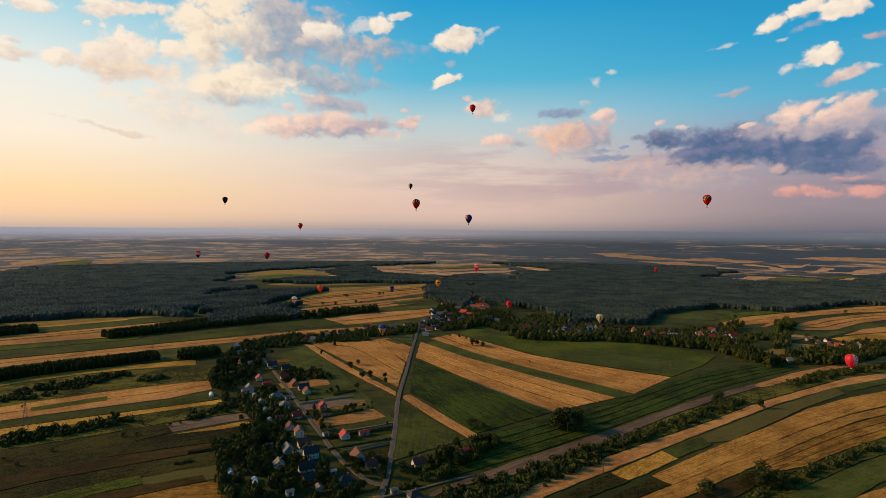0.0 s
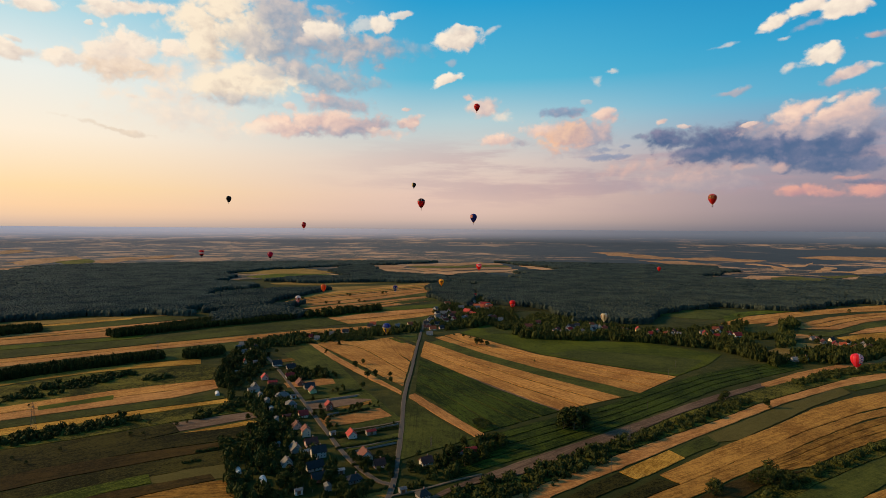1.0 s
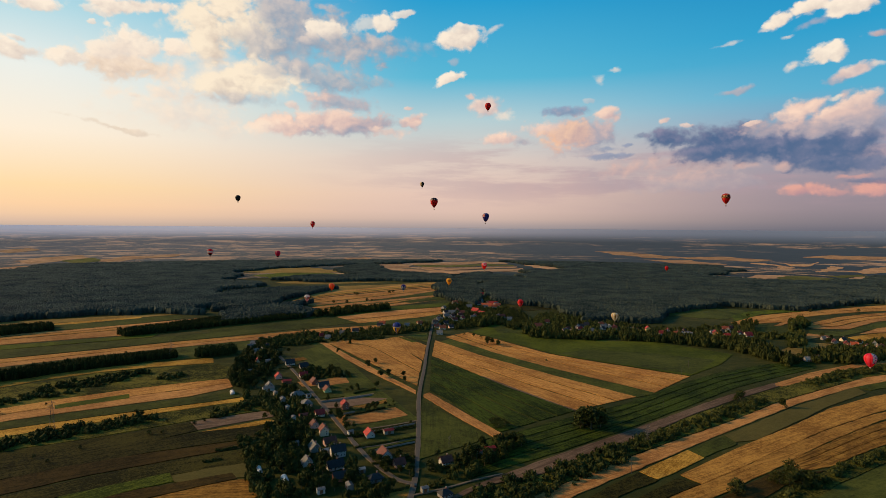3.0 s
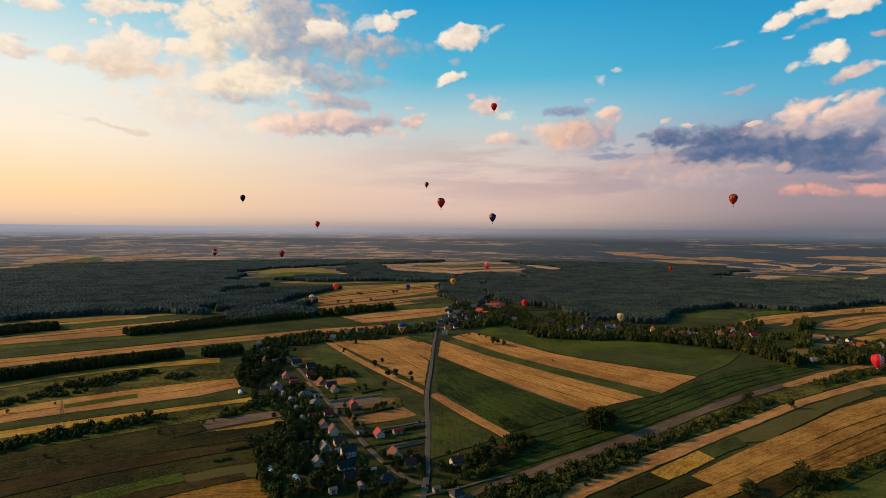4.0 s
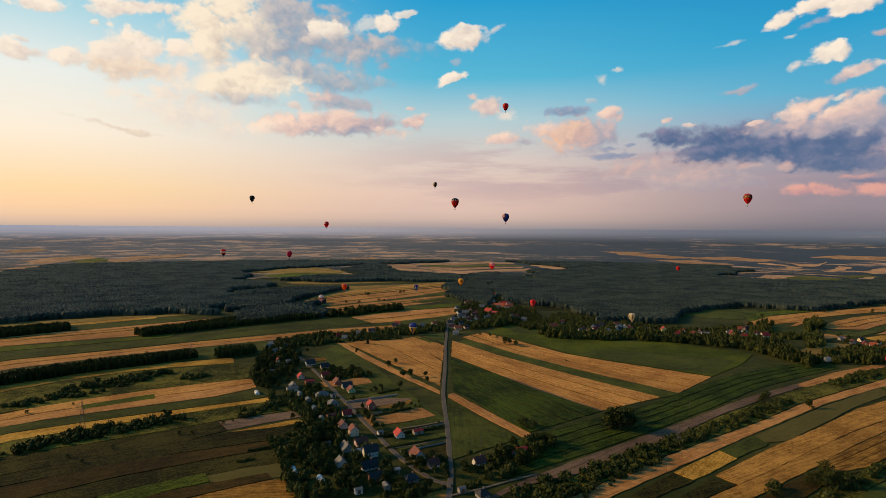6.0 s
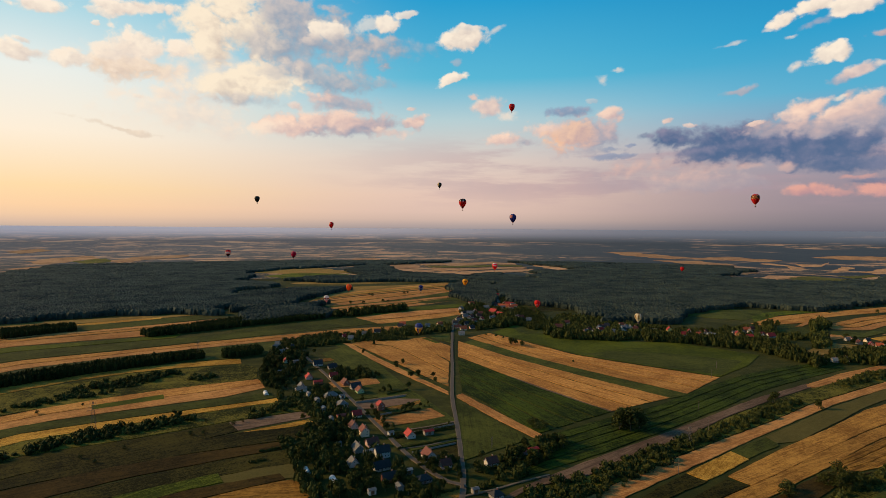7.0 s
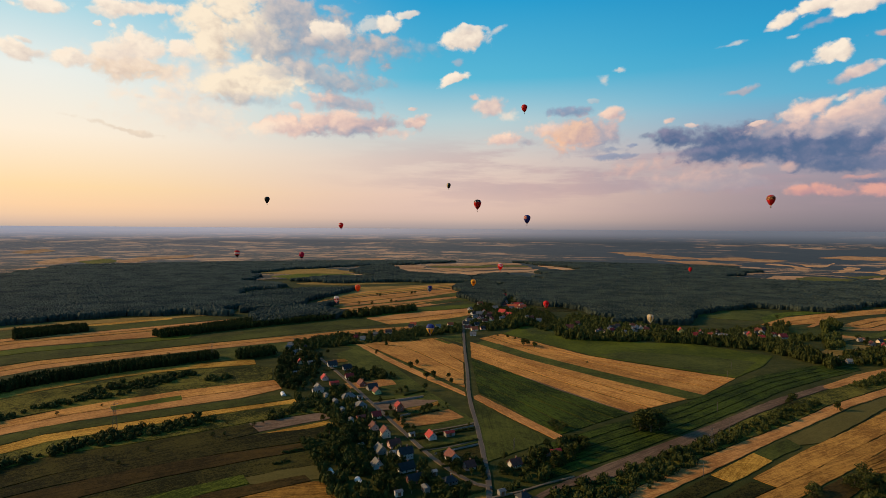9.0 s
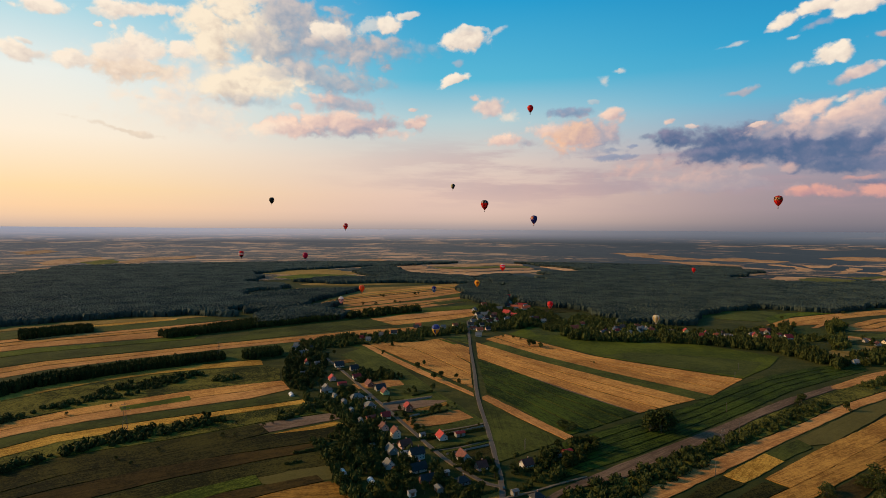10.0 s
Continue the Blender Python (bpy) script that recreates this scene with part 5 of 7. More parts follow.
ROOF = {"red": tiled("red_roof_tiles", (0.30, 0.026, 0.020)), "brown": tiled("brown_roof_tiles", (0.12, 0.034, 0.022)), "grey": tiled("grey_roof_sheets", (0.15, 0.145, 0.135)),
        "slate": tiled("dark_slate_roof", (0.030, 0.029, 0.030)), "pale": tiled("pale_metal_roof", (0.29, 0.27, 0.24)), "orange": tiled("orange_roof_tiles", (0.40, 0.085, 0.030))}
WALL = {"white": plain("white_render", (0.52, 0.49, 0.44), 0.8, 0.05, 0.8), "cream": plain("cream_render", (0.66, 0.54, 0.38), 0.8, 0.07, 0.8), "pink": plain("pink_render", (0.62, 0.40, 0.33), 0.8, 0.07, 0.8),
        "brick": plain("brick_wall", (0.27, 0.10, 0.06), 0.85, 0.15, 2.5), "grey": plain("grey_block_wall", (0.24, 0.22, 0.195), 0.85, 0.1, 1.0), "orange": plain("orange_render", (0.68, 0.32, 0.08), 0.8, 0.06, 0.8),
        "green": plain("green_render", (0.34, 0.46, 0.24), 0.8, 0.06, 0.8), "yellow": plain("yellow_render", (0.74, 0.52, 0.16), 0.8, 0.06, 0.8)}
FRAME = plain("white_window_frame", (0.8, 0.79, 0.77), 0.5, 0.03)
DOOR = plain("brown_door_paint", (0.16, 0.075, 0.035), 0.5, 0.1)
BRICK = plain("chimney_brick", (0.30, 0.13, 0.09), 0.85, 0.2, 5.0)
CONCRETE = plain("grey_concrete", (0.26, 0.24, 0.21), 0.85, 0.12, 1.0)
STEEL = plain("galvanised_steel", (0.13, 0.12, 0.11), 0.6, 0.1, 2.0, metallic=0.5)
CAR_PAINT = plain("dark_car_paint", (0.02, 0.021, 0.024), 0.25, 0.05, 1.0)
RUBBER = plain("tyre_rubber", (0.02, 0.02, 0.02), 0.9, 0.1, 4.0)
POLE = plain("weathered_pole", (0.10, 0.085, 0.07), 0.9, 0.15, 1.0)
PLASTIC = plain("milky_sheeting", (0.62, 0.63, 0.62), 0.45, 0.08, 0.7)


def window_glass():
    mt, gr = material("window_glass")
    finish(gr, (0.02, 0.025, 0.03, 1.0), 0.08, spec=0.6)
    return mt


GLASS = window_glass()


def roof_mesh(w, d, base, rise, over, hip):
    """Two (or four) sloping slabs with an overhang, thick at the eaves."""
    bm = bmesh.new()
    e, t = over, 0.28
    hx, hy = w / 2 + e, d / 2 + e
    drop = rise / (d / 2) * e
    inset = d / 2 * 0.9 if hip else 0.0
    rings = []
    for lift in (0.0, t):
        low = base - drop + lift
        rings.append([bm.verts.new(c) for c in ((-hx, -hy, low), (hx, -hy, low), (hx, hy, low), (-hx, hy, low), (-hx + inset, 0, base + rise + lift), (hx - inset, 0, base + rise + lift))])
    a, b = rings
    for q in ((0, 1, 5, 4), (2, 3, 4, 5)):
        bm.faces.new([b[i] for i in q]), bm.faces.new([a[i] for i in reversed(q)])
    for q in ((1, 2, 5), (3, 0, 4)):
        if hip:
            bm.faces.new([b[i] for i in q]), bm.faces.new([a[i] for i in reversed(q)])
        else:
            i, j, k = q
            bm.faces.new((a[i], b[i], b[k], a[k])), bm.faces.new((a[k], b[k], b[j], a[j]))
    bm.faces.new((a[0], a[1], b[1], b[0])), bm.faces.new((a[2], a[3], b[3], b[2]))
    if hip:
        bm.faces.new((a[1], a[2], b[2], b[1])), bm.faces.new((a[3], a[0], b[0], b[3]))
    return bm


def wall_mesh(w, d, high, rise, hip):
    bm = bmesh.new()
    hx, hy = w / 2, d / 2
    lo = [bm.verts.new((x, y, -0.6)) for x, y in ((-hx, -hy), (hx, -hy), (hx, hy), (-hx, hy))]
    hi = [bm.verts.new((x, y, high)) for x, y in ((-hx, -hy), (hx, -hy), (hx, hy), (-hx, hy))]
    bm.faces.new((lo[0], lo[1], hi[1], hi[0])), bm.faces.new((lo[2], lo[3], hi[3], hi[2]))
    if hip or rise < 0.3:
        bm.faces.new((lo[1], lo[2], hi[2], hi[1])), bm.faces.new((lo[3], lo[0], hi[0], hi[3]))
        bm.faces.new(hi)
    else:
        p, q = bm.verts.new((hx, 0, high + rise)), bm.verts.new((-hx, 0, high + rise))
        bm.faces.new((lo[1], lo[2], hi[2], p, hi[1])), bm.faces.new((lo[3], lo[0], hi[0], q, hi[3]))
        bm.faces.new((hi[0], hi[1], p, q)), bm.faces.new((hi[2], hi[3], q, p))
    bm.faces.new(lo[::-1])
    return bm


def window(home, x, y, z, w, h, out):
    """A framed window standing proud of a wall that faces out: 'x', '-x', 'y' or '-y'."""
    s = -1 if out[0] == "-" else 1
    if out[-1] == "y":
        f = part("window", boxed(x - w / 2, x + w / 2, *sorted((y - s * 0.1, y + s * 0.07)), z - h / 2, z + h / 2), FRAME, home)
        part("pane", boxed(x - w / 2 + 0.12, x + w / 2 - 0.12, *sorted((y + s * 0.02, y + s * 0.085)), z - h / 2 + 0.12, z + h / 2 - 0.12), GLASS, f)
    else:
        f = part("window", boxed(*sorted((x - s * 0.1, x + s * 0.07)), y - w / 2, y + w / 2, z - h / 2, z + h / 2), FRAME, home)
        part("pane", boxed(*sorted((x + s * 0.02, x + s * 0.085)), y - w / 2 + 0.12, y + w / 2 - 0.12, z - h / 2 + 0.12, z + h / 2 - 0.12), GLASS, f)


ROOF_WORDS = {"red": "red tiled roof", "brown": "brown tiled roof", "grey": "grey sheet roof", "slate": "dark slate roof", "pale": "pale metal roof", "orange": "orange tiled roof"}
WALL_WORDS = {"white": "white rendered", "cream": "cream rendered", "pink": "pink rendered", "brick": "red brick", "grey": "grey block", "orange": "orange rendered", "green": "green rendered", "yellow": "yellow rendered"}


def house(x, y, turn, w, d, floors, roof, wall, hip=False, far=False):
    """A village house: walls, roof, chimney, door and windows."""
    homes.append((x, y, max(w, d) / 2))
    home = empty("house", x, y, 1.0 + lie(x, y), turn)
    high = 2.55 * floors
    rise = d / 2 * (0.98 if not hip else 0.62)
    tagged(home, "%s %s village house with a %s" % (WALL_WORDS[wall], {1: "single-storey", 2: "two-storey"}.get(floors, "tall"), ROOF_WORDS[roof]), "house", "village houses")
    part("wall", wall_mesh(w, d, high, rise, hip), WALL[wall], home)
    part("roof", roof_mesh(w, d, high, rise, 0.75, hip), ROOF[roof], home)
    chimney = part("chimney", boxed(w * 0.18 - 0.4, w * 0.18 + 0.4, 0.5, 1.2, high + rise * 0.5, high + rise + 1.1, bevel=0.04), BRICK, home, "short brick chimney")
    part("cap", boxed(w * 0.18 - 0.5, w * 0.18 + 0.5, 0.4, 1.3, high + rise + 1.1, high + rise + 1.25), CONCRETE, chimney)
    part("door", boxed(-0.55 - w * 0.1, 0.55 - w * 0.1, -d / 2 - 0.08, -d / 2 + 0.1, -0.3, 2.1), DOOR, home, "brown front door")
    for k in range(floors):
        z = 1.4 + 2.55 * k
        for s in (-1, 1):
            for q in ((-0.32, 0.32) if far else (-0.36, 0.14, 0.38)):
                window(home, w * q, s * d / 2, z, 1.3, 1.35, "y" if s > 0 else "-y")
            window(home, s * w / 2, d * 0.2 * s, z, 1.2, 1.35, "x" if s > 0 else "-x")
    if not hip:
        for s in (-1, 1):
            window(home, s * w / 2, 0, high + rise * 0.3, 1.1, 1.1, "x" if s > 0 else "-x")
    return home


def shed(x, y, turn, w, d, roof, wall):
    """A low farm outbuilding with a wide door."""
    homes.append((x, y, max(w, d) / 2))
    barn = empty("shed", x, y, 1.0 + lie(x, y), turn)
    tagged(barn, "low %s outbuilding with a %s" % (WALL_WORDS[wall], ROOF_WORDS[roof]), "shed", "farm outbuildings")
    rise = d * 0.22
    part("wall", wall_mesh(w, d, 2.8, rise, False), WALL[wall], barn)
    part("roof", roof_mesh(w, d, 2.8, rise, 0.4, False), ROOF[roof], barn)
    part("door", boxed(-1.3, 1.3, -d / 2 - 0.08, -d / 2 + 0.1, -0.3, 2.4), DOOR, barn, "wide brown door")
    return barn


def greenhouse(x, y, turn, w, d):
    """A plastic growing tunnel on hoops."""
    homes.append((x, y, w / 2))
    tun = empty("growing_tunnel", x, y, 1.0, turn)
    tagged(tun, "whitish plastic growing tunnel on steel hoops", "greenhouse", "growing tunnels")
    bm = bmesh.new()
    n = 9
    rings = [[bm.verts.new((xx, math.cos(math.pi * k / n) * d / 2, math.sin(math.pi * k / n) * 2.6 - 0.4)) for k in range(n + 1)] for xx in np.linspace(-w / 2, w / 2, 7)]
    for a, b in zip(rings, rings[1:]):
        for k in range(n):
            bm.faces.new((a[k], a[k + 1], b[k + 1], b[k]))
    bm.faces.new(rings[0]), bm.faces.new(rings[-1][::-1])
    part("cover", bm, PLASTIC, tun, smooth=False)
    for xx in np.linspace(-w / 2, w / 2, 5):
        hoop = bmesh.new()
        for k in range(n):
            p = [(xx, math.cos(math.pi * j / n) * (d / 2 + 0.05), math.sin(math.pi * j / n) * 2.66 - 0.4) for j in (k, k + 1)]
            rod(hoop, p[0], p[1], 0.05, 0.05, 4)
        part("hoop", hoop, STEEL, tun)
    return tun


# trees
def tree_kind(seed, high, wide, leaf, label, start=0.06, spiky=False, sprays=680):
    """One tree: a tapered trunk with limbs and a crown of many loose sprays of leaves."""
    r = random.Random(seed)
    tree = empty("tree", 0, -4000 - 30 * seed, 0)
    tagged(tree, label, "tree", "village trees")
    bm = bmesh.new()
    lean = Vector((r.uniform(-0.3, 0.3), r.uniform(-0.3, 0.3), 0))
    top = Vector((0, 0, high * (0.95 if spiky else 0.6))) + lean
    rod(bm, (0, 0, -0.5), top * 0.5, 0.028 * high, 0.018 * high, 7), rod(bm, top * 0.5, top, 0.018 * high, 0.006 * high, 6)
    lobes = []
    if spiky:
        for k in range(9):
            s = k / 8
            lobes.append((Vector((0, 0, high * (start + (0.93 - start) * s))), wide * (1 - 0.9 * s) + 0.15, high * 0.09))
    else:
        for k in range(7):
            a = 2 * math.pi * k / 7 + r.uniform(-0.4, 0.4)
            q, z = wide * r.uniform(0.25, 0.62), high * r.uniform(start + 0.2, 0.76)
            p = Vector((q * math.cos(a), q * math.sin(a), z))
            rod(bm, top * r.uniform(0.35, 0.8), p, 0.010 * high, 0.004 * high, 5)
            lobes.append((p, wide * r.uniform(0.38, 0.60), high * r.uniform(0.13, 0.21)))
        lobes.append((Vector((0, 0, high * 0.80)), wide * 0.50, high * 0.18))
        lobes.append((Vector((0, 0, high * 0.55)), wide * 0.66, high * 0.24))
    part("trunk", bm, BARK, tree, "rough brown trunk and limbs")
    bm = bmesh.new()
    for i in range(sprays):
        c, w, h = lobes[r.randrange(len(lobes))]
        n = Vector((r.gauss(0, 1), r.gauss(0, 1), r.gauss(0, 1))).normalized() * r.uniform(0.45, 1.05)
        p = c + Vector((n.x * w, n.y * w, n.z * h))
        size = r.uniform(0.34, 0.72) * high / 9
        u = Vector((r.gauss(0, 1), r.gauss(0, 1), r.gauss(0, 0.6))).normalized() * size
        s = u.cross(Vector((r.gauss(0, 1), r.gauss(0, 1), r.gauss(0, 1)))).normalized() * size * 0.7
        bm.faces.new([bm.verts.new(p + q) for q in (u, s + u * 0.1, -u, -s - u * 0.1)])
    part("crown", bm, leaf, tree)
    return tree


TREES = [tree_kind(k, 8.5, 3.6, LEAF, "full round dark green broadleaf tree") for k in range(4)]
TREES += [tree_kind(10 + k, 7.0, 2.6, LEAF_BRIGHT, "light green garden tree with loose leaves") for k in range(2)]
TREES += [tree_kind(20 + k, 10.5, 2.3, NEEDLE, "tall narrow dark green spruce", 0.08, True, 640) for k in range(2)]
TREES += [tree_kind(30 + k, 3.2, 2.1, LEAF, "low round dark green bush", -0.1, False, 560) for k in range(2)]
planted = []


def plant(kind, x, y, scale=1.0, label=""):
    ob = copy_thing(TREES[kind], pose(x, y, 0.55 + lie(x, y), 0, 0, rng.uniform(0, 360)) @ Matrix.Diagonal((scale * rng.uniform(0.9, 1.12), scale * rng.uniform(0.9, 1.12), scale * rng.uniform(0.88, 1.14), 1)))
    planted.append((x, y))
    return tagged(ob, label)


def grove(count, kinds, corners, scale=1.0, apart=3.6):
    """Separate trees scattered over a patch, clear of houses."""
    xs, ys = [c[0] for c in corners], [c[1] for c in corners]
    done = tries = 0
    while done < count and tries < count * 30:
        tries += 1
        x, y = rng.uniform(min(xs), max(xs)), rng.uniform(min(ys), max(ys))
        if not inside(np.array([x]), np.array([y]), corners)[0]:
            continue
        if any(math.hypot(x - a, y - b) < q + 2.2 or (abs(x - a) < q + 1 and 0 < b - y < 10) for a, b, q in homes) or any(math.hypot(x - a, y - b) < apart for a, b in planted):
            continue
        plant(rng.choice(kinds), x, y, scale * rng.uniform(0.72, 1.25))
        done += 1


def hedge(x0, y0, x1, y1, high=2.0):
    """A clipped but uneven hedge between plots."""
    n = max(2, int(math.dist((x0, y0), (x1, y1)) / 1.5))
    s = np.linspace(0, 1, n)
    r = np.random.RandomState(int(abs(x0 * 13 + y0)) % 9999)
    places = np.stack([x0 + (x1 - x0) * s + r.uniform(-0.4, 0.4, n), y0 + (y1 - y0) * s + r.uniform(-0.4, 0.4, n), np.full(n, 0.4)], -1)
    ob = merge("hedge", TUFTS, r.randint(0, len(TUFTS), n), np.stack([r.uniform(0.9, 1.5, n), high * r.uniform(0.7, 1.25, n)], -1), r.uniform(0, 6.28, n), places, LEAF)
    return tagged(ob, "dark green uneven hedge between garden plots", "hedge", "plot hedges")


def wall_line(x0, y0, x1, y1):
    """A low pale concrete garden wall on posts."""
    long = math.dist((x0, y0), (x1, y1))
    fence = empty("fence", x0, y0, 0.9, math.degrees(math.atan2(y1 - y0, x1 - x0)))
    tagged(fence, "pale concrete panel fence along a plot", "fence", "plot fences")
    n = max(1, int(long / 6))
    for k in range(n):
        part("panel", boxed(long * k / n + 0.1, long * (k + 1) / n - 0.1, -0.06, 0.06, -0.5, 1.25), CONCRETE, fence)
        part("post", boxed(long * k / n - 0.1, long * k / n + 0.1, -0.12, 0.12, -0.5, 1.4), CONCRETE, fence)


# power lines
def pylon(x, y, high, turn):
    """A lattice mast with three cross arms."""
    mast = empty("power_pylon", x, y, 0.6, turn)
    tagged(mast, "grey steel lattice power pylon with cross arms", "pylon", "power pylons")
    half = high * 0.085
    foot = [(sx * half, sy * half) for sx, sy in ((-1, -1), (1, -1), (1, 1), (-1, 1))]
    for fx, fy in foot:
        part("leg", rod(bmesh.new(), (fx, fy, -0.5), (fx * 0.12, fy * 0.12, high), 0.10, 0.06, 5), STEEL, mast)
    bm = bmesh.new()
    for k in range(9):
        z0, z1 = high * k / 9, high * (k + 1) / 9
        q0, q1 = 1 - 0.88 * k / 9, 1 - 0.88 * (k + 1) / 9
        for i in range(4):
            (ax, ay), (bx, by) = foot[i], foot[(i + 1) % 4]
            rod(bm, (ax * q0, ay * q0, z0), (bx * q1, by * q1, z1), 0.04, 0.04, 4), rod(bm, (bx * q0, by * q0, z0), (ax * q1, ay * q1, z1), 0.04, 0.04, 4)
    part("bracing", bm, STEEL, mast)
    for s, w in ((0.70, 0.17), (0.82, 0.14), (0.94, 0.10)):
        arm = bmesh.new()
        for q in (-1, 1):
            rod(arm, (0, 0, high * s + 0.5), (q * high * w, 0, high * s), 0.12, 0.06, 4), rod(arm, (0, 0, high * s - 0.7), (q * high * w, 0, high * s), 0.12, 0.06, 4)
        arm = part("cross_arm", arm, STEEL, mast)
        for q in (-1, 1):
            part("insulator", rod(bmesh.new(), (q * high * w, 0, high * s), (q * high * w, 0, high * s - 1.1), 0.09, 0.09, 6), CONCRETE, arm)
    return mast


def twin_pole(x, y, high, turn):
    """Two concrete poles joined by cross pieces."""
    mast = empty("power_pole", x, y, 0.6, turn)
    tagged(mast, "twin concrete power pole with a cross beam", "power pole", "power poles")
    for q in (-1, 1):
        part("pole", rod(bmesh.new(), (q * 1.6, 0, -0.5), (q * 1.3, 0, high), 0.16, 0.10, 7), POLE, mast)
    beam = part("beam", boxed(-2.7, 2.7, -0.12, 0.12, high - 0.5, high - 0.2), POLE, mast)
    for q in (-2.5, 0, 2.5):
        part("insulator", rod(bmesh.new(), (q, 0, high - 0.2), (q, 0, high + 0.5), 0.10, 0.07, 6), POLE, beam)
    part("brace", rod(bmesh.new(), (-1.5, 0, high * 0.55), (1.4, 0, high * 0.78), 0.09, 0.09, 5), POLE, mast)
    return mast


# vehicles
def car(x, y, turn):
    """A small dark saloon car."""
    thing = empty("car", x, y, 0.92, turn)
    tagged(thing, "small dark car standing on the country road", "car")
    bm = bmesh.new()
    side = ((-2.05, 0.35), (-2.1, 0.75), (-1.75, 0.95), (-1.05, 1.0), (-0.55, 1.42), (0.75, 1.42), (1.35, 1.0), (2.0, 0.85), (2.1, 0.4))
    rows = [[bm.verts.new((px, q * (0.86 if pz < 1.2 else 0.68), pz)) for px, pz in side] for q in (-1, 1)]
    for k in range(len(side)):
        n = (k + 1) % len(side)
        bm.faces.new((rows[0][k], rows[1][k], rows[1][n], rows[0][n]))
    bm.faces.new(rows[0]), bm.faces.new(rows[1][::-1])
    part("body", bm, CAR_PAINT, thing)
    part("windscreen", boxed(-0.95, -0.62, -0.66, 0.66, 1.06, 1.37), GLASS, thing)
    for q in (-1, 1):
        part("side_window", boxed(-0.5, 0.9, *sorted((q * 0.70, q * 0.80)), 1.06, 1.35), GLASS, thing)
        for px in (-1.3, 1.3):
            tyre = part("wheel", rod(bmesh.new(), (px, q * 0.70, 0.32), (px, q * 0.90, 0.32), 0.33, 0.33, 14), RUBBER, thing)
            part("rim", rod(bmesh.new(), (px, q * 0.89, 0.32), (px, q * 0.915, 0.32), 0.2, 0.2, 10), STEEL, tyre)
    return thing


# balloons
def cloth(name, colour):
    mt, gr = material(name)
    where = gr.node("ShaderNodeTexCoord").outputs["Object"]
    n = gr.noise(where, 0.8, 4.0, 0.6)
    k = gr.m("MULTIPLY_ADD", n, 0.3, 0.85)
    tint = gr.mix(1.0, (*colour, 1.0), gr.node("ShaderNodeCombineColor", {0: k, 1: k, 2: k}).outputs[0], "MULTIPLY")
    outer = gr.node("ShaderNodeBsdfPrincipled", {"Base Color": tint, "Roughness": 0.5, "Specular IOR Level": 0.3})
    through_light = gr.node("ShaderNodeBsdfTranslucent", {0: tint})
    gr.node("ShaderNodeOutputMaterial", {0: gr.node("ShaderNodeMixShader", {0: 0.45, 1: outer.outputs[0], 2: through_light.outputs[0]}).outputs[0]})
    return mt


CLOTH = {"red": cloth("red_cloth", (0.78, 0.02, 0.018)), "crimson": cloth("crimson_cloth", (0.30, 0.012, 0.015)), "magenta": cloth("magenta_cloth", (0.52, 0.015, 0.07)), "pink": cloth("pink_cloth", (0.85, 0.05, 0.10)),
         "black": cloth("black_cloth", (0.012, 0.014, 0.014)), "charcoal": cloth("charcoal_cloth", (0.035, 0.04, 0.035)), "white": cloth("white_cloth", (0.78, 0.72, 0.66)), "cream": cloth("cream_cloth", (0.72, 0.58, 0.30)),
         "orange": cloth("orange_cloth", (0.80, 0.20, 0.03)), "yellow": cloth("yellow_cloth", (0.85, 0.48, 0.03)), "navy": cloth("navy_cloth", (0.03, 0.03, 0.20)), "blue": cloth("blue_cloth", (0.05, 0.09, 0.34)),
         "teal": cloth("teal_cloth", (0.16, 0.42, 0.46)), "brown": cloth("brown_cloth", (0.22, 0.10, 0.03)), "rose": cloth("rose_cloth", (0.80, 0.34, 0.32))}
WICKER = plain("basket_wicker", (0.16, 0.09, 0.04), 0.85, 0.3, 6.0)
PROFILE = ((0.085, 0.0), (0.16, 0.07), (0.24, 0.16), (0.315, 0.27), (0.385, 0.39), (0.44, 0.51), (0.48, 0.64), (0.498, 0.76), (0.497, 0.87), (0.47, 0.98), (0.415, 1.075), (0.33, 1.15), (0.225, 1.20), (0.11, 1.23), (0.02, 1.24))


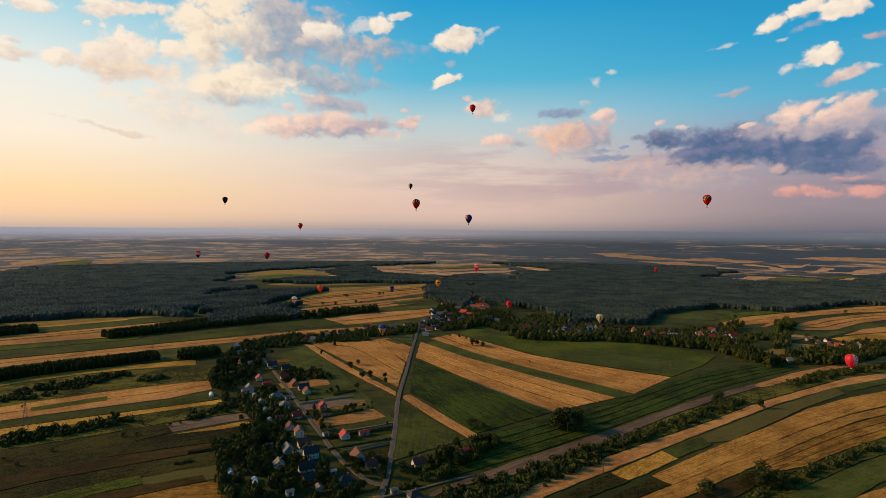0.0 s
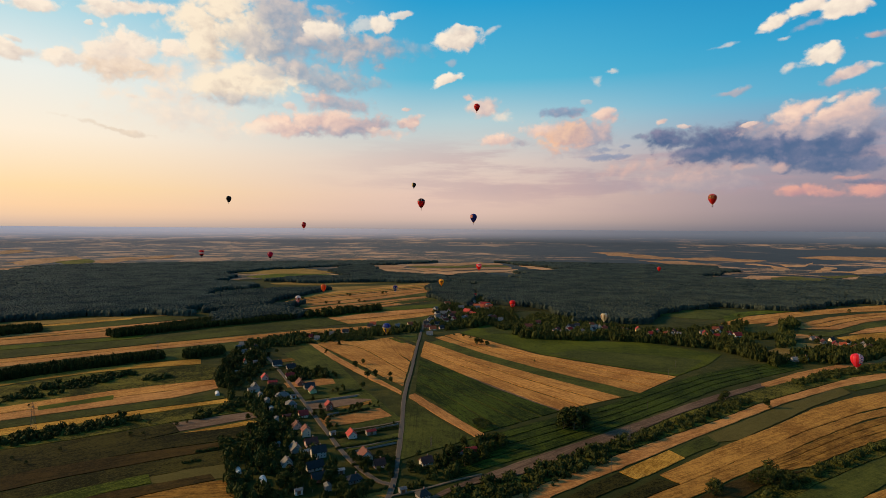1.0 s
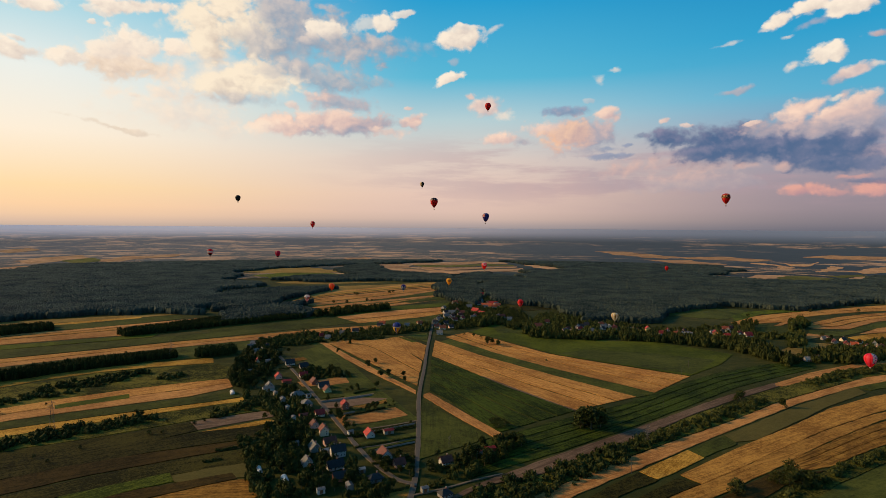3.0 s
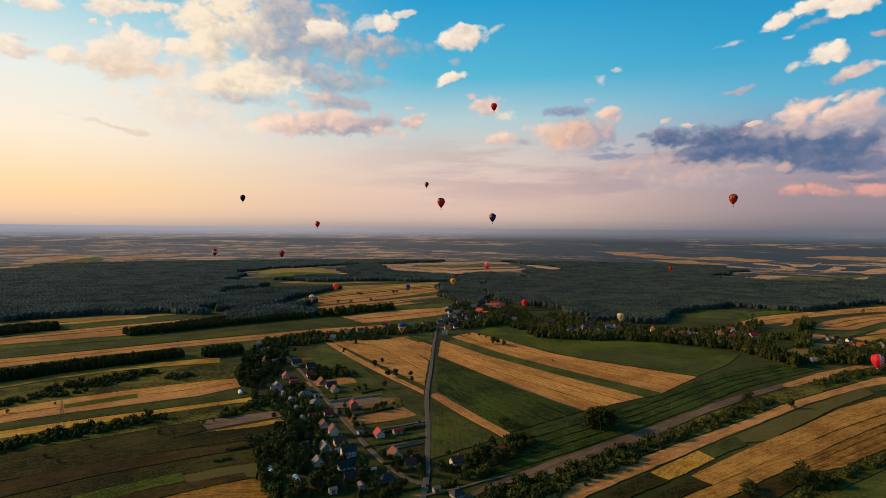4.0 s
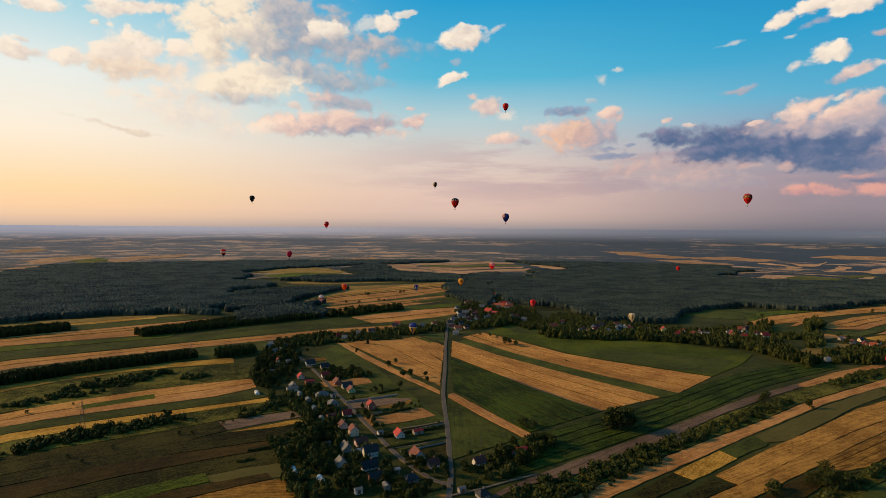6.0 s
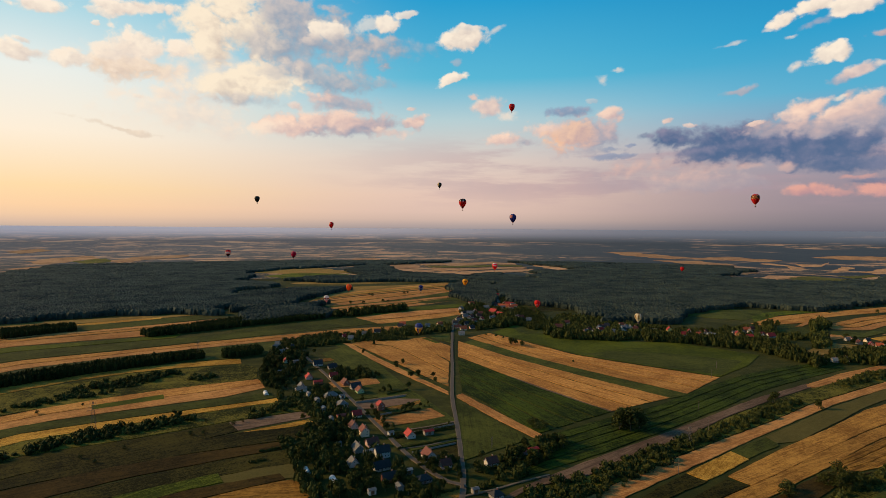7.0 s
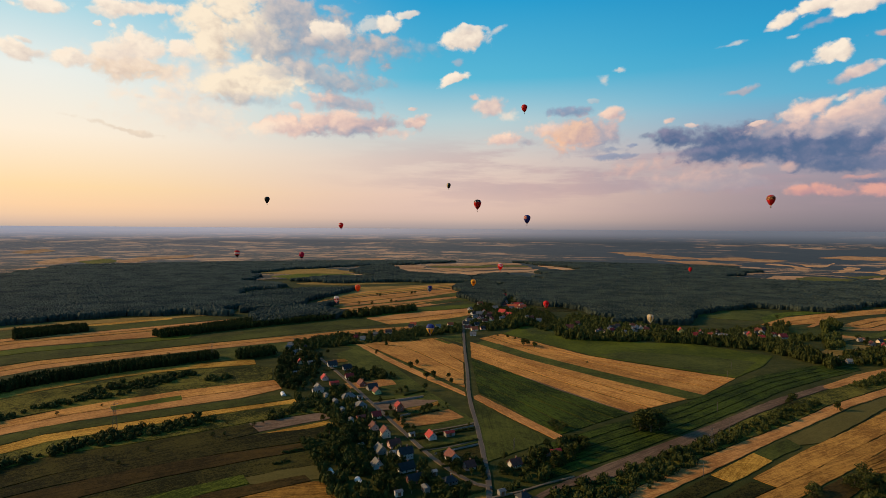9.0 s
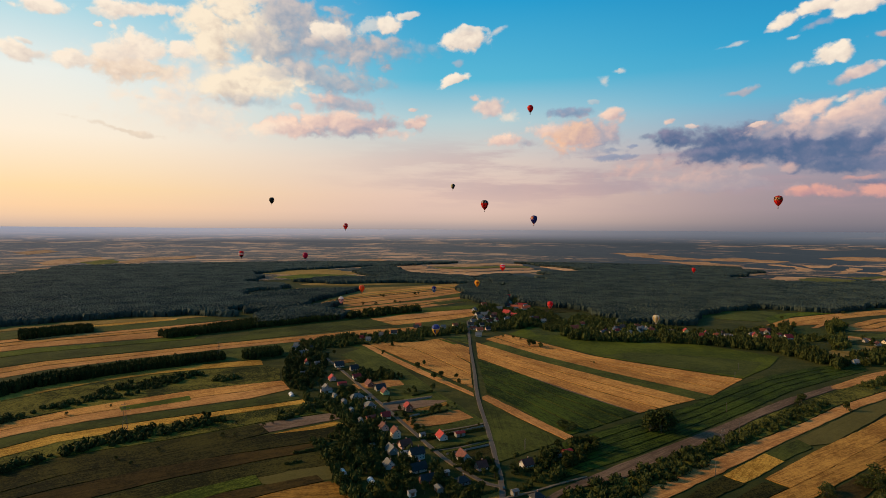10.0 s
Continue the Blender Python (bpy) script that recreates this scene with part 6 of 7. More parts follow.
def balloon(x, y, z, wide, colours, pattern, label, grounded=False):
    """A hot-air balloon, its envelope's middle at z: sewn gores, crown ring, skirt, burner, cables and basket.
    pattern(gore, level) names the colour of a panel; gores run 0 to 23 from the right, anticlockwise, levels 0 to 13 from the mouth."""
    craft = empty("hot_air_balloon", x, y, z - 0.70 * wide, 0)
    tagged(craft, label, "hot-air balloon", "balloons")
    gores, bm = 24, bmesh.new()
    rings = []
    for r, h in PROFILE:
        rings.append([bm.verts.new((r * wide * (1.0 if k % 2 else 0.982) * math.cos(math.pi * k / gores), r * wide * (1.0 if k % 2 else 0.982) * math.sin(math.pi * k / gores), h * wide)) for k in range(2 * gores)])
    for j in range(len(rings) - 1):
        for k in range(2 * gores):
            face = bm.faces.new((rings[j][k], rings[j][(k + 1) % (2 * gores)], rings[j + 1][(k + 1) % (2 * gores)], rings[j + 1][k]))
            face.material_index = colours.index(pattern(k // 2, j))
    envelope = part("envelope", bm, [CLOTH[c] for c in colours], craft, "", True)
    part("crown_ring", rod(bmesh.new(), (0, 0, 1.232 * wide), (0, 0, 1.246 * wide), 0.05 * wide, 0.03 * wide, 16), CLOTH[colours[0]], envelope)
    skirt = bmesh.new()
    low = [skirt.verts.new((0.07 * wide * math.cos(math.pi * k / 8), 0.07 * wide * math.sin(math.pi * k / 8), -0.08 * wide)) for k in range(16)]
    high = [skirt.verts.new((0.085 * wide * math.cos(math.pi * k / 8), 0.085 * wide * math.sin(math.pi * k / 8), 0.004 * wide)) for k in range(16)]
    for k in range(16):
        skirt.faces.new((low[k], low[(k + 1) % 16], high[(k + 1) % 16], high[k]))
    part("skirt", skirt, CLOTH[colours[-1]], craft)
    b = 0.055 * wide
    floor = -0.33 * wide if not grounded else -0.28 * wide
    for sx in (-1, 1):
        for sy in (-1, 1):
            part("cable", rod(bmesh.new(), (sx * b, sy * b, floor + 0.1 * wide), (sx * b * 0.9, sy * b * 0.9, -0.07 * wide), 0.035, 0.035, 4), STEEL, craft)
    part("burner", rod(bmesh.new(), (0, 0, -0.17 * wide), (0, 0, -0.12 * wide), 0.02 * wide, 0.014 * wide, 8), STEEL, craft)
    basket = part("basket", boxed(-b, b, -b, b, floor, floor + 0.1 * wide, bevel=0.1), WICKER, craft, "brown wicker basket")
    part("rim", boxed(-b * 1.08, b * 1.08, -b * 1.08, b * 1.08, floor + 0.095 * wide, floor + 0.11 * wide), DOOR, basket)
    return craft



# the village along the street
house(-244.6, 787.1, 27, 12.2, 9.5, 1, "slate", "white")
house(-220.1, 768.6, 28, 11.1, 8.7, 1, "slate", "grey")
house(-208.5, 721.7, 26, 9.7, 7.6, 1, "red", "white")
house(-187.1, 690.4, -62, 11.4, 8.9, 1, "brown", "brick")
house(-171.8, 673.5, 29, 11.8, 9.2, 1, "slate", "grey")
house(-163.9, 657.3, -64, 10.2, 8.0, 1, "brown", "green")
house(-131.7, 595.5, -66, 8.6, 7.5, 2, "red", "brick")
house(-94.2, 516.1, -67, 10.1, 7.9, 1, "red", "white")
shed(-77.2, 523.7, 26, 9.1, 5.5, "red", "grey")
house(-74.8, 468.7, -67, 12.6, 9.8, 1, "brown", "white")
house(-61, 450.9, 29, 8.5, 7.5, 1, "brown", "pink")
house(-77.3, 423.9, 30, 10.5, 8.2, 1, "slate", "grey", hip=True)
shed(-90.2, 437.6, 28, 5.9, 4.0, "pale", "grey")
house(-293.7, 802.3, -61, 9.1, 7.5, 1, "red", "cream")
shed(-278.1, 799.4, 32, 9.2, 5.5, "grey", "grey")
house(-239.3, 715.2, -67, 10.4, 8.1, 1, "red", "pink")
shed(-222.2, 691.9, 27, 10.7, 6.4, "red", "brick")
shed(-234.9, 659.8, 30, 12.7, 7.6, "grey", "white")
house(-194, 636.3, 30, 14.5, 11.3, 1, "grey", "grey", hip=True)
shed(-205.8, 619.1, -65, 8.4, 5.0, "grey", "grey")
house(-237.6, 671.5, -65, 9.7, 7.6, 1, "grey", "grey")
house(-173.9, 598.2, -61, 12.4, 9.7, 2, "grey", "pink", hip=True)
shed(-192.1, 590.1, -66, 6.8, 4.1, "pale", "grey")
shed(-167.9, 565.7, 32, 9.8, 5.9, "brown", "brick")
house(-153.3, 571.3, 26, 8.5, 7.5, 1, "red", "cream")
shed(-177.2, 558.7, -65, 5.4, 4.0, "grey", "white")
house(-151.3, 538.4, -66, 8.5, 7.5, 1, "brown", "pink")
house(-137.8, 519.3, -67, 9.7, 7.5, 2, "brown", "cream")
house(-127.1, 494.8, 32, 10.2, 8.0, 1, "brown", "pink")
house(-137.8, 481.7, -62, 11.0, 8.6, 1, "grey", "grey")
shed(-127.1, 474.6, 32, 8.2, 4.9, "pale", "grey")
house(-115.1, 470.1, 28, 11.7, 8.2, 2, "slate", "white")
house(-112.6, 445.4, 32, 12.9, 8.0, 1, "slate", "white")
house(-136.8, 451.4, -65, 8.5, 7.5, 1, "grey", "white")
shed(-130.5, 440.8, -66, 5.0, 4.0, "orange", "white")
house(-103.7, 425.3, 27, 12.3, 7.6, 1, "slate", "brick")
shed(-94.8, 410.4, -65, 7.1, 4.3, "grey", "grey")
shed(-114.6, 402.9, 28, 5.4, 4.0, "grey", "white")
shed(-284, 742.1, 31, 7.2, 4.3, "grey", "grey")
shed(-221.1, 642, -61, 6.2, 4.0, "grey", "white")
shed(-180.6, 634.5, 31, 5.5, 4.0, "grey", "white")
shed(-156.9, 491.5, 32, 5.0, 4.0, "grey", "grey")
shed(-112.7, 519.9, 32, 5.0, 4.0, "grey", "white")
greenhouse(-146.5, 422.4, -64, 12, 5)
greenhouse(-273.1, 647.2, -64, 12, 5)
greenhouse(-171.8, 438.9, -64, 9, 4)
# by the main road
house(-22.8, 456.2, 28, 9.4, 7.5, 1, "brown", "white")
shed(16.4, 482.9, 26, 8.4, 5.0, "red", "brick")
shed(7.5, 477.8, -61, 5.5, 4.0, "red", "grey")
house(-23.3, 399.6, 30, 8.5, 7.5, 1, "slate", "grey", hip=True)
shed(-38.5, 406.2, 28, 5.0, 4.0, "grey", "grey")
# the far village
house(-8.3, 1274.9, 2, 14.5, 11.3, 1, "grey", "white", far=True)
house(-20.7, 1225.1, 20, 12.7, 9.9, 1, "grey", "cream", far=True)
house(-28.6, 1079, 11, 12.3, 9.6, 1, "orange", "cream", far=True)
house(-33.4, 1026.4, -2, 10.6, 8.3, 1, "grey", "white", far=True)
house(-26.9, 1355.4, 58, 11.2, 8.8, 1, "grey", "white", far=True)
house(2, 1449.6, 28, 13.5, 10.5, 1, "orange", "grey", far=True)
house(32.9, 1508.6, 10, 12.5, 9.7, 1, "orange", "pink", far=True)
house(80.5, 1401.1, -11, 26.0, 11.5, 1, "orange", "orange", far=True)
house(100.8, 1433.6, -13, 20.8, 11.5, 1, "red", "cream", far=True)
house(87.3, 1613.5, 3, 21.7, 11.5, 2, "red", "pink", far=True)
house(84.6, 1761.3, 23, 16.4, 11.5, 1, "grey", "white", far=True)
house(107.6, 1779.1, 1, 14.7, 11.5, 1, "grey", "pink", far=True)
house(48.9, 1312.9, -47, 19.0, 11.5, 1, "red", "brick", far=True)
house(59.5, 1261.6, -51, 18.3, 11.5, 1, "red", "brick", far=True)
house(102.6, 1223.4, 7, 11.4, 8.9, 1, "brown", "white", far=True)
house(94.7, 1230.9, 39, 10.2, 7.9, 1, "grey", "white", far=True)
house(114.9, 1193.6, 1, 9.9, 7.7, 1, "grey", "white", far=True)
house(162.2, 1106.4, 2, 14.9, 11.5, 1, "brown", "pink", far=True)
house(237.1, 1090.9, 69, 10.2, 7.9, 2, "grey", "white", far=True)
house(248.8, 1110.3, 3, 10.3, 8.1, 1, "slate", "white", far=True)
house(291.5, 1105.9, 3, 10.3, 8.0, 1, "grey", "white", far=True)
house(335.6, 1065.2, 1, 15.4, 11.5, 1, "grey", "white", far=True)
house(368.7, 1072.6, 78, 12.2, 9.5, 2, "red", "yellow", far=True)
house(382.2, 1038.7, 0, 11.8, 9.2, 1, "red", "white", far=True)
house(405, 1068.3, 70, 10.0, 7.8, 1, "red", "white", far=True)
house(411.2, 1039.9, 1, 9.7, 7.6, 1, "orange", "brick", far=True)
house(430.9, 1029.7, -1, 9.6, 7.5, 1, "pale", "pink", far=True)
house(481.7, 1037.4, 70, 10.7, 8.4, 2, "red", "orange", far=True)
house(484.8, 1054.4, 0, 8.7, 7.5, 1, "grey", "white", far=True)
house(495.6, 1021.7, -2, 9.5, 7.5, 1, "red", "cream", far=True)
house(537.9, 1028.8, 8, 13.8, 10.8, 1, "red", "white", far=True)
house(528.6, 1097.8, -1, 9.1, 7.5, 1, "orange", "brick", far=True)
house(543.4, 1104.7, 19, 9.1, 7.5, 1, "brown", "brick", far=True)
house(666.5, 1002.6, 43, 8.5, 7.5, 1, "orange", "pink", far=True)
house(659.2, 972.5, 78, 10.1, 7.9, 1, "brown", "grey", far=True)
house(688.1, 993.3, 17, 8.5, 7.5, 1, "slate", "cream", far=True)
house(669.7, 958.7, 57, 8.9, 7.5, 1, "red", "brick", far=True)
house(676.5, 949.7, -23, 9.8, 7.7, 1, "orange", "cream", far=True)
house(702.1, 969.4, 85, 8.5, 7.5, 1, "brown", "white", far=True)
house(684.9, 932, 32, 8.7, 7.5, 1, "orange", "brick", far=True)
house(716.9, 955.9, 64, 8.5, 7.5, 1, "grey", "cream", far=True)
house(708.3, 932.9, 6, 9.7, 7.5, 1, "brown", "pink", far=True)
house(627.5, 1011.3, 61, 8.5, 7.5, 1, "grey", "white", far=True)
house(660.2, 1002.3, 2, 8.5, 7.5, 1, "grey", "grey", far=True)
house(506.8, 837.6, 20, 9.5, 7.5, 1, "orange", "brick", far=True)
house(521.7, 834.6, 2, 8.6, 7.5, 1, "pale", "grey", far=True)
house(542.4, 842.5, 9, 8.7, 7.5, 1, "grey", "cream", far=True)
house(-153.5, 1104.8, -2, 10.3, 8.0, 1, "slate", "grey", far=True)
house(-75.2, 1128.1, 22, 10.5, 8.2, 1, "orange", "cream", far=True)
house(-150.9, 1124.6, -2, 11.6, 9.1, 1, "orange", "pink", far=True)
house(-212.4, 1018.7, -3, 8.5, 7.5, 1, "grey", "cream", far=True)
house(-243.2, 990.6, 30, 9.2, 7.5, 1, "red", "brick", far=True)
house(-230.2, 975.8, -2, 8.5, 7.5, 1, "grey", "white", far=True)
house(-191.8, 1042.1, 2, 10.8, 8.4, 1, "slate", "cream", far=True)
house(-99.5, 1107.3, 12, 9.2, 7.5, 1, "grey", "white", far=True)
house(-337.6, 892.6, 30, 8.5, 7.5, 1, "grey", "white", far=True)
house(-341.5, 918.7, -1, 8.5, 7.5, 1, "grey", "grey", far=True)
house(-314, 893.5, 38, 10.2, 7.9, 1, "slate", "white", far=True)
house(-316.4, 860.5, 29, 8.5, 7.5, 1, "grey", "white", far=True)
house(-2.2, 1180.5, 10, 9.8, 7.6, 1, "brown", "white", far=True)
house(-43, 1143.2, 2, 10.6, 8.3, 1, "slate", "white", far=True)
house(-34.7, 1179, 11, 11.0, 8.6, 1, "grey", "cream", far=True)
house(9.9, 1242.6, 29, 11.6, 9.0, 1, "brown", "cream", far=True)
house(36.5, 1378.4, 2, 12.8, 10.0, 1, "grey", "white", far=True)
house(-40.7, 1097.2, 1, 9.1, 7.5, 1, "brown", "cream", far=True)
house(137, 1942.9, -2, 14.1, 11.0, 1, "grey", "white", far=True)
house(55.9, 1727.6, 29, 12.5, 9.8, 1, "grey", "white", far=True)
house(41.9, 1808, -3, 13.1, 10.2, 1, "grey", "grey", far=True)
house(256.7, 1061.8, 3, 8.8, 7.5, 1, "grey", "white", far=True)
house(264.3, 1130.5, -3, 9.4, 7.5, 1, "slate", "grey", far=True)
house(189.9, 1161.1, 2, 9.6, 7.5, 1, "brown", "cream", far=True)
house(310.2, 1094.2, -2, 9.1, 7.5, 1, "brown", "white", far=True)
house(37.5, 1214.3, 14, 10.1, 7.8, 1, "grey", "cream", far=True)
house(-37.6, 1099.6, 33, 9.1, 7.5, 1, "grey", "pink", far=True)
house(4.9, 1317.1, 82, 10.9, 8.5, 1, "orange", "white", far=True)
house(110, 1509.7, 31, 12.5, 9.7, 1, "orange", "cream", far=True)
house(8.5, 1248.2, 47, 10.3, 8.1, 1, "grey", "pink", far=True)
house(124.2, 1501.3, 23, 12.4, 9.7, 1, "red", "white", far=True)
house(-21.1, 1137.1, 20, 9.4, 7.5, 1, "slate", "white", far=True)
house(-11.9, 1091.2, 18, 9.0, 7.5, 1, "slate", "pink", far=True)
house(62.8, 1432.9, 25, 11.9, 9.3, 1, "brown", "white", far=True)
house(-13, 1205.3, 82, 10.0, 7.8, 1, "orange", "cream", far=True)
house(-38.1, 1196.1, 67, 9.9, 7.7, 1, "brown", "cream", far=True)
house(-22.6, 1282, 41, 10.6, 8.3, 1, "slate", "white", far=True)
house(98.8, 1385.8, 2, 11.5, 8.9, 1, "orange", "white", far=True)
house(107.4, 1424.8, 23, 11.8, 9.2, 1, "grey", "pink", far=True)
house(110.6, 1504.1, 55, 12.5, 9.7, 1, "slate", "cream", far=True)
house(88.7, 1449.9, 53, 12.0, 9.4, 1, "orange", "white", far=True)
house(110.6, 1406, 8, 11.6, 9.1, 1, "orange", "cream", far=True)
house(69.5, 1489.9, 22, 12.3, 9.6, 1, "grey", "white", far=True)
house(15.6, 1279, -3, 10.6, 8.3, 1, "brown", "cream", far=True)
house(-7.1, 1229.2, 46, 10.2, 7.9, 1, "brown", "white", far=True)
house(42.4, 1233.5, 68, 10.2, 8.0, 1, "orange", "white", far=True)
house(73.8, 1483.6, 68, 12.3, 9.6, 1, "grey", "cream", far=True)
house(76.8, 1374.3, 4, 11.4, 8.9, 1, "grey", "pink", far=True)
house(118.2, 1480, 24, 12.3, 9.6, 1, "grey", "white", far=True)
house(97.9, 1452.2, 10, 12.0, 9.4, 1, "red", "pink", far=True)
house(13.8, 1200.2, 58, 9.9, 7.8, 1, "red", "cream", far=True)
house(313.4, 1105.7, 74, 9.2, 7.5, 1, "brown", "pink", far=True)
house(298.1, 1115.4, 45, 9.2, 7.5, 1, "grey", "white", far=True)
house(296.5, 1138.3, 15, 9.4, 7.5, 1, "orange", "white", far=True)
house(218.7, 1057.7, 48, 8.8, 7.5, 1, "brown", "cream", far=True)
house(284.7, 1084.7, 43, 9.0, 7.5, 1, "slate", "white", far=True)
house(226.3, 1056.1, 56, 8.7, 7.5, 1, "slate", "white", far=True)
house(306.1, 1111.9, 84, 9.2, 7.5, 1, "grey", "cream", far=True)
house(205.8, 1061, 20, 8.8, 7.5, 1, "grey", "pink", far=True)
house(238.9, 1081.5, 13, 9.0, 7.5, 1, "red", "white", far=True)
house(214.3, 1077, 38, 8.9, 7.5, 1, "brown", "pink", far=True)
house(429, 1037.6, 9, 8.6, 7.5, 1, "grey", "white", far=True)
house(531.7, 1047.3, 11, 8.7, 7.5, 1, "red", "cream", far=True)
house(523.3, 1072.1, 85, 8.9, 7.5, 1, "grey", "white", far=True)
house(435.4, 1068.3, 48, 8.8, 7.5, 1, "brown", "pink", far=True)
house(526.4, 1033.8, 54, 8.6, 7.5, 1, "slate", "white", far=True)
house(414.7, 1046.3, 34, 8.7, 7.5, 1, "brown", "white", far=True)
house(504.3, 1060.7, 47, 8.8, 7.5, 1, "slate", "white", far=True)
house(409.7, 1025.3, 77, 8.5, 7.5, 1, "grey", "pink", far=True)
house(423.2, 1043.8, 59, 8.6, 7.5, 1, "slate", "white", far=True)
house(344.5, 1069.6, 9, 8.9, 7.5, 1, "brown", "white", far=True)
house(-799.9, 3081.6, 74, 11.0, 8.0, 1, "red", "white", far=True)
house(-720.7, 2904.1, 67, 11.0, 8.0, 1, "brown", "white", far=True)
house(-879.3, 3230.6, 12, 11.0, 8.0, 1, "brown", "white", far=True)
house(-697.3, 3000.1, 40, 11.0, 8.0, 1, "grey", "white", far=True)
house(-604.9, 2917.1, 34, 11.0, 8.0, 1, "grey", "pink", far=True)
house(-450.5, 2683.9, 36, 11.0, 8.0, 1, "brown", "pink", far=True)
house(-395.2, 2579.4, 19, 11.0, 8.0, 1, "pale", "white", far=True)
house(-201.8, 2259.3, 90, 11.0, 8.0, 1, "grey", "pink", far=True)
house(-163.1, 2184.8, 46, 11.0, 8.0, 1, "grey", "pink", far=True)
house(-188.7, 2343.9, 70, 11.0, 8.0, 1, "brown", "pink", far=True)
house(-144.5, 2264.3, 52, 11.0, 8.0, 1, "brown", "white", far=True)
house(-704.1, 3259.2, 38, 11.0, 8.0, 1, "pale", "pink", far=True)
house(-532, 2925.4, 8, 11.0, 8.0, 1, "pale", "white", far=True)
house(-360.6, 2618.6, 20, 11.0, 8.0, 1, "red", "pink", far=True)
house(-255, 2337.9, 50, 11.0, 8.0, 1, "red", "cream", far=True)
house(-502.2, 3022.8, 42, 11.0, 8.0, 1, "brown", "cream", far=True)
# trees
grove(29, (0, 1, 2, 3), [(-305.9, 718.5), (-342.4, 879.8), (-331.3, 947), (-280.1, 806.2), (-231.5, 664.6), (-241.3, 630.6), (-261.9, 663.6)], 1.21, 3.6)
grove(21, (0, 1, 4, 5, 4), [(-238.3, 664.4), (-197.6, 665.6), (-153.5, 549.5), (-136.8, 491.9), (-149.1, 479), (-189.4, 556.7)], 1.04, 3.6)
grove(19, (0, 1, 2, 3, 5), [(-211.8, 564.6), (-180.8, 557), (-144.2, 479.1), (-146, 444.7), (-173.6, 478.4)], 1.21, 3.6)
grove(25, (0, 1, 2, 5, 4), [(-197.1, 490.5), (-155.4, 485.1), (-119.4, 424.9), (-117.9, 394.3), (-158.4, 393.4), (-177, 433.6)], 1.21, 3.6)
grove(19, (0, 1, 2, 3, 5), [(-130.9, 461.6), (-100.3, 445.7), (-80.1, 425.8), (-53.2, 407.7), (-81.3, 395), (-117.9, 394.3)], 1.16, 3.6)
grove(11, (0, 1, 2, 3, 4), [(-88.2, 462.6), (-54.8, 459.9), (-50.3, 428.4), (-71.9, 433.9)], 1.04, 3.6)
grove(8, (0, 1, 4, 9), [(-166, 643.6), (-130.6, 584.4), (-103, 506.1), (-111.8, 512.8), (-136.6, 566.6)], 0.88, 3.6)
grove(7, (0, 2, 6, 8), [(-142.5, 662.5), (-112.1, 697.9), (-98.4, 663.9), (-133.5, 646.8)], 0.88, 3.6)
grove(10, (0, 1, 5, 8, 9), [(-121.6, 584.7), (-75.6, 620.7), (-70.6, 608.8), (-114.3, 574.1)], 0.83, 2.5)
grove(5, (0, 4, 8), [(-176, 734), (-155.3, 746.3), (-142.8, 712.8), (-156.5, 707)], 0.88, 3.6)
grove(8, (0, 1, 2, 6), [(-37.9, 431.6), (-35.8, 469.6), (-5, 495.1), (31.6, 502.6), (11.3, 459.2), (-13.3, 442.4)], 1.10, 3.6)
grove(14, (0, 1, 2, 3, 5), [(-2.1, 468), (40, 523.7), (48.6, 496.4), (38.8, 483.4), (5.5, 448.1)], 1.16, 3.6)
grove(11, (8, 9, 0), [(106.1, 540.4), (118.9, 576.8), (150.3, 583), (148.8, 560.6), (119.2, 528.6)], 2.20, 3.6)
grove(4, (8, 9), [(20.6, 542.8), (25.7, 562.4), (39.4, 557.8), (33.5, 535.5)], 2.09, 3.0)
grove(6, (8, 9), [(227.3, 424.7), (243.1, 444.9), (260.2, 451.6), (258, 428.2), (239, 419.3)], 2.97, 4.0)
grove(10, (0, 1, 2), [(675.1, 1023.8), (755.7, 986.1), (700, 911), (634.1, 962)], 1.10, 2.5)
grove(4, (0, 1, 8), [(248.1, 423.2), (264.4, 431.2), (263.4, 423.5), (250.7, 417.7)], 1.10, 3.0)
grove(4, (8, 9), [(189.4, 411), (201, 424.1), (203, 414.9), (191.8, 404)], 2.53, 3.0)
grove(10, (0, 1, 2, 3), [(-296.4, 805.6), (-320.3, 942.7), (-278.5, 949.2), (-243.8, 863.2), (-260.2, 824.7)], 1.10, 3.6)
plant(0, -132.2, 778, 1.15)
plant(1, -123.9, 798, 1.00)
plant(2, -107.2, 722.1, 1.35)
plant(0, -98.2, 730.8, 1.10)
plant(3, -77.8, 725.9, 0.95)
plant(1, -75.1, 701.7, 0.90)
plant(0, 48.4, 938.7, 1.50)
plant(1, 56.6, 943.7, 1.40)
plant(2, 65.1, 925.7, 1.30)
plant(3, 27.8, 1002, 1.00)
plant(0, 311.6, 631.8, 1.50)
plant(2, 317.8, 638.2, 1.30)
plant(1, 351, 612.7, 1.30)
plant(8, 352.3, 608.9, 1.20)
plant(0, 563, 1124.6, 1.60)
plant(1, 607.4, 1126.6, 1.80)
plant(2, 567.3, 1087.3, 1.60)
plant(1, 424.2, 1057.5, 1.60)
plant(0, 529.9, 824.3, 1.20)
plant(4, -57.5, 548.7, 0.70)
plant(4, -142.8, 575.1, 0.90)
plant(5, -117.5, 534.7, 1.00)
plant(4, -112.4, 537.9, 0.90)
plant(8, -300.7, 515.3, 1.20)
plant(8, -290.4, 518.4, 1.00)
plant(8, -343.1, 480.7, 1.00)
plant(8, -350.4, 451, 1.00)
plant(8, -486.5, 569.4, 1.20)
plant(8, -457.3, 598, 0.90)
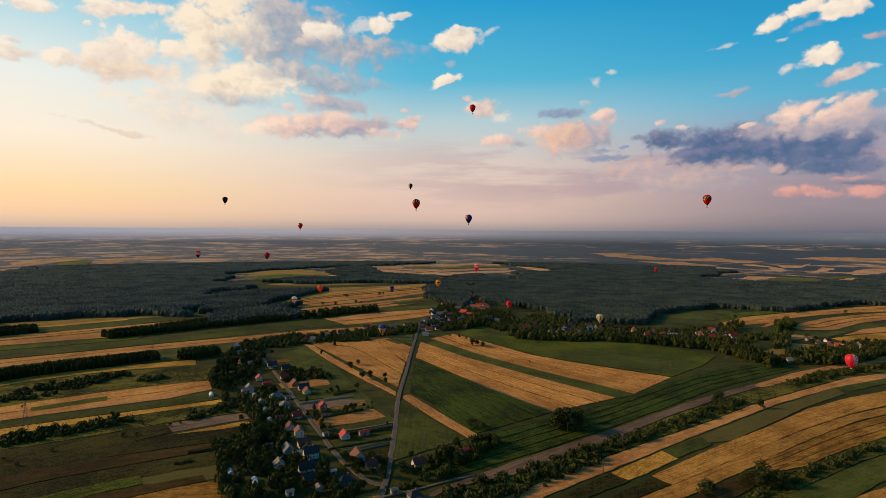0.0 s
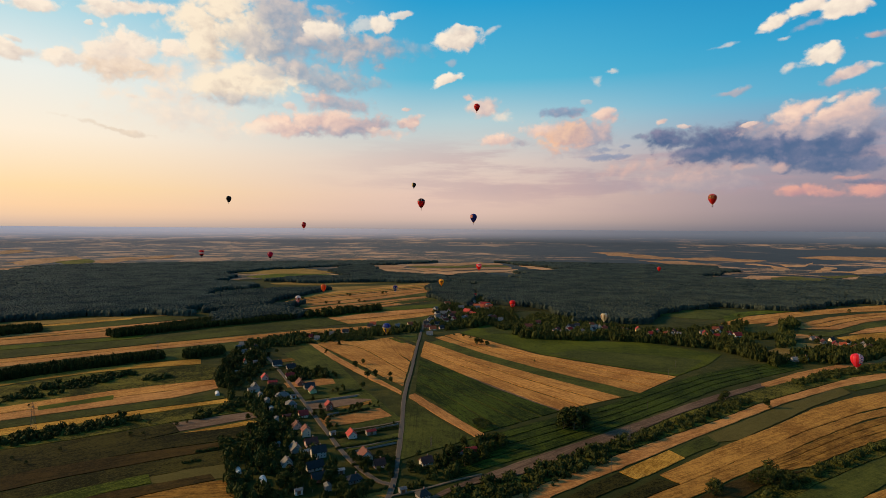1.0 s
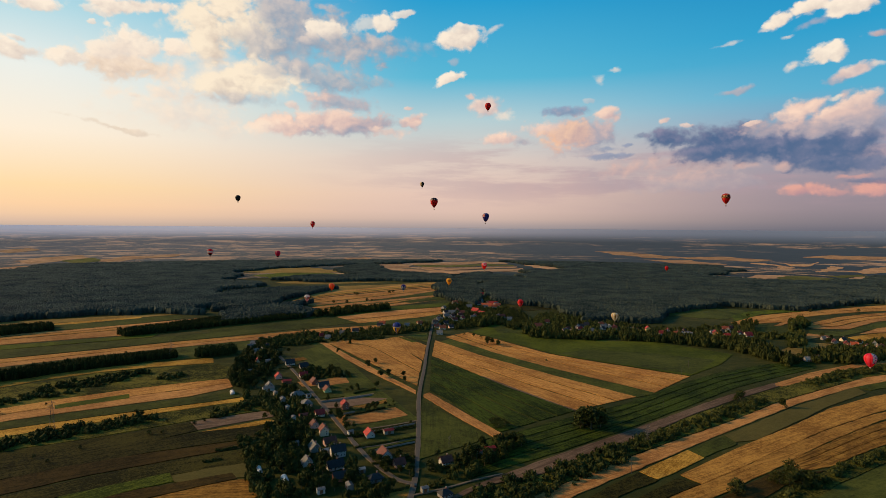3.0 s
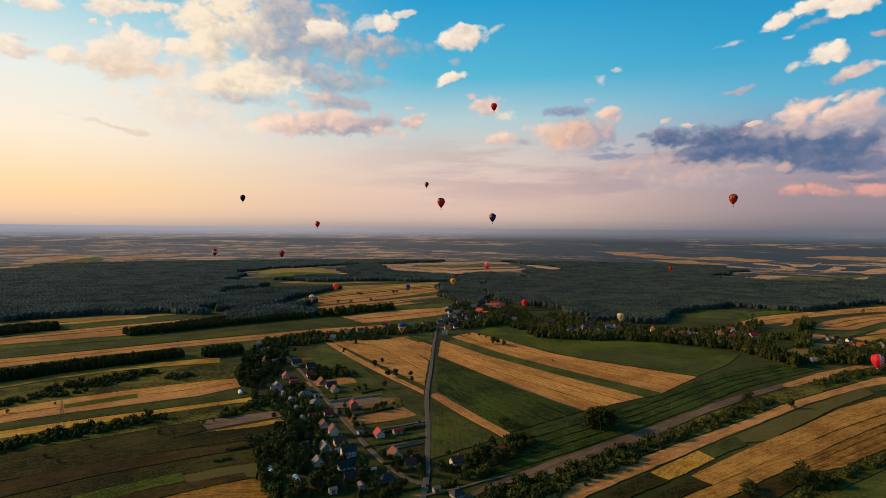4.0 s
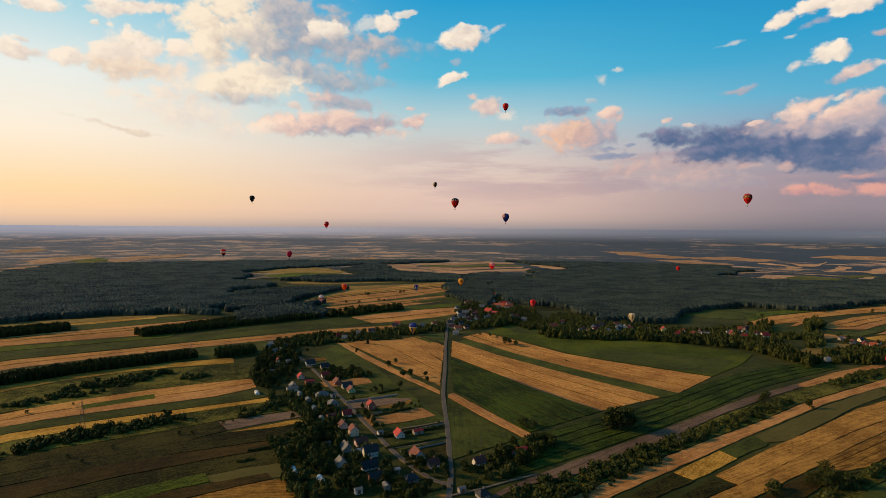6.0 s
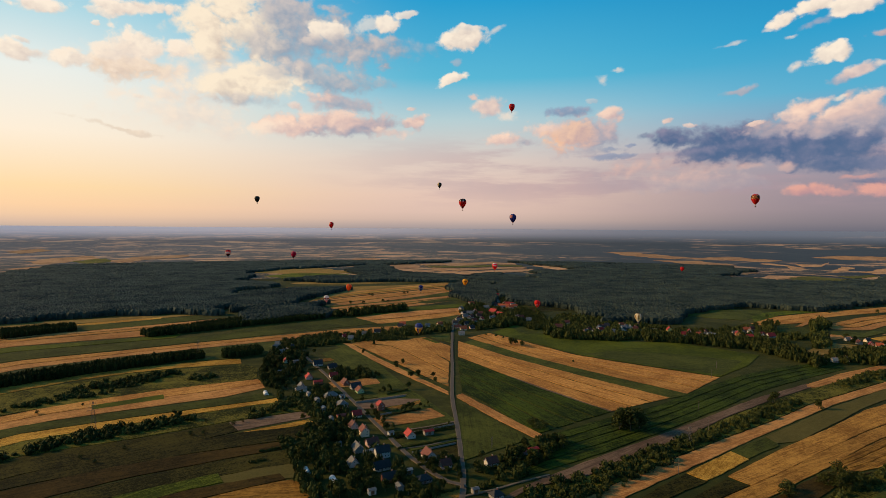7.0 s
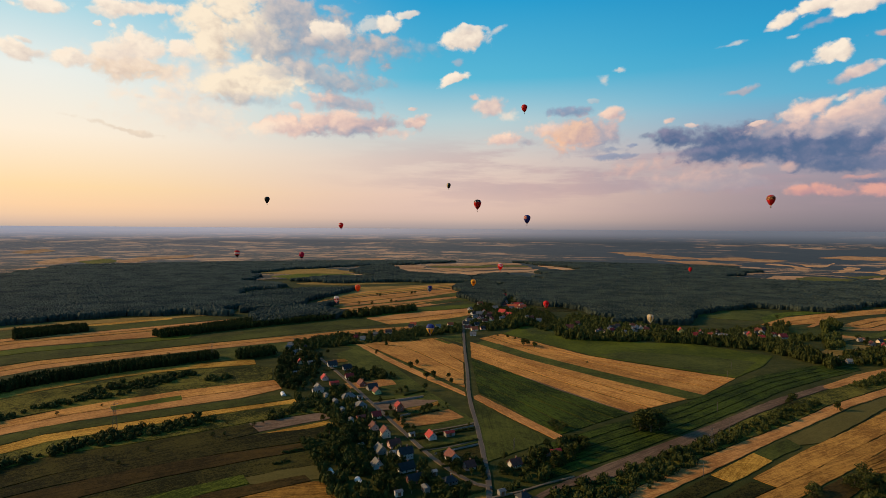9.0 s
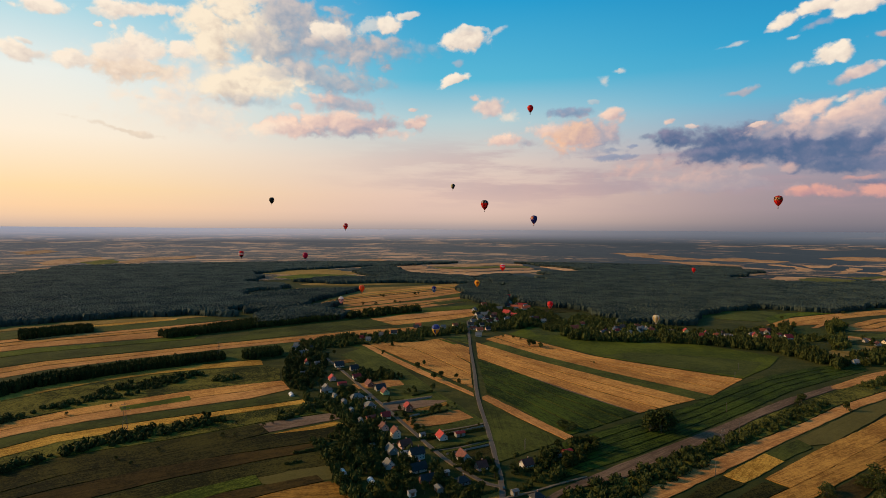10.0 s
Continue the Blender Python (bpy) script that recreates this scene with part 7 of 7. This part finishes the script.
plant(0, -341.6, 568, 0.80)
plant(1, -335.5, 566.4, 0.70)
plant(8, -300.4, 548.9, 1.00)
plant(8, -270.9, 543.2, 1.30)
plant(8, -264.7, 551.5, 1.00)
plant(0, -191.1, 865.2, 0.90)
plant(6, -183.9, 934.1, 1.20)
plant(0, -269.7, 974.1, 1.20)
plant(8, -368.2, 459.6, 1.10)
plant(8, -279.8, 1617.3, 2.60)
plant(8, -191.4, 1680.5, 3.00)
plant(8, -182.4, 1696.2, 2.40)
plant(8, -234, 1492.6, 2.20)
plant(8, -220.4, 1493.4, 1.80)
plant(8, -279.3, 1444.3, 2.40)
plant(8, -312.9, 1442.3, 2.40)
plant(8, -396.8, 1531.1, 2.60)
plant(8, -476.7, 1526.2, 2.60)
plant(8, -292.2, 1644.7, 2.00)
plant(8, 861.3, 1346.8, 2.50)
plant(8, 981.7, 1353.1, 2.60)
plant(8, 667.5, 1267.7, 2.20)
plant(8, 675.7, 1029.2, 2.40)
plant(8, 40.7, 997.3, 1.40)
plant(8, 11.5, 1022.8, 1.30)
plant(8, 126.9, 820.6, 1.00)
# hedges, fences and power lines
hedge(-130.5, 649.2, -107.7, 668.3)
hedge(-125.5, 570.3, -88.4, 596.7)
hedge(-103.1, 486.3, -51.1, 512.9)
hedge(-114.4, 512.8, -52.9, 542.5)
hedge(-82.5, 452.6, -49.2, 466.9)
hedge(-50.1, 463.4, -48.6, 430.4)
hedge(-208.4, 744.6, -170.8, 770.3)
hedge(-250.4, 758.3, -212.7, 781.7)
hedge(-81.3, 395, -51.2, 411.4)
hedge(-222.5, 477.3, -189, 497.3)
hedge(-223.1, 453.9, -211.6, 460.9)
hedge(-36, 441.9, -2.9, 458.8)
wall_line(-161.6, 614.2, -107.9, 643.2)
wall_line(-89.8, 477.9, -50.9, 500.6)
wall_line(-94.4, 523.3, -53, 548.9)
wall_line(-129.2, 575.5, -118.4, 582.9)
pylon(-398.6, 524.5, 28.2, 25)
pylon(-431.7, 822.1, 27.8, 25)
pylon(161, 501.7, 18.0, 25)
twin_pole(-19.4, 492.2, 9.0, 70)
twin_pole(126.5, 442.3, 10.7, 70)
twin_pole(215.5, 605.1, 9.0, 70)
twin_pole(292.1, 737.8, 10.1, 70)
twin_pole(323.6, 790.3, 9.2, 70)
twin_pole(195.8, 539.6, 9.7, 70)
car(-45.6, 414.8, 95)
# balloons
balloon(-483.5, 1233.0, 260.4, 11.3, ["charcoal", "black"], lambda k, j: "black" if (k + j) % 3 else "charcoal", "black speckled hot-air balloon in flight")
balloon(-324.1, 1258.0, 204.5, 10.8, ["red", "white", "crimson"], lambda k, j: "white" if 7 <= j <= 8 and 11 <= k <= 17 else ("crimson" if k % 4 == 0 else "red"), "red hot-air balloon with a white side band")
balloon(-599.5, 1360.3, 135.2, 13.1, ["red", "white", "black", "crimson"], lambda k, j: "white" if 5 <= j <= 7 else ("black" if j < 4 else ("crimson" if k % 4 == 0 else "red")), "red hot-air balloon with a pale middle band")
balloon(-494.1, 1560.2, 123.2, 15.0, ["magenta", "black", "rose"], lambda k, j: "black" if j < 3 else ("rose" if k == 16 and j > 6 else "magenta"), "magenta hot-air balloon with a dark mouth")
balloon(-306.8, 1384.2, 50.5, 14.0, ["orange", "red"], lambda k, j: "red" if k % 4 == 0 else "orange", "bright orange hot-air balloon with red gores")
balloon(-125.4, 1350.5, 53.4, 11.6, ["navy", "teal", "white"], lambda k, j: "white" if k % 4 == 0 and 3 < j < 8 else ("teal" if k % 4 == 2 and j < 6 else "navy"), "dark blue hot-air balloon with pale gore marks")
balloon(-13.7, 1487.9, 56.1, 14.3, ["yellow", "orange", "brown"], lambda k, j: "brown" if 6 <= j <= 7 and 16 <= k <= 20 else ("orange" if k % 6 == 0 else "yellow"), "yellow hot-air balloon with a darker label panel")
balloon(155.7, 2558.5, 29.7, 24.7, ["white", "red", "pink"], lambda k, j: "red" if j < 6 + abs(k % 12 - 6) // 2 else ("pink" if 8 <= j <= 9 else "white"), "white hot-air balloon with a red lower half")
balloon(166.0, 1399.4, 11.3, 14.9, ["red", "crimson", "rose"], lambda k, j: "rose" if j < 6 and k % 4 in (0, 1) else ("crimson" if k % 6 == 0 else "red"), "red hot-air balloon with pinkish lower gores")
balloon(271.6, 966.6, 45.8, 11.8, ["brown", "cream", "white"], lambda k, j: "brown" if j > 11 or (k % 4 == 1 and 3 < j < 9) else ("white" if k % 4 == 3 else "cream"), "cream hot-air balloon with upright brown panels")
balloon(356.4, 760.8, 240.2, 11.2, ["crimson", "red", "orange", "black", "cream"], lambda k, j: ("orange" if (k + j) % 3 == 0 else ("cream" if (k + 2 * j) % 5 == 0 else "black")) if 6 <= j <= 9 else ("crimson" if k % 3 == 0 else "red"), "dark red hot-air balloon with a chequered band")
balloon(620.1, 1620.5, 86.6, 10.7, ["red", "crimson"], lambda k, j: "crimson" if k % 4 == 0 else "red", "small red hot-air balloon over the woods")
balloon(45.3, 941.7, 401.3, 10.0, ["red", "crimson"], lambda k, j: "crimson" if (k // 2 + j) % 4 == 0 or j < 3 else "red", "red hot-air balloon with dark red patches")
# cream left gores, charcoal rest: lit and shaded sides put into the colours
balloon(-81.4, 1350.2, 303.0, 10.3, ["black", "cream", "charcoal"], lambda k, j: "cream" if 9 <= k <= 16 and j > 3 else "charcoal", "hot-air balloon with its lit side painted cream, its shaded side black")
balloon(-40.3, 768.9, 232.3, 10.5, ["black", "white", "red", "crimson"], lambda k, j: "black" if j > 9 else (("white" if k % 3 == 0 else "black") if j in (8, 9) else ("crimson" if k % 4 == 0 or j < 3 else "red")), "red hot-air balloon with a black spotted top")
balloon(34.1, 811.9, 213.2, 9.9, ["navy", "blue", "rose", "orange"], lambda k, j: ("orange" if j == 8 else "rose") if 13 <= k <= 16 and 6 <= j <= 9 else ("blue" if k % 6 == 0 else "navy"), "navy hot-air balloon with an orange-pink patch")
balloon(-323.1, 1202.2, 44.6, 11.6, ["white", "crimson", "rose"], lambda k, j: "crimson" if 5 <= j <= 6 and k % 6 else ("rose" if j < 4 else "white"), "white hot-air balloon with a dark red band")
balloon(-112.4, 1016.5, 15.2, 15.0, ["blue", "navy", "yellow", "cream"], lambda k, j: "yellow" if j < 6 and k % 6 < 4 else ("cream" if j == 6 else ("navy" if k % 4 == 0 else "blue")), "blue and yellow hot-air balloon just above the ground", grounded=True)
balloon(571.2, 775.8, 17.3, 15.7, ["pink", "red", "teal", "navy", "white"], lambda k, j: (("teal" if k % 3 else "navy") if (k // 2 + j) % 2 else "white") if (k >= 17 or k <= 3) and j > 3 else ("pink" if k % 3 else "red"), "bright pink hot-air balloon with teal patches")
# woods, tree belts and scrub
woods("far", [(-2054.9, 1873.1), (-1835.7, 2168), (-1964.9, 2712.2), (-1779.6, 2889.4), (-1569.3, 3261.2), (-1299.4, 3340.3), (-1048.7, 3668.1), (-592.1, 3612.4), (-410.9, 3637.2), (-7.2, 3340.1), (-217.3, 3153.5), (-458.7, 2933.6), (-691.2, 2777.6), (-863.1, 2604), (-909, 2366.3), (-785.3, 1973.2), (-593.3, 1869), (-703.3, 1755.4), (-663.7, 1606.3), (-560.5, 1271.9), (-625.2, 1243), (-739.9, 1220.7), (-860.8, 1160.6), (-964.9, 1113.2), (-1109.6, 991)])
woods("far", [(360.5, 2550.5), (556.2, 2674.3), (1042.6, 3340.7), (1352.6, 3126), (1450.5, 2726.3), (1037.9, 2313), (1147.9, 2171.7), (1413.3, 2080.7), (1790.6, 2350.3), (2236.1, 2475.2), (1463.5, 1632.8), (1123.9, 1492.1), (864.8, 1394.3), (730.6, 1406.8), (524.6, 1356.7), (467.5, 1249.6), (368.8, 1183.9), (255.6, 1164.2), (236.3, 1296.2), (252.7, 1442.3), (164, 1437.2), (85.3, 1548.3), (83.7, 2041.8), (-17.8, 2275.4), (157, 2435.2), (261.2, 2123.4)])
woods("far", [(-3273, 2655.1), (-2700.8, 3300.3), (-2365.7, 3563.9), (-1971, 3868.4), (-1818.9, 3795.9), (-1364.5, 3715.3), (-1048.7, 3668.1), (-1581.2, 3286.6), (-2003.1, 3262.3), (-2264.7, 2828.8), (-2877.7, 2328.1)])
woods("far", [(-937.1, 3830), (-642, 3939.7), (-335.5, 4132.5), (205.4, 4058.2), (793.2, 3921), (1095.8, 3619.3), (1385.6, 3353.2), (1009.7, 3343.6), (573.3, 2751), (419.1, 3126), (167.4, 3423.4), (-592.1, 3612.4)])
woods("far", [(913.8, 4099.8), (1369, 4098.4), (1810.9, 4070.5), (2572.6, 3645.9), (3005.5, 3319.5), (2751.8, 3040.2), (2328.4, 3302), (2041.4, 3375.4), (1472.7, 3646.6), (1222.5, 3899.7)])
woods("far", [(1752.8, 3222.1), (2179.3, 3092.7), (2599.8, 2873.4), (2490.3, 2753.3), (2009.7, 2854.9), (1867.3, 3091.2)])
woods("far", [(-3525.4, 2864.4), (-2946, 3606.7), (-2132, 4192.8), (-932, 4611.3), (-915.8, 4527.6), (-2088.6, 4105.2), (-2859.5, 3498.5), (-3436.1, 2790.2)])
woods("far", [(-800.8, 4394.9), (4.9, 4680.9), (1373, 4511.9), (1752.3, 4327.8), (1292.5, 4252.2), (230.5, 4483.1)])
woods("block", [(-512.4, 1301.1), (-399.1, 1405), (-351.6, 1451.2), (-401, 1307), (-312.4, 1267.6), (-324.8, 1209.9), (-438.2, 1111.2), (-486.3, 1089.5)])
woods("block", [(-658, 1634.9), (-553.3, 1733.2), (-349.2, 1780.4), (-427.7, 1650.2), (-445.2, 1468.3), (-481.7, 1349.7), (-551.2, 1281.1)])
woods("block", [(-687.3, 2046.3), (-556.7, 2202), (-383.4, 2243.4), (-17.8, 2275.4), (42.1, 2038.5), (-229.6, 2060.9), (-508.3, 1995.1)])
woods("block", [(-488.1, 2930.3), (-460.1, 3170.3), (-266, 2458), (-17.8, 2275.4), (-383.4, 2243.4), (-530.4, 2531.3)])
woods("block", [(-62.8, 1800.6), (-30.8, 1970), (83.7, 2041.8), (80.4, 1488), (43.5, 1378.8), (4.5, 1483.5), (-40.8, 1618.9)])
woods("garden", [(-340, 914.3), (-279.5, 1015.9), (-138.8, 1068), (-52.4, 1149.6), (-40.7, 1066.4), (-113.8, 1023), (-226.4, 956.1), (-302.2, 881.3)])
woods("garden", [(494, 833.6), (580.6, 898.2), (740.2, 985.5), (821.3, 998.8), (747.6, 912.8), (645.5, 876.4), (522.6, 813.7)])
woods("belt", [(-325.9, 1241.8), (-242, 1315.6), (-159.2, 1367.6), (-155.9, 1329.4), (-234, 1263.2), (-300.3, 1211.2)])
woods("plantation", [(-872.5, 1001.3), (-792.1, 1075.4), (-766.2, 1046), (-757.5, 1028.8), (-819.8, 961.4), (-831, 950.9)])
woods("plantation", [(-617, 1001.4), (-572.5, 1060.7), (-483.8, 1171.8), (-347, 1224.6), (-323, 1202.3), (-447.1, 1104.2), (-549.9, 1015.2), (-592.5, 976)])
woods("plantation", [(-649.7, 596.5), (-607.8, 698), (-553.9, 757.3), (-488.9, 809.3), (-438.6, 844.3), (-423.3, 822.4), (-472.3, 779.2), (-534.2, 728), (-587.6, 673), (-627.5, 574.5)])
woods("plantation", [(-407.9, 845.4), (-388.1, 869.8), (-355.7, 879.3), (-345.9, 851.6), (-372.9, 831.6), (-395.2, 819.8)])
woods("bush", [(-563.9, 511.6), (-525.7, 596.1), (-497.5, 625.3), (-456.9, 653.1), (-452.2, 635.2), (-495.2, 604.8), (-516.7, 584.9), (-552.8, 500.6)])
woods("bush", [(-502.4, 680.6), (-469.5, 707.8), (-426.6, 752.3), (-414.7, 731.9), (-430.8, 703.6), (-446.8, 670), (-490.8, 634.1), (-510.1, 624.9)])
woods("bush", [(-397.8, 710.1), (-376.5, 727.5), (-354.9, 722.5), (-366.5, 705.7), (-385.4, 699.8)])
woods("bush", [(-468.8, 417.4), (-426.2, 472.5), (-416.1, 498.5), (-402.8, 524.4), (-369.2, 540.7), (-329.5, 561.4), (-308.2, 565.4), (-325.1, 541.8), (-354.8, 516.8), (-401.8, 479.3), (-418.7, 463.1), (-461.4, 410)])
woods("bush", [(-345.4, 961), (-314.8, 992.9), (-272.1, 984.3), (-132.6, 1000.6), (-130.3, 974.9), (-224.5, 946.6), (-312.3, 915.4)])
woods("bush", [(-152.2, 1092.1), (-63.6, 1122), (-57.1, 1071.7), (-135.6, 1033.2)])
woods("bush", [(-24.6, 386.3), (6.1, 412.6), (55, 442.8), (113.7, 485.2), (132, 480.7), (130, 461.9), (75.9, 419.6), (35.3, 387.5)])
woods("bush", [(118.7, 485.3), (183.2, 533.2), (260.7, 589.6), (315.1, 627.7), (360.8, 650.2), (297.3, 590.6), (208.7, 529.4), (133.4, 471.1)])
woods("bush", [(429.5, 709.6), (510.5, 762.3), (577.8, 789.3), (679.3, 833), (655.1, 804.9), (553.4, 757.8), (444.4, 699.8)])
woods("bush", [(195.9, 383.6), (249, 421.3), (313.8, 461.5), (397.8, 504.7), (391, 496.8), (302.2, 446.2), (228, 396.3)])
woods("garden", [(-40.7, 1129.7), (-27, 1345.8), (27.6, 1680.3), (97.2, 1939.9), (147.3, 1850.3), (114.1, 1382.7), (160.7, 1318.8), (150.7, 1138.6), (112.4, 1073.2), (77.1, 1155.8), (37.9, 1100.7), (-8, 1067.8)])
woods("belt", [(29.8, 1153.5), (60.8, 1245.2), (97.2, 1231), (81.5, 1142.2), (49.1, 1101.2)])
woods("garden", [(121.5, 1137.3), (208, 1286.1), (291.7, 1209.7), (349.6, 1127.9), (291.2, 987.2), (192.2, 993.3), (135.6, 1017.2)])
woods("belt", [(120.7, 1055.8), (178.6, 1024.5), (267, 1006.8), (247.6, 975.4), (179.7, 982.6), (132.8, 1001.2)])
woods("garden", [(337.9, 1127.3), (437.8, 1093.7), (548.8, 1137), (564.9, 1063.6), (620.4, 1032.3), (535.9, 977.3), (460.1, 1004.4), (386, 1022.4)])
woods("belt", [(313, 1052.6), (377.1, 1000.9), (449.8, 983.6), (518.8, 948.1), (501.8, 903.5), (464.4, 902.1), (391.5, 943.1), (291.2, 987.2)])
woods("belt", [(475.1, 974.8), (503.5, 891.2), (494, 833.6), (511.3, 834.2), (471.7, 798.6), (459.5, 846.9), (445.7, 901.4)])
woods("belt", [(514.7, 852.6), (614.7, 907.8), (645.5, 876.4), (755.2, 921.6), (725.8, 887.3), (604.3, 823.4), (517.9, 806.8)])
woods("belt", [(601.2, 1010.2), (649.3, 1044.5), (597.7, 951.2), (550.5, 922.4)])
woods("belt", [(698.4, 1164.2), (762.9, 1217.6), (727, 1145.2), (650.1, 1079)])
woods("belt", [(577, 1125.2), (613.7, 1160.2), (564.9, 1063.6), (541.9, 1051.1)])
woods("garden", [(-305.9, 718.5), (-339.9, 859.6), (-337.6, 951.6), (-307.6, 915.6), (-259.1, 789.9), (-249.8, 728.7), (-262, 719.9), (-258.6, 663.7), (-275.4, 663.2)])
woods("garden", [(-193.2, 478), (-170.3, 484.7), (-147.2, 450.1), (-123.8, 424.8), (-113.8, 394.4), (-161, 388.4), (-180.5, 423.6)])
woods("bush", [(-216.5, 510.2), (-191.9, 545.3), (-173.9, 518.4), (-181, 478.3), (-187.6, 460.3), (-202.6, 484)])
woods("bush", [(-271.9, 577), (-243, 616), (-222.4, 610.5), (-233, 585.3), (-259.4, 559.9)])
woods("garden", [(-238.3, 664.4), (-207.8, 665.3), (-155.2, 557.6), (-119.6, 479.7), (-84.4, 425.7), (-100.6, 415.8), (-132.3, 445), (-167.8, 504.5), (-202.6, 573.5)])
woods("garden", [(-261, 640.9), (-231.6, 641.7), (-189.4, 556.7), (-166.1, 497.8), (-187.1, 490.7), (-195, 556.6)])
woods("garden", [(-219.5, 759.3), (-191.6, 775.9), (-151.8, 723.5), (-206.3, 702.8)])
woods("garden", [(-95.6, 410.4), (-79.5, 420), (-53.1, 405.9), (-76.8, 390.1), (-96.9, 389.7)])
woods("garden", [(-33.8, 438.8), (-10.9, 482.2), (15.4, 495.6), (49.5, 516.8), (51.1, 496.4), (10.3, 450.3), (-18.5, 429.1)])
woods("garden", [(-36.3, 417.2), (-18.5, 429.1), (10.1, 448.2), (9.2, 439.7), (-19.2, 415.7), (-34.3, 406.3)])
for pattern_tree in TREES:
    for ob in (*pattern_tree.children_recursive, pattern_tree):
        bpy.data.objects.remove(ob)
